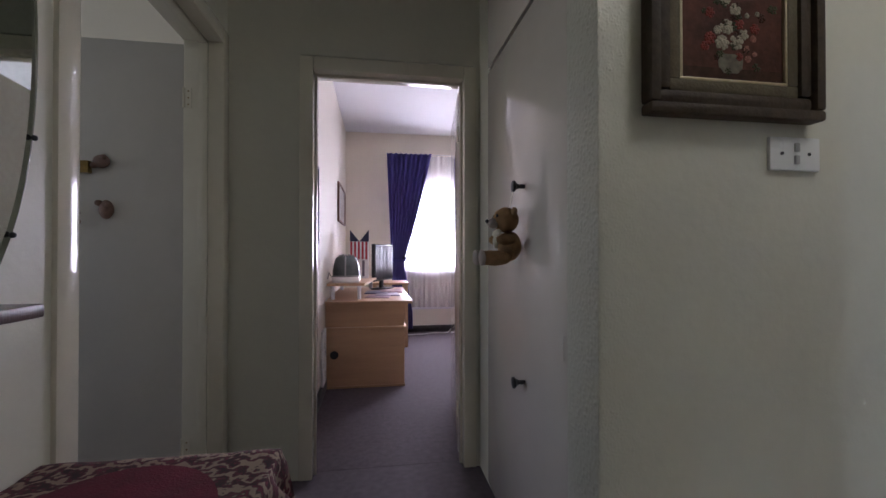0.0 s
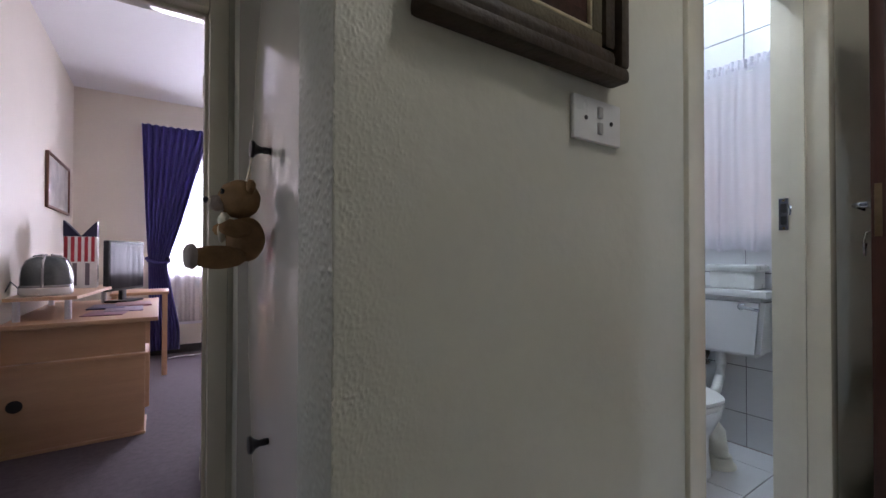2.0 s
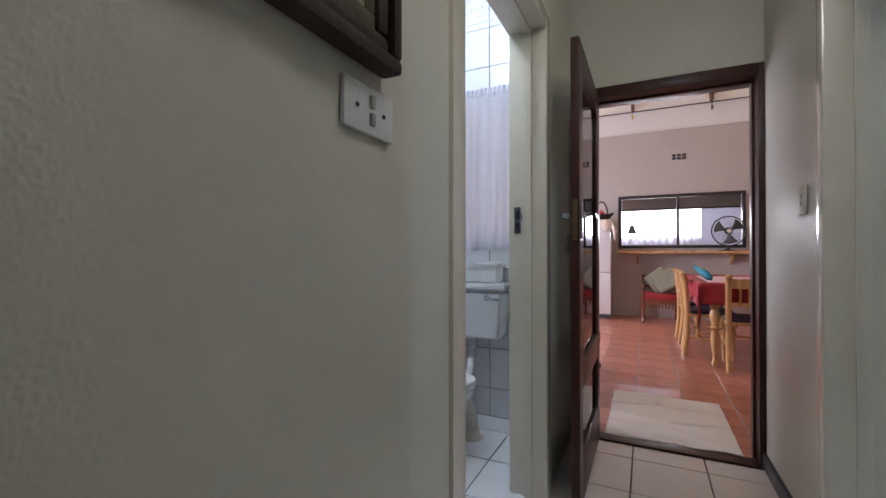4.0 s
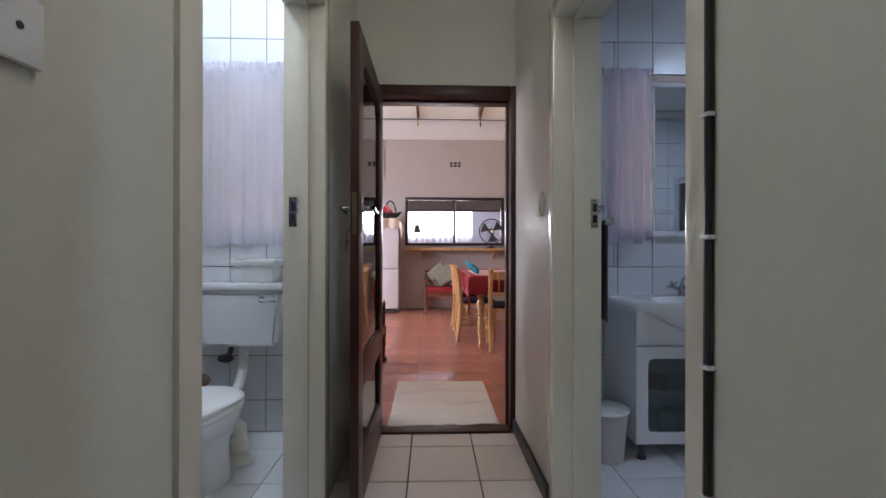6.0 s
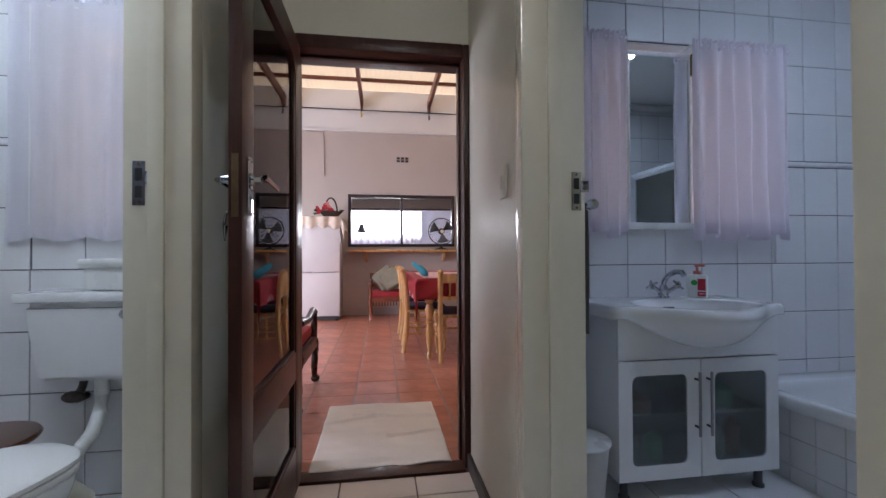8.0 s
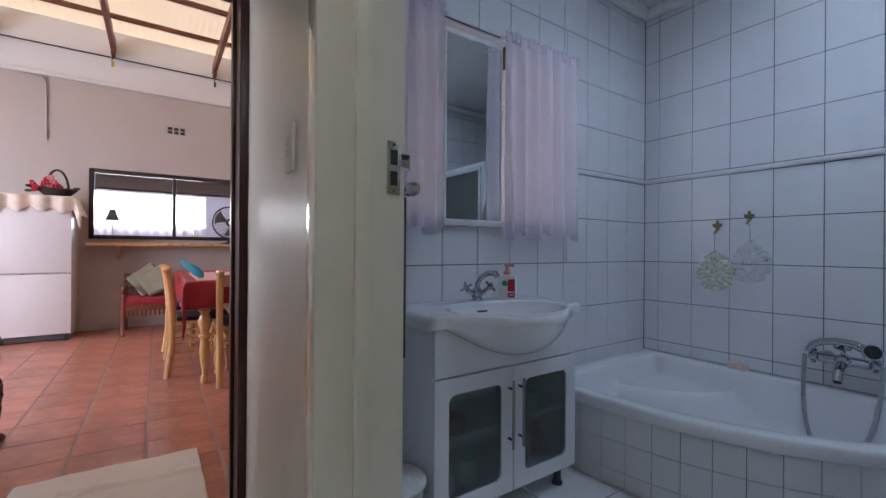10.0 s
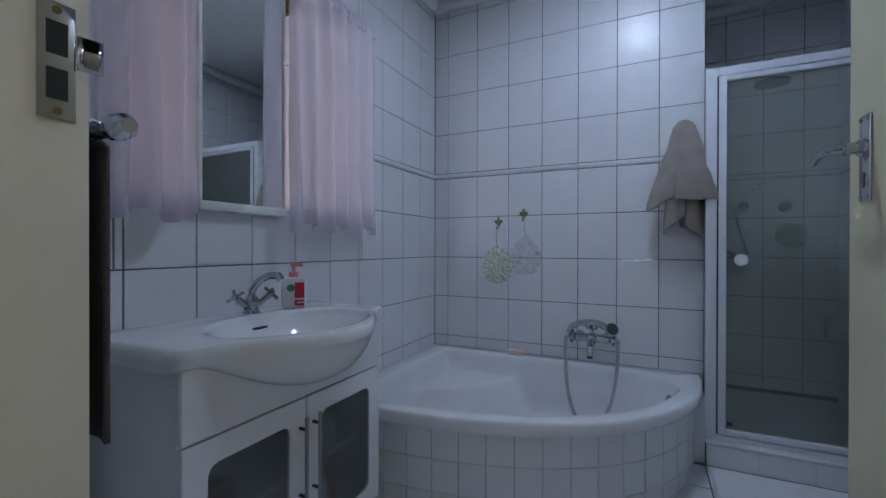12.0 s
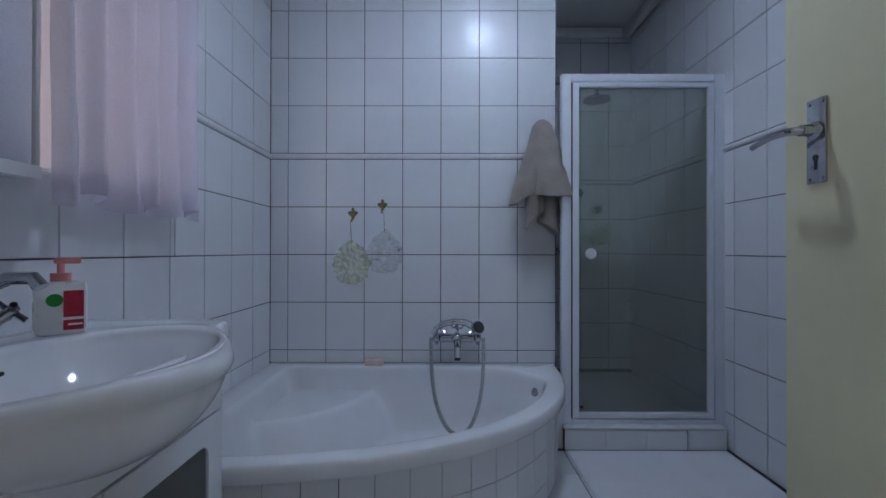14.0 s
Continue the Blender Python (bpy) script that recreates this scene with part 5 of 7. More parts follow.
part("plate", boxes(((3.60, -0.915, 1.99), (3.634, -0.895, 2.10)), bev=0.003), BRASS, hook)
rail = thing("towel_rail", "chrome towel rail on the bathroom wall by the door", "towel rail")
part("bar", bm_cyl(bmesh.new(), (2.955, 0.020, 1.215), (3.50, 0.020, 1.215), 0.011, seg=14), CHROME, rail)
part("finial", bm_lathe(bmesh.new(), [(0.011, 0), (0.018, 0.006), (0.018, 0.018), (0.013, 0.024), (0.017, 0.032), (0.010, 0.040)], m=pose(2.968, 0.020, 1.215, 0, -90)), CHROME, rail)
part("bracket", boxes(((2.975, 0.018, 1.205), (2.995, 0.084, 1.225)), bev=0.003), CHROME, rail)
part("bracket", boxes(((3.47, 0.018, 1.205), (3.49, 0.084, 1.225)), bev=0.003), CHROME, rail)
bm = bmesh.new()
bm_sheet(bm, lambda u, v: Vector((3.02 + 0.40 * u, 0.020 + (0.018 + 0.010 * math.sin(u * 14) * min(1, abs(2 * v - 1) * 1.5)) * (-1 if v < 0.5 else 1), 1.23 - 0.47 * abs(2 * v - 1) ** 1.0)), 24, 30)
DARK_TOWEL = mat("brown_towelling", (0.10, 0.085, 0.075), 0.98, var=0.2, scale=12, bump=1.0, bscale=330)
thick(solid("hand_towel", bm, DARK_TOWEL, "dark brown towel folded over the towel rail", "towel", angle=3), 0.008)
bn = thing("waste_bin", "pale plastic waste bin beside the vanity", "bin")
part("bucket", bm_lathe(bmesh.new(), [(0.085, 0), (0.09, 0.004), (0.112, 0.25), (0.118, 0.252), (0.118, 0.262), (0.108, 0.262), (0.086, 0.01), (0.01, 0.008)], (3.30, -0.108, 0.0), 32), mat("pale_grey_plastic", (0.52, 0.50, 0.48), 0.4, var=0.05, scale=10), bn)
part("rim", bm_lathe(bmesh.new(), [(0.117, 0.252), (0.121, 0.255), (0.121, 0.262), (0.115, 0.264)], (3.30, -0.108, 0.0), 32), WHITE_PLASTIC, bn)

# corner bath
bath = thing("corner_bath", "white acrylic corner bath with a moulded seat", "bathtub")
A, B, N = 1.575, 1.150, 2.5
CXB, CYB = 3.625, -2.240
edge = []
for i in range(181):
    a = (i / 180) * math.pi / 2
    edge.append((CXB - A * math.cos(a) ** (2 / N) if i < 180 else CXB, CYB + B * math.sin(a) ** (2 / N) if i > 0 else CYB))
outline = edge + [(CXB, CYB + B * (1 - k / 70)) for k in range(1, 70)] + [(CXB, CYB)] + [(CXB - A * k / 90, CYB) for k in range(1, 90)]
CEN = (2.82, -1.78)


def inner_reach(th):
    """How far the bowl of the bath reaches from its middle in one direction."""
    dx, dy = math.cos(th), math.sin(th)
    lo_, hi_ = 0.0, 2.0
    for _ in range(40):
        r_ = (lo_ + hi_) / 2
        x_, y_ = CEN[0] + r_ * dx, CEN[1] + r_ * dy
        e_ = (max(0, CXB - x_) / (A - 0.075)) ** N + (max(0, y_ - CYB) / (B - 0.072)) ** N
        # straight backs along the walls and the rounded corner at the mixer end
        o_ = max(e_ - 1, (CYB + 0.085 - y_) * 4, (x_ - CXB + 0.115) * 4, (abs((x_ - 2.86) / 0.75) ** 3 + abs((y_ + 1.66) / 0.55) ** 3 - 1) if x_ < 2.86 and y_ < -1.66 else -1)
        lo_, hi_ = (r_, hi_) if o_ < 0 else (lo_, r_)
    return lo_


bm = bmesh.new()
vs = []
for s, z in ((0.985, 0.330), (1.0, 0.340), (1.0, 0.372), (0.994, 0.383), (0.982, 0.387)):
    vs.append([bm.verts.new((CEN[0] + s * (x - CEN[0]), CEN[1] + s * (y - CEN[1]), z)) for x, y in outline])
reach = [inner_reach(math.atan2(y - CEN[1], x - CEN[0])) for x, y in outline]
for _ in range(14):
    reach = [(reach[i - 1] + 2 * reach[i] + reach[(i + 1) % len(reach)]) / 4 for i in range(len(reach))]
BOWL = [(1.0, 0.387), (0.988, 0.385), (0.976, 0.378), (0.966, 0.362)] + [(0.960 - 0.075 * k / 5, 0.345 - 0.040 * k) for k in range(6)]
BOWL += [(0.85, 0.115), (0.80, 0.095), (0.74, 0.086)] + [(0.72 - 0.02 * k, 0.083 - 0.0003 * k) for k in range(35)]
for s, z in BOWL:
    ring = []
    for (x, y), r_ in zip(outline, reach):
        th = math.atan2(y - CEN[1], x - CEN[0])
        px, py = CEN[0] + s * r_ * math.cos(th), CEN[1] + s * r_ * math.sin(th)
        # moulded seat in the wall corner
        seat = max(0.0, min(1.0, (0.66 - math.hypot((px - 3.60) * 0.92, py + 2.20)) / 0.15))
        seat = seat * seat * (3 - 2 * seat)
        ring.append(bm.verts.new((px, py, z + max(0, 0.272 - z) * seat)))
    vs.append(ring)
n = len(outline)
for a, b in zip(vs, vs[1:]):
    for i in range(n):
        bm.faces.new((a[i], a[(i + 1) % n], b[(i + 1) % n], b[i]))
bm.faces.new(vs[-1])
part("tub", bm, PORCELAIN, bath, "", 1.0)
bm = bmesh.new()
bm_lathe(bm, [(0.030, 0), (0.032, 0.006), (0.022, 0.012), (0.020, 0.03), (0.014, 0.034)], m=pose(2.186, -1.985, 0.305, 0, 75, 0))
part("overflow_knob", bm, CHROME, bath, "chrome overflow knob")
# apron of small tiles under the rim
APRON = []
apron = thing("bath_apron", "bowed bath front faced with small white tiles", "bath panel", kind="structure")
S_AP = 0.975
bm = bmesh.new()
bm_sheet(bm, lambda u, v: Vector((CXB - (A * S_AP - 0.012) * max(0, math.cos(u * math.pi / 2)) ** (2 / N), CYB + (B * S_AP - 0.012) * math.sin(u * math.pi / 2) ** (2 / N), 0.338 * v)), 80, 2)
thick(part("core", bm, GROUT, apron), 0.02)
part("filler", boxes(((2.047, -2.243, 0.0), (2.0925, -2.052, 0.331)), bev=0.002), TILE, apron)
# corner spacing along the curve
curve = [(CXB - A * S_AP * math.cos(i / 600 * math.pi / 2) ** (2 / N), CYB + B * S_AP * math.sin(i / 600 * math.pi / 2) ** (2 / N)) for i in range(601)]
acc, marks = 0.0, [0]
for i in range(1, 601):
    acc += math.dist(curve[i], curve[i - 1])
    if acc > 0.1075:
        marks.append(i)
        acc = 0.0
for a, b in zip(marks, marks[1:]):
    p, q = Vector((*curve[a], 0)), Vector((*curve[b], 0))
    mid_p, d = (p + q) / 2, (q - p)
    for z0, z1 in ((0.203, 0.332), (0.072, 0.200), (0.0, 0.069)):
        APRON.append((mid_p.x, mid_p.y, (z0 + z1) / 2, math.degrees(math.atan2(d.y, d.x)), d.length, z1 - z0))

mix = thing("bath_mixer", "chrome wall bath mixer with a hand shower in its cradle", "bath mixer")
MX, MZ, MY = 2.585, 0.535, -2.19
bm = bm_tube(bmesh.new(), [(MX - 0.085, MY, MZ), (MX - 0.05, MY + 0.004, MZ), (MX, MY + 0.008, MZ), (MX + 0.05, MY + 0.004, MZ), (MX + 0.085, MY, MZ)], 0.024, 16)
bm_ball(bm, (MX, MY + 0.010, MZ), 0.036, 0.034, 0.032, seg=18)
part("body", bm, CHROME, mix)
for s in (-1, 1):
    hd = part("handle", bm_lathe(bmesh.new(), [(0.022, 0), (0.026, 0.006), (0.020, 0.012), (0.026, 0.020), (0.027, 0.038), (0.018, 0.046)], m=pose(MX + s * 0.085, MY, MZ, 0, 90 * s)), CHROME, mix)
    for k in range(4):
        a = k * math.pi / 2 + 0.5
        part("grip", bm_tube(bmesh.new(), [(MX + s * 0.112, MY + q * math.cos(a), MZ + q * math.sin(a)) for q in (0.010, 0.026, 0.036)], 0.008, 8, 0.011), CHROME, hd)
    part("wall_union", bm_cyl(bmesh.new(), (MX + s * 0.075, -2.240, MZ - 0.005), (MX + s * 0.075, MY, MZ), 0.022, seg=16), CHROME, mix)
    part("wall_flange", bm_lathe(bmesh.new(), [(0.034, 0), (0.034, 0.004), (0.024, 0.012)], m=pose(MX + s * 0.075, -2.2462, MZ - 0.005, -90)), CHROME, mix)
part("spout", bm_tube(bmesh.new(), [(MX, MY, MZ - 0.01), (MX, MY + 0.055, MZ - 0.022), (MX, MY + 0.095, MZ - 0.040), (MX, MY + 0.108, MZ - 0.082)], 0.021, 14, 0.018), CHROME, mix)
part("aerator", bm_cyl(bmesh.new(), (MX, MY + 0.108, MZ - 0.092), (MX, MY + 0.108, MZ - 0.078), 0.0165, seg=14), BLACK, mix)
part("cradle", bm_tube(bmesh.new(), [(MX, MY + 0.012, MZ + 0.025), (MX, MY + 0.016, MZ + 0.055), (MX + 0.004, MY + 0.030, MZ + 0.068)], 0.011, 12), CHROME, mix)
for s in (-1, 1):
    part("cradle_fork", bm_tube(bmesh.new(), [(MX, MY + 0.020, MZ + 0.055), (MX + s * 0.026, MY + 0.030, MZ + 0.062), (MX + s * 0.034, MY + 0.040, MZ + 0.080)], 0.007, 10), CHROME, mix)
hs = part("hand_shower", bm_tube(bmesh.new(), [(MX + 0.128, MY + 0.035, MZ + 0.025), (MX + 0.112, MY + 0.035, MZ + 0.058), (MX + 0.075, MY + 0.035, MZ + 0.082), (MX + 0.02, MY + 0.036, MZ + 0.094), (MX - 0.04, MY + 0.037, MZ + 0.090), (MX - 0.085, MY + 0.040, MZ + 0.070)], 0.0135, 14, 0.0205), CHROME, mix, "chrome hand shower")
part("rose", bm_lathe(bmesh.new(), [(0.018, -0.012), (0.030, 0.006), (0.038, 0.022), (0.037, 0.030), (0.012, 0.031)], m=pose(MX - 0.098, MY + 0.048, MZ + 0.058, -52, -46, 0), seg=22), CHROME, hs)
part("rose_face", bm_lathe(bmesh.new(), [(0.032, 0.0312), (0.031, 0.034), (0.010, 0.035)], m=pose(MX - 0.098, MY + 0.048, MZ + 0.058, -52, -46, 0), seg=22), BLACK, hs)
pts = []
for i in range(41):
    a = math.pi * i / 40
    w = 0.140 * math.cos(a)
    d = 0.46 * math.sin(a) ** 0.75
    pts.append((MX + w, MY + 0.035 + 0.135 * math.sin(a) + (0.035 if w < 0 else 0) * 0.3, MZ + 0.01 - d))
part("hose", bm_tube(bmesh.new(), pts, 0.0100, 10), mat("steel_hose", (0.42, 0.43, 0.45), 0.28, 1.0, var=0.3, scale=200, bump=0.8, bscale=400), mix, "flexible steel hose")
solid("soap_bar", boxes(((2.985, -2.215, 0.387), (3.085, -2.155, 0.420)), bev=0.010), mat("pink_soap", (0.68, 0.50, 0.44), 0.5, var=0.08, scale=20), "pale pink bar of soap on the bath rim", "soap")

CAP = sheer("clear_shower_cap", (0.74, 0.77, 0.76), 0.80, 40)
CAP_Y = sheer("yellowish_shower_cap", (0.76, 0.77, 0.56), 0.58, 40)


def cap_hook(x, z, label):
    root = thing("wall_hook", label, "hook", "ornate brass hooks")
    part("plate", bm_lathe(bmesh.new(), [(0.016, 0), (0.019, 0.003), (0.012, 0.008)], m=pose(x, -2.2465, z, -90), seg=14), BRASS, root)
    b = bmesh.new()
    for dx, dz, r in ((-0.018, 0.004, 0.010), (0.018, 0.004, 0.010), (0, 0.024, 0.009), (0, -0.022, 0.010), (-0.010, -0.008, 0.008), (0.012, -0.006, 0.008)):
        bm_ball(b, (x + dx, -2.240, z + dz), r, 0.005, r, seg=10)
    part("leaves", b, mat("green_brass", (0.16, 0.17, 0.07), 0.35, 0.6, var=0.5, scale=60), root)
    part("prong", bm_tube(bmesh.new(), [(x, -2.240, z - 0.012), (x, -2.225, z - 0.040), (x, -2.212, z - 0.046), (x, -2.207, z - 0.030)], 0.004, 8), BRASS, root)


cap_hook(3.165, 1.215, "small ornate brass wall hook above the bath")
cap_hook(3.000, 1.262, "small ornate brass wall hook above the bath")


def shower_cap(x, z_top, z_c, r, material, label, seed):
    b = bmesh.new()

    def f(u, v):
        a = u * 2 * math.pi
        k = v
        rad = r * k * (1 + 0.025 * math.sin(a * 17 + seed) * k + 0.16 * noise.noise(Vector((math.cos(a) * 2, math.sin(a) * 2, seed))))
        yy = -2.222 + 0.028 * (1 - k * k) + 0.006 * math.sin(a * 19 + seed) * k + 0.016 * noise.noise(Vector((math.cos(a) * k * 5, math.sin(a) * k * 5, seed + 3))) + 0.008 * noise.noise(Vector((math.cos(a) * k * 13, math.sin(a) * k * 13, seed)))
        zz = rad * math.sin(a)
        if zz > 0:
            zz *= 1.0 + 0.35 * (math.sin(a) ** 6)
        return Vector((x + rad * math.cos(a), yy, z_c + zz))
    bm_sheet(b, f, 120, 28)
    bm_tube(b, [(x, -2.215, z_c + r * 1.2), (x + 0.004, -2.212, z_top)], 0.003, 6)
    solid("plastic_bonnet", b, material, label, "shower cap", angle=3)


shower_cap(3.168, 1.175, 0.925, 0.105, CAP_Y, "yellowish see-through shower cap hung on a hook", 1.0)
shower_cap(2.985, 1.220, 0.985, 0.105, CAP, "clear plastic shower cap hung on a hook", 4.0)

# towel on its hook at the end of the tiled wall
bm = bmesh.new()


def towel_fold(tx, ty, tz, bx, by, bz, w, d, cut_, phase):
    """One hanging fold: a flattened cone, open below, with a slanting hem and a woven border."""
    def f(u, v):
        a = u * 2 * math.pi
        k = 1 - (1 - v) ** 2.2
        ww, dd = 0.012 + (w - 0.012) * min(1, v * 14) ** 0.5 * (0.34 + 0.66 * k), 0.010 + (d - 0.010) * min(1, v * 14) ** 0.5 * (0.4 + 0.6 * k)
        rip = 1 + 0.035 * noise.noise(Vector((math.cos(a) * 5, math.sin(a) * 5, v * 14 + phase))) + 0.10 * v * math.sin(3 * a + phase) + 0.03 * v * math.sin(7 * a + phase * 2) + 0.07 * noise.noise(Vector((math.cos(a) * 1.6, math.sin(a) * 1.6, v * 4 + phase)))
        band = 0.002 * (1 if 0.84 < v < 0.87 or 0.91 < v < 0.94 else 0)
        z = tz + (bz - tz) * v + cut_ * v * v * math.cos(a) + 0.004 * v * math.sin(3 * a + phase)
        mid_x = tx + (bx - tx) * v ** 1.15 + 0.006 * math.sin(v * 6 + phase)
        return Vector((mid_x + (ww * rip + band) * math.cos(a), ty + (by - ty) * v + (dd * rip + band) * math.sin(a), z))
    bm_sheet(bm, f, 72, 40)


towel_fold(2.132, -2.140, 1.705, 2.078, -2.104, 1.290, 0.088, 0.062, 0.006, 0.4)
towel_fold(2.140, -2.150, 1.698, 2.234, -2.122, 1.280, 0.066, 0.048, -0.035, 2.1)
towel_fold(2.130, -2.165, 1.695, 2.082, -2.160, 1.125, 0.064, 0.044, 0.040, 3.3)
towel_fold(2.136, -2.160, 1.695, 2.184, -2.125, 1.175, 0.050, 0.046, -0.050, 4.6)
bmesh.ops.remove_doubles(bm, verts=bm.verts, dist=0.0004)
thick(solid("hanging_towel", bm, GREY_TOWEL, "taupe towel hanging in folds from a hook beside the shower", "towel", angle=3), 0.006)
hk = thing("towel_hook", "chrome hook holding the towel", "hook")
part("stem", bm_tube(bmesh.new(), [(2.132, -2.246, 1.688), (2.132, -2.18, 1.688), (2.132, -2.155, 1.681), (2.132, -2.15, 1.701)], 0.006, 10), CHROME, hk)
part("plate", boxes(((2.112, -2.2465, 1.666), (2.152, -2.240, 1.711)), bev=0.002), CHROME, hk)

# shower
YS = -2.085
shower = thing("shower_enclosure", "shower with a white aluminium frame and grey glass pivot door", "shower")
part("post", boxes(((2.000, YS - 0.03, 0.118), (2.046, YS + 0.016, 1.925)), bev=0.004), ALU, shower)
part("post", boxes(((1.205, YS - 0.03, 0.118), (1.262, YS + 0.016, 1.925)), bev=0.004), ALU, shower)
part("top_rail", boxes(((1.262, YS - 0.03, 1.885), (2.000, YS + 0.016, 1.925)), bev=0.004), ALU, shower)
part("bottom_rail", boxes(((1.262, YS - 0.03, 0.118), (2.000, YS + 0.016, 0.142)), bev=0.004), ALU, shower)
dr = part("door", boxes(((1.962, YS - 0.012, 0.15), (1.994, YS + 0.022, 1.878)), ((1.268, YS - 0.012, 0.15), (1.296, YS + 0.022, 1.878)), ((1.296, YS - 0.012, 1.855), (1.962, YS + 0.022, 1.878)), ((1.296, YS - 0.012, 0.15), (1.962, YS + 0.022, 0.178)), bev=0.003), ALU, shower)
part("pane", boxes(((1.292, YS + 0.000, 0.174), (1.966, YS + 0.006, 1.859))), SMOKED, dr, "grey tinted glass")
part("seal", boxes(((1.994, YS + 0.004, 0.15), (2.0, YS + 0.0175, 1.878))), BLACK, dr, "dark rubber seal")
part("knob", bm_lathe(bmesh.new(), [(0.012, 0), (0.014, 0.010), (0.026, 0.018), (0.028, 0.028), (0.020, 0.036)], m=pose(1.905, YS + 0.006, 0.995, -90)), WHITE_PLASTIC, dr, "white knob")
part("pane_bracket", boxes(((1.935, YS + 0.006, 0.195), (1.955, YS + 0.012, 0.21)), bev=0.002), BLACK, dr)
sill = thing("shower_sill", "tiled shower sill and tray", "shower tray", kind="structure")
part("kerb", boxes(((1.226, -2.20, 0), (2.045, -2.036, 0.106))), GROUT, sill)
part("tray", boxes(((1.226, -3.145, 0), (2.03, -2.20, 0.075))), TILE, sill)
part("capping", boxes(((1.226, -2.21, 0.107), (2.047, -2.026, 0.117)), bev=0.003), TILE, sill)
sh = thing("shower_fittings", "chrome shower head and taps on the tiled wall", "shower fittings")
part("arm", bm_tube(bmesh.new(), [(2.028, -2.62, 2.085), (1.85, -2.62, 2.105), (1.74, -2.62, 2.115), (1.69, -2.62, 2.105), (1.672, -2.62, 2.07), (1.670, -2.62, 2.02)], 0.011, 12), CHROME, sh)
part("swivel", bm_ball(bmesh.new(), (1.682, -2.62, 2.105), 0.026, seg=14), CHROME, sh)
part("rose", bm_lathe(bmesh.new(), [(0.016, 0.03), (0.026, 0.012), (0.080, -0.004), (0.086, -0.012), (0.084, -0.018), (0.01, -0.019)], (1.670, -2.62, 2.00)), mat("dull_chrome", (0.28, 0.29, 0.31), 0.25, 1.0), sh)
part("tap", bm_lathe(bmesh.new(), [(0.030, 0), (0.030, 0.01), (0.016, 0.016), (0.016, 0.04), (0.028, 0.045), (0.028, 0.07)], m=pose(1.492, -3.144, 1.322, -90)), CHROME, sh)
part("tap", bm_lathe(bmesh.new(), [(0.030, 0), (0.030, 0.01), (0.016, 0.016), (0.016, 0.04), (0.028, 0.045), (0.028, 0.07)], m=pose(1.726, -3.144, 1.336, -90)), CHROME, sh)
part("tap", bm_lathe(bmesh.new(), [(0.030, 0), (0.030, 0.01), (0.016, 0.016), (0.016, 0.04), (0.028, 0.045), (0.028, 0.07)], m=pose(1.63, -3.144, 1.45, -90)), CHROME, sh)
part("hose", bm_tube(bmesh.new(), [(1.78, -3.12, 1.33), (1.74, -3.08, 1.15), (1.70, -3.07, 1.02), (1.75, -3.08, 0.98), (1.81, -3.10, 1.03)], 0.009, 10), CHROME, sh)
part("soap_dish", boxes(((1.232, -3.10, 0.49), (1.30, -2.98, 0.62)), bev=0.012), PORCELAIN, sh, "white ceramic soap dish")
bm = bm_ball(bmesh.new(), (1.465, -3.10, 1.135), 0.085, 0.04, 0.080, seg=20)
solid("bath_sponge", bm, mat("green_net_sponge", (0.34, 0.40, 0.32), 0.9, var=0.3, scale=60, bump=1.0, bscale=200), "green net sponge hanging in the shower", "sponge")

spot = thing("ceiling_downlight", "round white recessed downlight in the bathroom ceiling", "downlight")
part("trim_ring", bm_lathe(bmesh.new(), [(0.062, -0.002), (0.064, -0.010), (0.088, -0.006), (0.090, 0.0), (0.074, 0.001)], (2.38, -1.31, H), 32), WHITE_PLASTIC, spot)
part("lens", bm_lathe(bmesh.new(), [(0.060, -0.006), (0.060, -0.002), (0.02, -0.001)], (2.38, -1.31, H), 24), WHITE_PLASTIC, spot)
bm = bmesh.new()
bm_sheet(bm, lambda u, v: Vector((1.235 + 0.80 * u, -2.020 + 0.92 * v, 0.004 + 0.006 * min(1, 30 * min(u, v, 1 - u, 1 - v)) + 0.0015 * noise.noise(Vector((u * 6, v * 6, 0))))), 40, 40)
thick(solid("bath_mat", bm, mat("white_towelling", (0.78, 0.78, 0.80), 0.95, var=0.04, scale=8, bump=0.6, bscale=320), "plain white bath mat before the shower", "mat", angle=3), 0.003)

# ---- bedroom ----
desk = thing("desk", "pale maple laminate desk with an open end shelf", "desk")
DX0, DX1, DY0, DY1, DZ = 0.190, 0.865, 3.925, 5.25, 0.705
part("desktop", boxes(((DX0, DY0 - 0.02, DZ - 0.026), (DX1 + 0.03, DY1, DZ)), bev=0.004), MAPLE, desk)
part("end_panel", boxes(((DX0 + 0.01, DY0, 0.012), (DX1 - 0.035, DY0 + 0.018, 0.470)), bev=0.002), MAPLE, desk)
part("end_shelf", boxes(((DX0, DY0 - 0.012, 0.470), (DX1 - 0.02, DY0 + 0.30, 0.490)), bev=0.003), MAPLE, desk)
part("recess_back", boxes(((DX0 + 0.01, DY0 + 0.035, 0.490), (DX1 - 0.035, DY0 + 0.053, DZ - 0.026)),), MAPLE, desk)
part("side_panel", boxes(((DX0, DY0 + 0.02, 0.012), (DX0 + 0.009, DY1, DZ - 0.026)),), MAPLE, desk)
part("plinth", boxes(((DX0 + 0.01, DY0 - 0.014, 0.0), (DX1 - 0.03, DY0 + 0.30, 0.018)), bev=0.003), MAPLE, desk)
part("far_panel", boxes(((DX0 + 0.01, DY1 - 0.04, 0.0), (DX1 - 0.03, DY1 - 0.02, DZ - 0.026)),), MAPLE, desk)
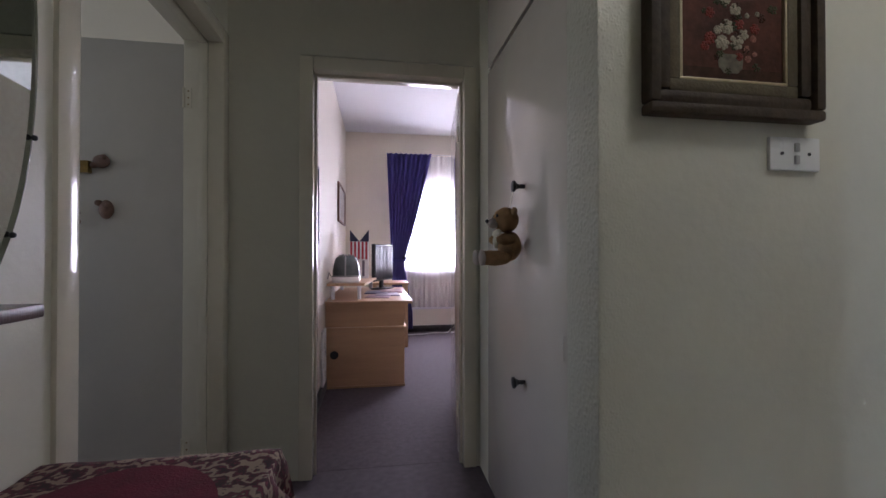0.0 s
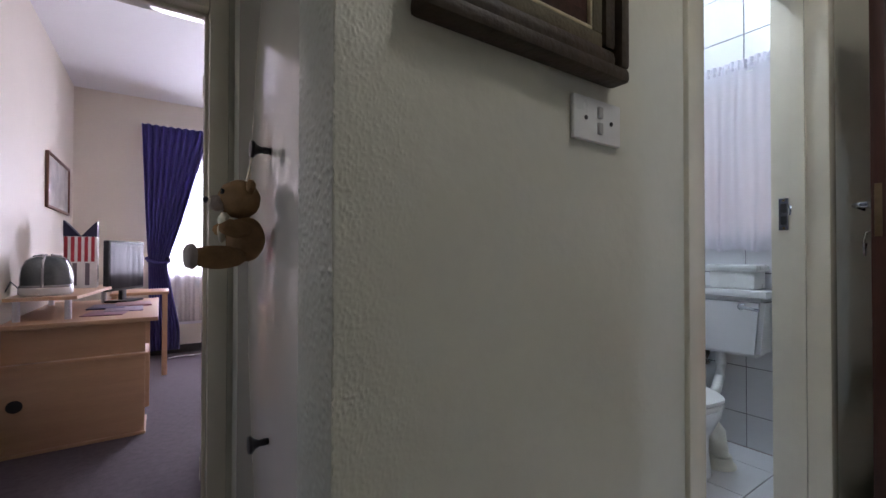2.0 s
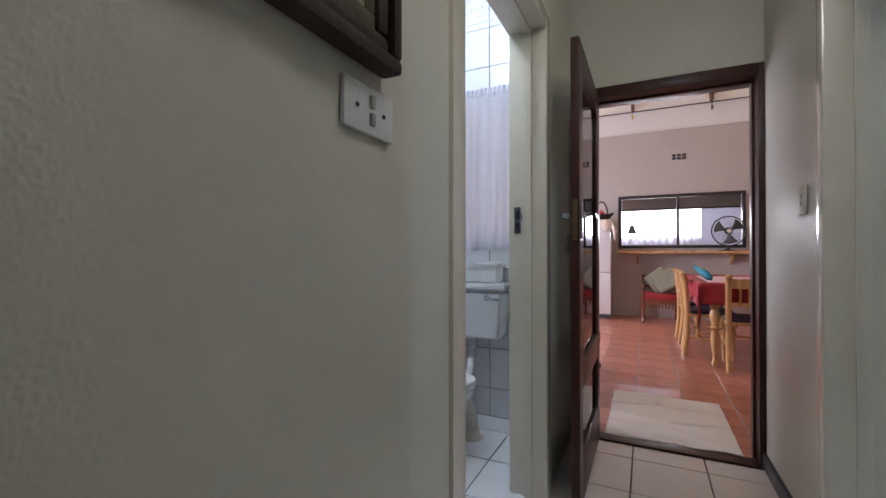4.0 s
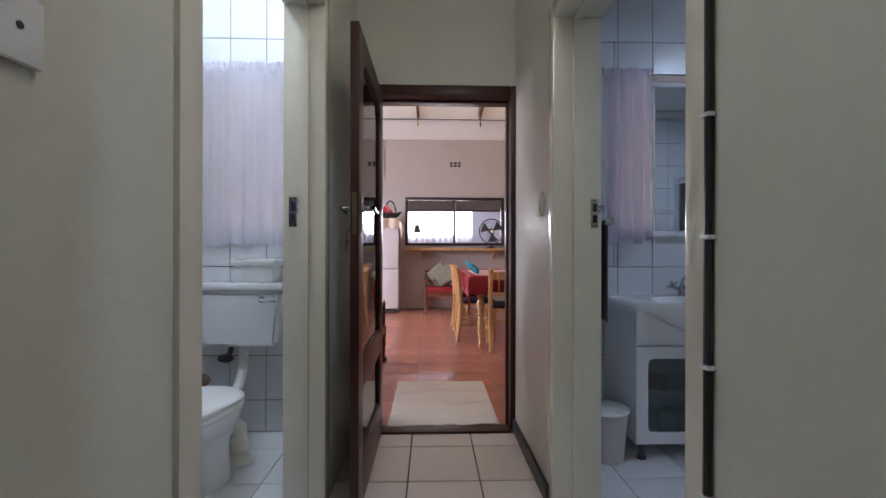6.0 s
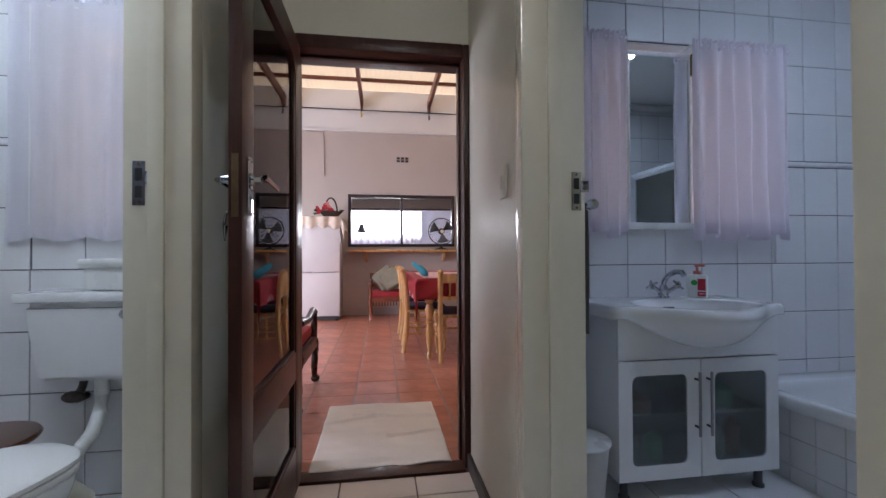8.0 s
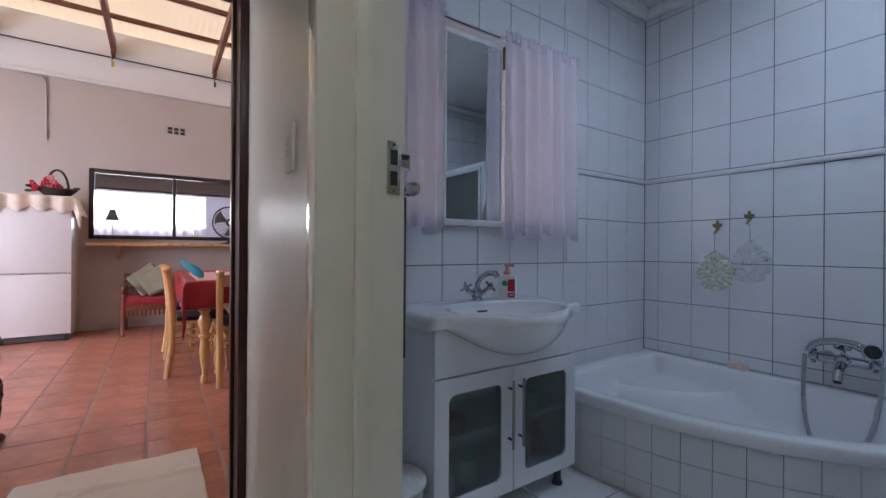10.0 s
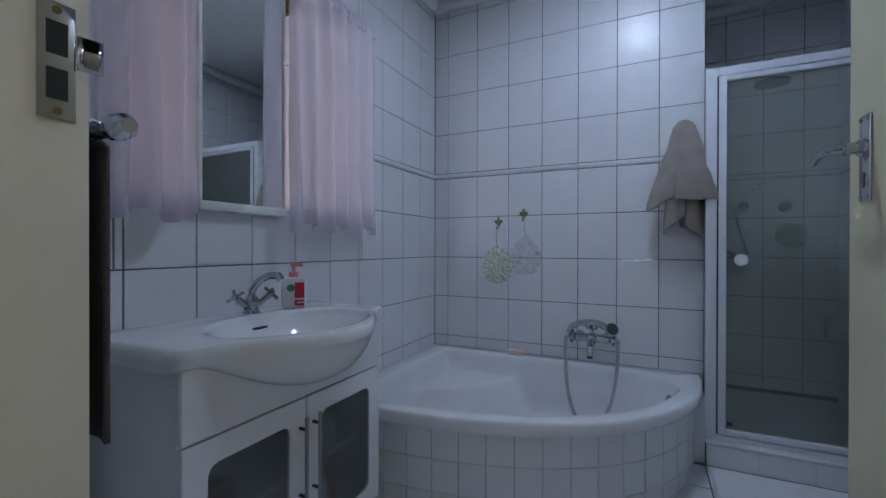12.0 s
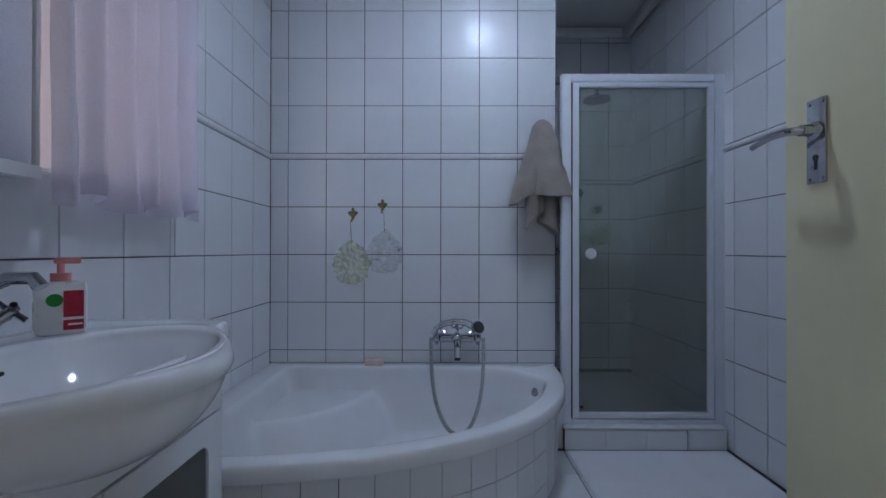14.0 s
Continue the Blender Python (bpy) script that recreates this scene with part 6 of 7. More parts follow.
part("drawer_unit", boxes(((DX1 - 0.32, DY0 + 0.42, 0.03), (DX1 - 0.02, DY0 + 0.46, DZ - 0.026)), bev=0.003), MAPLE, desk)
part("grommet", bm_lathe(bmesh.new(), [(0.030, 0), (0.034, 0.003), (0.024, 0.006)], m=pose(0.262, DY0, 0.270, 90)), BLACK, desk, "black cable hole ring")
solid("leaning_board", boxes(((0.186, 3.70, 0.0), (0.204, 3.90, 0.50)), bev=0.003), WHITE_PLASTIC, "thin white board standing between the wall and the desk", "board")
rs = thing("desk_riser", "maple shelf on silver posts standing on the desk", "desk shelf")
bm = bm_prism(bmesh.new(), [(0.190, 4.02), (0.500, 4.02), (0.630, 5.10), (0.190, 5.10)], 0.822, 0.842)
part("board", bm, MAPLE, rs)
for x, y in ((0.235, 4.07), (0.455, 4.07), (0.54, 5.0), (0.235, 5.0)):
    part("post", bm_cyl(bmesh.new(), (x, y, DZ), (x, y, 0.822), 0.017, seg=16), ALU, rs)
rad = thing("dome_radio", "silver and grey dome-shaped bedside radio", "radio")
SILVER = mat("silver_plastic", (0.50, 0.50, 0.52), 0.25, 0.5, var=0.1, scale=10)
part("base", bm_lathe(bmesh.new(), [(0.115, 0), (0.125, 0.01), (0.125, 0.035), (0.118, 0.05)], (0.335, 4.22, 0.842), 32), WHITE_PLASTIC, rad)
part("dome", bm_lathe(bmesh.new(), [(0.117, 0.05), (0.119, 0.10), (0.112, 0.16), (0.095, 0.205), (0.065, 0.228), (0.02, 0.236)], (0.335, 4.22, 0.842), 32), mat("smoky_dome", (0.13, 0.15, 0.15), 0.12, 0.3, var=0.3, scale=14), rad)
part("rim", bm_lathe(bmesh.new(), [(0.121, 0.048), (0.123, 0.052), (0.121, 0.060), (0.116, 0.062)], (0.335, 4.22, 0.842), 32), SILVER, rad)
for a in (25, 155, 270):
    d = Vector((math.cos(radians(a)), math.sin(radians(a)), 0))
    part("band", bm_tube(bmesh.new(), [Vector((0.335, 4.22, 0.842 + z)) + d * r for r, z in ((0.120, 0.05), (0.121, 0.10), (0.114, 0.16), (0.097, 0.207), (0.066, 0.23), (0.02, 0.239))], 0.007, 8), SILVER, rad)
part("cord", bm_tube(bmesh.new(), [(0.225, 4.26, 0.85), (0.205, 4.2, 0.90), (0.20, 4.12, 0.93), (0.196, 4.05, 0.88)], 0.003, 6), BLACK, rad)
bag = thing("gift_bag", "stars and stripes paper bag standing on the desk shelf", "bag")
NAVY, FLAG_R = mat("navy_paper", (0.02, 0.02, 0.06), 0.6, var=0.2, scale=20), mat("red_paper", (0.42, 0.03, 0.05), 0.6, var=0.15, scale=20)
gx0, gx1, gy0, gy1, gz0 = 0.335, 0.52, 4.72, 4.84, 0.842
part("bag_body", boxes(((gx0, gy0, gz0), (gx1, gy1, gz0 + 0.37)), bev=0.003), WHITE_PLASTIC, bag)
for i in range(5):
    x = gx0 + 0.004 + i * 0.037
    part("stripe", boxes(((x, gy0 - 0.0016, gz0 + 0.19), (x + 0.020, gy0 - 0.0002, gz0 + 0.368))), FLAG_R, bag)
for i in range(2):
    part("stripe", boxes(((gx0 + 0.05 + i * 0.07, gy0 - 0.0016, gz0 + 0.02), (gx0 + 0.075 + i * 0.07, gy0 - 0.0002, gz0 + 0.18))), mat("grey_print", (0.16, 0.14, 0.17), 0.6), bag)
for s in (0, 1):
    x0, x1 = (gx0, gx0 + 0.092) if s == 0 else (gx1, gx1 - 0.092)
    b = bm_prism(bmesh.new(), [(x0, gz0 + 0.37), (x0, gz0 + 0.485), (x1, gz0 + 0.37)], -gy1, -gy0, Matrix.Rotation(radians(90), 4, "X"))
    part("flap", b, NAVY, bag, "navy paper flap")
mon = thing("monitor", "black flat monitor at the end of the desk", "monitor")
m_ = pose(0.665, 5.03, 0, 0, 0, 65)
for nm, a, b, material, bv in (("screen_housing", (-0.24, -0.02, 0.80), (0.24, 0.02, 1.19), BLACK, 0.008), ("screen", (-0.225, -0.0225, 0.82), (0.225, -0.0203, 1.175), mat("glossy_black_screen", (0.010, 0.010, 0.014), 0.06, spec=0.5), 0.0), ("neck", (-0.03, 0.0, 0.72), (0.03, 0.03, 0.82), BLACK, 0.006), ("foot", (-0.12, -0.08, DZ), (0.12, 0.08, 0.722), BLACK, 0.006)):
    b_ = boxes((a, b), bev=bv)
    b_.transform(m_)
    part(nm, b_, material, mon)
rnd = random.Random(3)
for i, (x, y, c) in enumerate(((0.62, 4.25, (0.25, 0.10, 0.16)), (0.70, 4.42, (0.30, 0.24, 0.34)), (0.60, 4.62, (0.10, 0.10, 0.22)), (0.74, 4.72, (0.34, 0.18, 0.20)))):
    b_ = boxes(((-0.105, -0.14, 0), (0.105, 0.14, 0.005 + 0.002 * i)), bev=0.001)
    ob = solid("magazine", b_, mat("magazine_cover", c, 0.3, var=0.6, scale=18), "glossy magazine lying flat on the desk", "magazine", "magazines on the desk")
    ob.matrix_basis = pose(x, y, DZ, 0, 0, rnd.uniform(-15, 15))
low = thing("corner_table", "small maple side table beyond the desk", "side table")
part("tabletop", boxes(((0.55, 5.30, 0.725), (0.97, 5.75, 0.75)), bev=0.004), MAPLE, low)
for x in (0.58, 0.94):
    for y in (5.33, 5.72):
        part("leg", boxes(((x - 0.02, y - 0.02, 0), (x + 0.02, y + 0.02, 0.725)), bev=0.003), MAPLE, low)


def wall_picture(y0, y1, z0, z1, frame_m, art, label):
    root = thing("wall_picture", label, "picture")
    x = 0.181
    for a, b in (((x, y0, z0), (x + 0.022, y1, z0 + 0.022)), ((x, y0, z1 - 0.022), (x + 0.022, y1, z1)), ((x, y0, z0 + 0.022), (x + 0.022, y0 + 0.022, z1 - 0.022)), ((x, y1 - 0.022, z0 + 0.022), (x + 0.022, y1, z1 - 0.022))):
        part("frame", boxes((a, b), bev=0.004), frame_m, root)
    part("print", boxes(((x, y0 + 0.02, z0 + 0.02), (x + 0.010, y1 - 0.02, z1 - 0.02))), art, root)
    return root


BROWN_FRAME = mat("brown_picture_frame", (0.16, 0.07, 0.04), 0.4, var=0.2, scale=20)
wall_picture(5.05, 5.95, 1.44, 1.87, BROWN_FRAME, mat("faded_landscape_print", (0.50, 0.48, 0.44), 0.5, var=0.5, scale=7), "faded landscape print in a brown wooden frame")
wall_picture(3.19, 3.47, 1.16, 1.70, mat("navy_frame", (0.03, 0.03, 0.06), 0.5, spec=0.2), mat("dark_blue_poster", (0.022, 0.022, 0.075), 0.8, var=0.6, scale=8, spec=0.1), "dark blue poster in a thin dark frame")
# bedroom window, curtains
wb = thing("window_3", "large bedroom window with pale steel bars", "window", kind="structure")
fr = part("window_frame", boxes(((0.98, 6.30, 0.86), (1.01, 6.34, 2.04)), ((2.57, 6.30, 0.86), (2.60, 6.34, 2.04)), ((1.01, 6.30, 0.86), (2.57, 6.34, 0.89)), ((1.01, 6.30, 2.01), (2.57, 6.34, 2.04)), bev=0.003), WHITE_PLASTIC, wb)
for x in (1.52, 2.06):
    part("mullion", boxes(((x - 0.015, 6.305, 0.89), (x + 0.015, 6.335, 2.01)), bev=0.003), WHITE_PLASTIC, fr)
for a, b in ((1.01, 1.505), (1.535, 2.045), (2.075, 2.57)):
    pn = part("pane", boxes(((a, 6.318, 0.89), (b, 6.322, 2.01))), CLEAR, wb)
    pn.visible_shadow = False
part("window_sill", boxes(((0.96, 6.21, 0.835), (2.62, 6.30, 0.858)), bev=0.004), WHITE_PLASTIC, wb)
solid("backdrop", boxes(((-3.0, 9.0, -0.12), (8.0, 9.05, 6.0))), glow("hazy_bright_outdoors", (0.96, 0.97, 1.0), 2.6), "hazy overexposed daylight outside the bedroom", "backdrop", kind="structure")
net2 = thing("sheer_curtain", "gathered white sheer curtain across the bedroom window", "curtain")
bm = bmesh.new()
bm_sheet(bm, lambda u, v: Vector((0.80 + 2.1 * u + 0.005 * math.sin(u * 300), 6.185 + 0.018 * math.sin(u * 2 * math.pi * 26 + 1.5 * noise.noise(Vector((u * 9, 0, 0)))) * (1 - 0.5 * v), 0.325 + 2.11 * v)), 420, 10)
part("cloth", bm, sheer("bedroom_sheer_net", (0.86, 0.85, 0.87), 0.45), net2, "", 3)
part("lace_hem", boxes(((0.80, 6.150, 0.322), (2.90, 6.153, 0.350))), SHEER, net2)
part("rail", bm_cyl(bmesh.new(), (0.72, 6.15, 2.445), (2.95, 6.15, 2.445), 0.008, seg=10), WHITE_PLASTIC, net2)
cu = thing("tied_curtain", "violet-blue curtain tied back beside the bedroom window", "curtain")
bm = bmesh.new()


def tied(u, v):
    """v from the floor up: a narrow waist where the tie holds it."""
    z = 0.07 + 2.37 * v
    if z > 1.0:
        k = ((z - 1.0) / 1.44)
        k = k ** 0.85
        left, right = 0.800 + (0.735 - 0.800) * k, 0.955 + (1.335 - 0.955) * k
    else:
        k = (1.0 - z) / 0.93
        left, right = 0.800 + 0.02 * k, 0.955 + 0.125 * min(1, k * 1.3)
    w = right - left
    ph = u * 2 * math.pi * 9
    return Vector((left + w * u, 6.105 + 0.028 * math.sin(ph + 0.6 * math.sin(v * 5)) * (0.45 + 0.55 * min(1, w / 0.4)) + 0.01 * math.sin(u * 5), z))


bm_sheet(bm, tied, 150, 48)
thick(part("cloth", bm, BLUE_CLOTH, cu, "", 3), 0.004)
bm = bm_tube(bmesh.new(), [(0.785, 6.15, 1.04), (0.80, 6.08, 1.02), (0.88, 6.058, 0.99), (0.955, 6.075, 1.0), (0.97, 6.14, 1.03)], 0.020, 10)
part("tie_back", bm, BLUE_CLOTH, cu)
part("tie_knot", bm_ball(bmesh.new(), (0.965, 6.09, 1.02), 0.030, 0.025, 0.035, seg=12), mat("dark_navy_cord", (0.02, 0.018, 0.06), 0.8), cu)
bm = bm_tube(bmesh.new(), [(0.98 + 0.045 * i, 5.98 + 0.02 * math.sin(i * 0.9) + 0.010 * i, 0.008) for i in range(14)] + [(1.62, 6.20, 0.03), (1.70, 6.24, 0.09)], 0.006, 8)
solid("floor_cable", bm, WHITE_PLASTIC, "white cable lying on the carpet by the skirting", "cable")

# ---- dining room ----
bm = bmesh.new()


def mat_top(u, v):
    x, y = 3.69 + 0.855 * u, 0.385 + 0.690 * v
    n_ = noise.noise(Vector((x * 7, y * 3.5, 2))) + 0.6 * noise.noise(Vector((x * 16, y * 5, 5)))
    ridge = max(0, 1 - abs((u - 0.70 - 0.12 * v) * 22)) * (0.6 if v < 0.75 else 0) + max(0, 1 - abs((u - 0.45 + 0.10 * v) * 26)) * (0.5 if v < 0.45 else 0) + max(0, 1 - abs((u - 0.86 + 0.2 * v) * 26)) * (0.5 if v > 0.55 else 0)
    return Vector((x + 0.010 * noise.noise(Vector((v * 5, 1, 0))) + 0.02 * v * (u - 0.5), y + 0.008 * noise.noise(Vector((u * 5, 3, 0))), 0.009 + 0.007 * max(-0.5, n_) + 0.022 * ridge))


bm_sheet(bm, mat_top, 90, 70)
thick(solid("door_mat", bm, WHITE_CLOTH, "creased cream towelling mat on the terracotta floor", "mat", angle=3), 0.006, -1.0)

fg = thing("fridge", "white fridge freezer with a grey base", "fridge")
FX, FY0, FY1 = 8.335, 1.372, 1.990
FRIDGE = mat("white_enamel", (0.76, 0.75, 0.77), 0.25, var=0.03, scale=3, coat=0.2)
part("body", boxes(((FX + 0.05, FY0 + 0.004, 0.05), (8.885, FY1 - 0.004, 1.62)), bev=0.008), FRIDGE, fg)
part("upper_door", boxes(((FX, FY0, 0.765), (FX + 0.048, FY1, 1.62)), bev=0.014), FRIDGE, fg)
part("lower_door", boxes(((FX, FY0, 0.075), (FX + 0.048, FY1, 0.755)), bev=0.014), FRIDGE, fg)
part("handle", boxes(((FX - 0.010, FY1 - 0.20, 0.752), (FX + 0.01, FY1 - 0.04, 0.772)), bev=0.004), mat("grey_handle", (0.42, 0.42, 0.44), 0.4), fg)
part("kick_plate", boxes(((FX + 0.03, FY0 + 0.01, 0.012), (FX + 0.06, FY1 - 0.01, 0.07))), mat("dark_grey_kick", (0.08, 0.08, 0.08), 0.5), fg)
for y in (FY0 + 0.05, FY1 - 0.05):
    part("foot", bm_cyl(bmesh.new(), (FX + 0.05, y, 0), (FX + 0.05, y, 0.05), 0.025, seg=14), BLACK, fg)
bm = bmesh.new()


def fridge_cloth(u, v):
    y = FY0 - 0.16 + (FY1 - FY0 + 0.32) * u
    over_y = max(0, FY0 - 0.004 - y, y - FY1 - 0.004)
    point = 0.10 * abs(math.sin(u * math.pi * 2.0)) ** 1.5
    s = v * 0.72
    if s < 0.47:
        x, z = 8.86 - s * 1.11, 1.633
    else:
        x, z = FX - 0.016 - 0.014 * math.sin(u * 32), 1.633 - (s - 0.47) * (0.62 + 0.9 * point + 0.10 * math.sin(u * 32))
    z -= 1.35 * over_y
    y = min(max(y, FY0 - 0.012 - 0.45 * over_y), FY1 + 0.012 + 0.45 * over_y)
    return Vector((x, y, z))


bm_sheet(bm, fridge_cloth, 80, 36)
thick(solid("fridge_cloth", bm, mat("embroidered_cream_cloth", (0.76, 0.67, 0.57), 0.9, var=0.28, scale=11, bump=0.4, bscale=200), "embroidered cream cloth hanging over the fridge top", "cloth", angle=2), 0.004)
bk = thing("flower_basket", "dark wicker basket with red flowers on the fridge", "basket")
WICKER = mat("dark_wicker", (0.035, 0.022, 0.018), 0.7, var=0.5, scale=40, bump=1.0, bscale=150)
bm = bm_lathe(bmesh.new(), [(0.09, 0), (0.12, 0.02), (0.17, 0.07), (0.19, 0.09), (0.165, 0.085), (0.10, 0.03)], (0, 0, 0), 28)
bm.transform(pose(8.55, 1.53, 1.637) @ Matrix.Diagonal((0.7, 1.0, 1.0, 1)))
part("bowl", bm, WICKER, bk)
part("handle", bm_tube(bmesh.new(), [(8.55, 1.53 + 0.10 * math.cos(a), 1.70 + 0.25 * math.sin(a)) for a in [math.pi * i / 14 for i in range(15)]], 0.013, 8), WICKER, bk)
FLOWER = mat("red_silk_petals", (0.50, 0.02, 0.04), 0.7, var=0.3, scale=40)
rnd = random.Random(12)
for i in range(18):
    c = Vector((8.55 + rnd.uniform(-0.09, 0.05), 1.53 + rnd.uniform(-0.06, 0.22) * (1 if i % 3 else 0.4), 1.74 + rnd.uniform(-0.02, 0.11)))
    b_ = bmesh.new()
    for k in range(5):
        a = k * 1.257 + rnd.random()
        bm_ball(b_, c + Vector((0.012 * math.sin(a), 0.020 * math.cos(a), 0.020 * math.sin(a))), 0.013, 0.018, 0.016, seg=8)
    part("flower", b_, FLOWER if i % 4 else mat("pink_silk_petals", (0.62, 0.22, 0.22), 0.7), bk)
for i in range(16):
    a = rnd.uniform(0, 6.28)
    b_ = bm_ball(bmesh.new(), (8.55 + rnd.uniform(-0.1, 0.08), 1.53 + rnd.uniform(-0.18, 0.26), 1.71 + rnd.uniform(-0.02, 0.06)), 0.035, 0.010, 0.016, seg=8, m=Matrix.Rotation(a, 4, "Z"))
    part("leaf", b_, mat("dark_green_leaf", (0.03, 0.06, 0.02), 0.6, var=0.4, scale=20), bk)
fz = thing("chest_freezer", "white chest freezer beside the fridge", "freezer")
part("body", boxes(((8.28, 2.06, 0.04), (8.88, 3.15, 0.80)), bev=0.012), FRIDGE, fz)
part("lid", boxes(((8.27, 2.05, 0.805), (8.885, 3.16, 0.862)), bev=0.012), FRIDGE, fz)
part("plinth", boxes(((8.31, 2.08, 0), (8.86, 3.13, 0.04))), BLACK, fz)
part("trim_strip", boxes(((8.268, 2.045, 0.796), (8.29, 2.06, 0.862))), BLACK, fz)
bm = bmesh.new()
bm_sheet(bm, lambda u, v: Vector((8.86 - min(v, 0.82) * 0.735, 2.07 + 1.07 * u, 0.872 - (max(0, v - 0.82) * (0.62 + 0.5 * abs(math.sin(u * 9))) if v > 0.82 else 0) + 0.002 * math.sin(u * 30))), 60, 30)
thick(solid("freezer_cloth", bm, mat("green_patterned_cloth", (0.12, 0.20, 0.09), 0.85, var=0.7, scale=6, bump=0.4, bscale=200), "green patterned cloth over the chest freezer", "cloth", angle=2), 0.004)

# end wall: window to the kitchen, shelf, small window, vent
kw = thing("window_4", "dark framed hatch window with a raised blind", "window", kind="structure")
FRAME_D = mat("dark_bronze_frame", (0.035, 0.025, 0.028), 0.4, var=0.2, scale=10)
for a, b in (((XD - 0.02, -0.55, 1.165), (XD + 0.06, -0.50, 2.06)), ((XD - 0.02, 1.235, 1.165), (XD + 0.06, 1.285, 2.06)), ((XD - 0.02, -0.50, 1.165), (XD + 0.06, 1.235, 1.215)), ((XD - 0.02, -0.50, 2.01), (XD + 0.06, 1.235, 2.06)), ((XD, 0.355, 1.215), (XD + 0.05, 0.395, 2.01))):
    part("window_frame", boxes((a, b), bev=0.004), FRAME_D, kw)
for y0, y1 in ((-0.50, 0.355), (0.395, 1.235)):
    pn = part("pane", boxes(((XD + 0.022, y0, 1.215), (XD + 0.026, y1, 2.01))), CLEAR, kw)
    bl = part("blind", boxes(((XD + 0.045, y0 + 0.005, 1.83), (XD + 0.055, y1 - 0.005, 2.008))), mat("grey_blind", (0.46, 0.44, 0.43), 0.8, var=0.3, scale=12, stretch=(1, 1, 14)), kw)
    part("blind_rail", boxes(((XD + 0.040, y0 + 0.005, 1.805), (XD + 0.062, y1 - 0.005, 1.832)), bev=0.003), FRAME_D, bl)
sh = thing("wall_shelf", "long varnished wooden shelf under the hatch window", "shelf")
part("board", boxes(((XD - 0.26, -0.60, 1.075), (XD, 1.285, 1.115)), bev=0.006), PINE, sh)
for y in (-0.35, 0.98):
    part("bracket", bm_prism(bmesh.new(), [(XD - 0.004, 0.90), (XD - 0.004, 1.075), (XD - 0.20, 1.075), (XD - 0.20, 1.05)], y - 0.018, y + 0.018, Matrix(((1, 0, 0, 0), (0, 0, 1, 0), (0, 1, 0, 0), (0, 0, 0, 1)))), PINE, sh)
fan = thing("desk_fan", "black desk fan with a wire guard on the shelf", "fan")
fc = Vector((8.74, -0.30, 1.425))
part("base", bm_lathe(bmesh.new(), [(0.10, 0), (0.105, 0.012), (0.04, 0.03), (0.02, 0.05), (0.018, 0.10)], (8.78, -0.30, 1.115)), BLACK, fan)
part("motor", bm_cyl(bmesh.new(), fc + Vector((0.02, 0, 0)), fc + Vector((0.11, 0, 0)), 0.055, 0.040), BLACK, fan)
part("guard_ring", bm_tube(bmesh.new(), [fc + Vector((0, 0.225 * math.cos(a), 0.225 * math.sin(a))) for a in [2 * math.pi * i / 48 for i in range(49)]], 0.010, 8), BLACK, fan)
for i in range(24):
    a = 2 * math.pi * i / 24
    part("guard_wire", bm_tube(bmesh.new(), [fc + Vector((-0.045, 0.03 * math.cos(a), 0.03 * math.sin(a))), fc + Vector((-0.04, 0.14 * math.cos(a), 0.14 * math.sin(a))), fc + Vector((0, 0.225 * math.cos(a), 0.225 * math.sin(a)))], 0.0022, 6), BLACK, fan)
for i in range(3):
    a0 = 2 * math.pi * i / 3 + 0.4
    b_ = bmesh.new()
    bm_sheet(b_, lambda u, v, a0=a0: fc + Vector((-0.012 + 0.03 * (v - 0.5), (0.035 + 0.165 * u) * math.cos(a0 + (v - 0.5) * 1.1 * (0.5 + 0.5 * u)), (0.035 + 0.165 * u) * math.sin(a0 + (v - 0.5) * 1.1 * (0.5 + 0.5 * u)))), 8, 8)
    thick(part("blade", b_, mat("grey_fan_blade", (0.10, 0.10, 0.10), 0.3), fan), 0.003)
part("hub_badge", bm_cyl(bmesh.new(), fc + Vector((-0.055, 0, 0)), fc + Vector((-0.045, 0, 0)), 0.030, seg=20), mat("cream_badge", (0.75, 0.68, 0.50), 0.4), fan)
w2 = thing("window_5", "small white window with a deep sill", "window", kind="structure")
for a, b in (((XD - 0.03, 2.285, 1.615), (XD, 2.335, 2.06)), ((XD - 0.03, 2.95, 1.615), (XD, 3.0, 2.06)), ((XD - 0.03, 2.335, 1.615), (XD, 2.95, 1.665)), ((XD - 0.03, 2.335, 2.01), (XD, 2.95, 2.06)), ((XD - 0.025, 2.625, 1.665), (XD, 2.655, 2.01))):
    part("window_frame", boxes((a, b), bev=0.005), WHITE_PLASTIC, w2)
for y0, y1 in ((2.335, 2.625), (2.655, 2.95)):
    part("pane", boxes(((XD - 0.010, y0, 1.665), (XD - 0.004, y1, 2.01))), mat("frosted_grey_glass", (0.28, 0.29, 0.33), 0.12, var=0.25, scale=5), w2)
part("window_sill", boxes(((XD - 0.10, 2.24, 1.44), (XD, 3.05, 1.505)), bev=0.006), WHITE_PLASTIC, w2)
av = thing("air_vent", "small dark three-part air brick above the hatch", "vent")
part("frame", boxes(((XD - 0.008, 0.245, 2.622), (XD, 0.475, 2.725)), bev=0.002), DIN_WALL, av)
for i in range(3):
    for z in (2.63, 2.68):
        part("slot", boxes(((XD - 0.0105, 0.258 + i * 0.074, z), (XD - 0.0075, 0.310 + i * 0.074, z + 0.038))), BLACK, av)
cnd = thing("conduit", "thin painted conduit running down the end wall", "conduit")
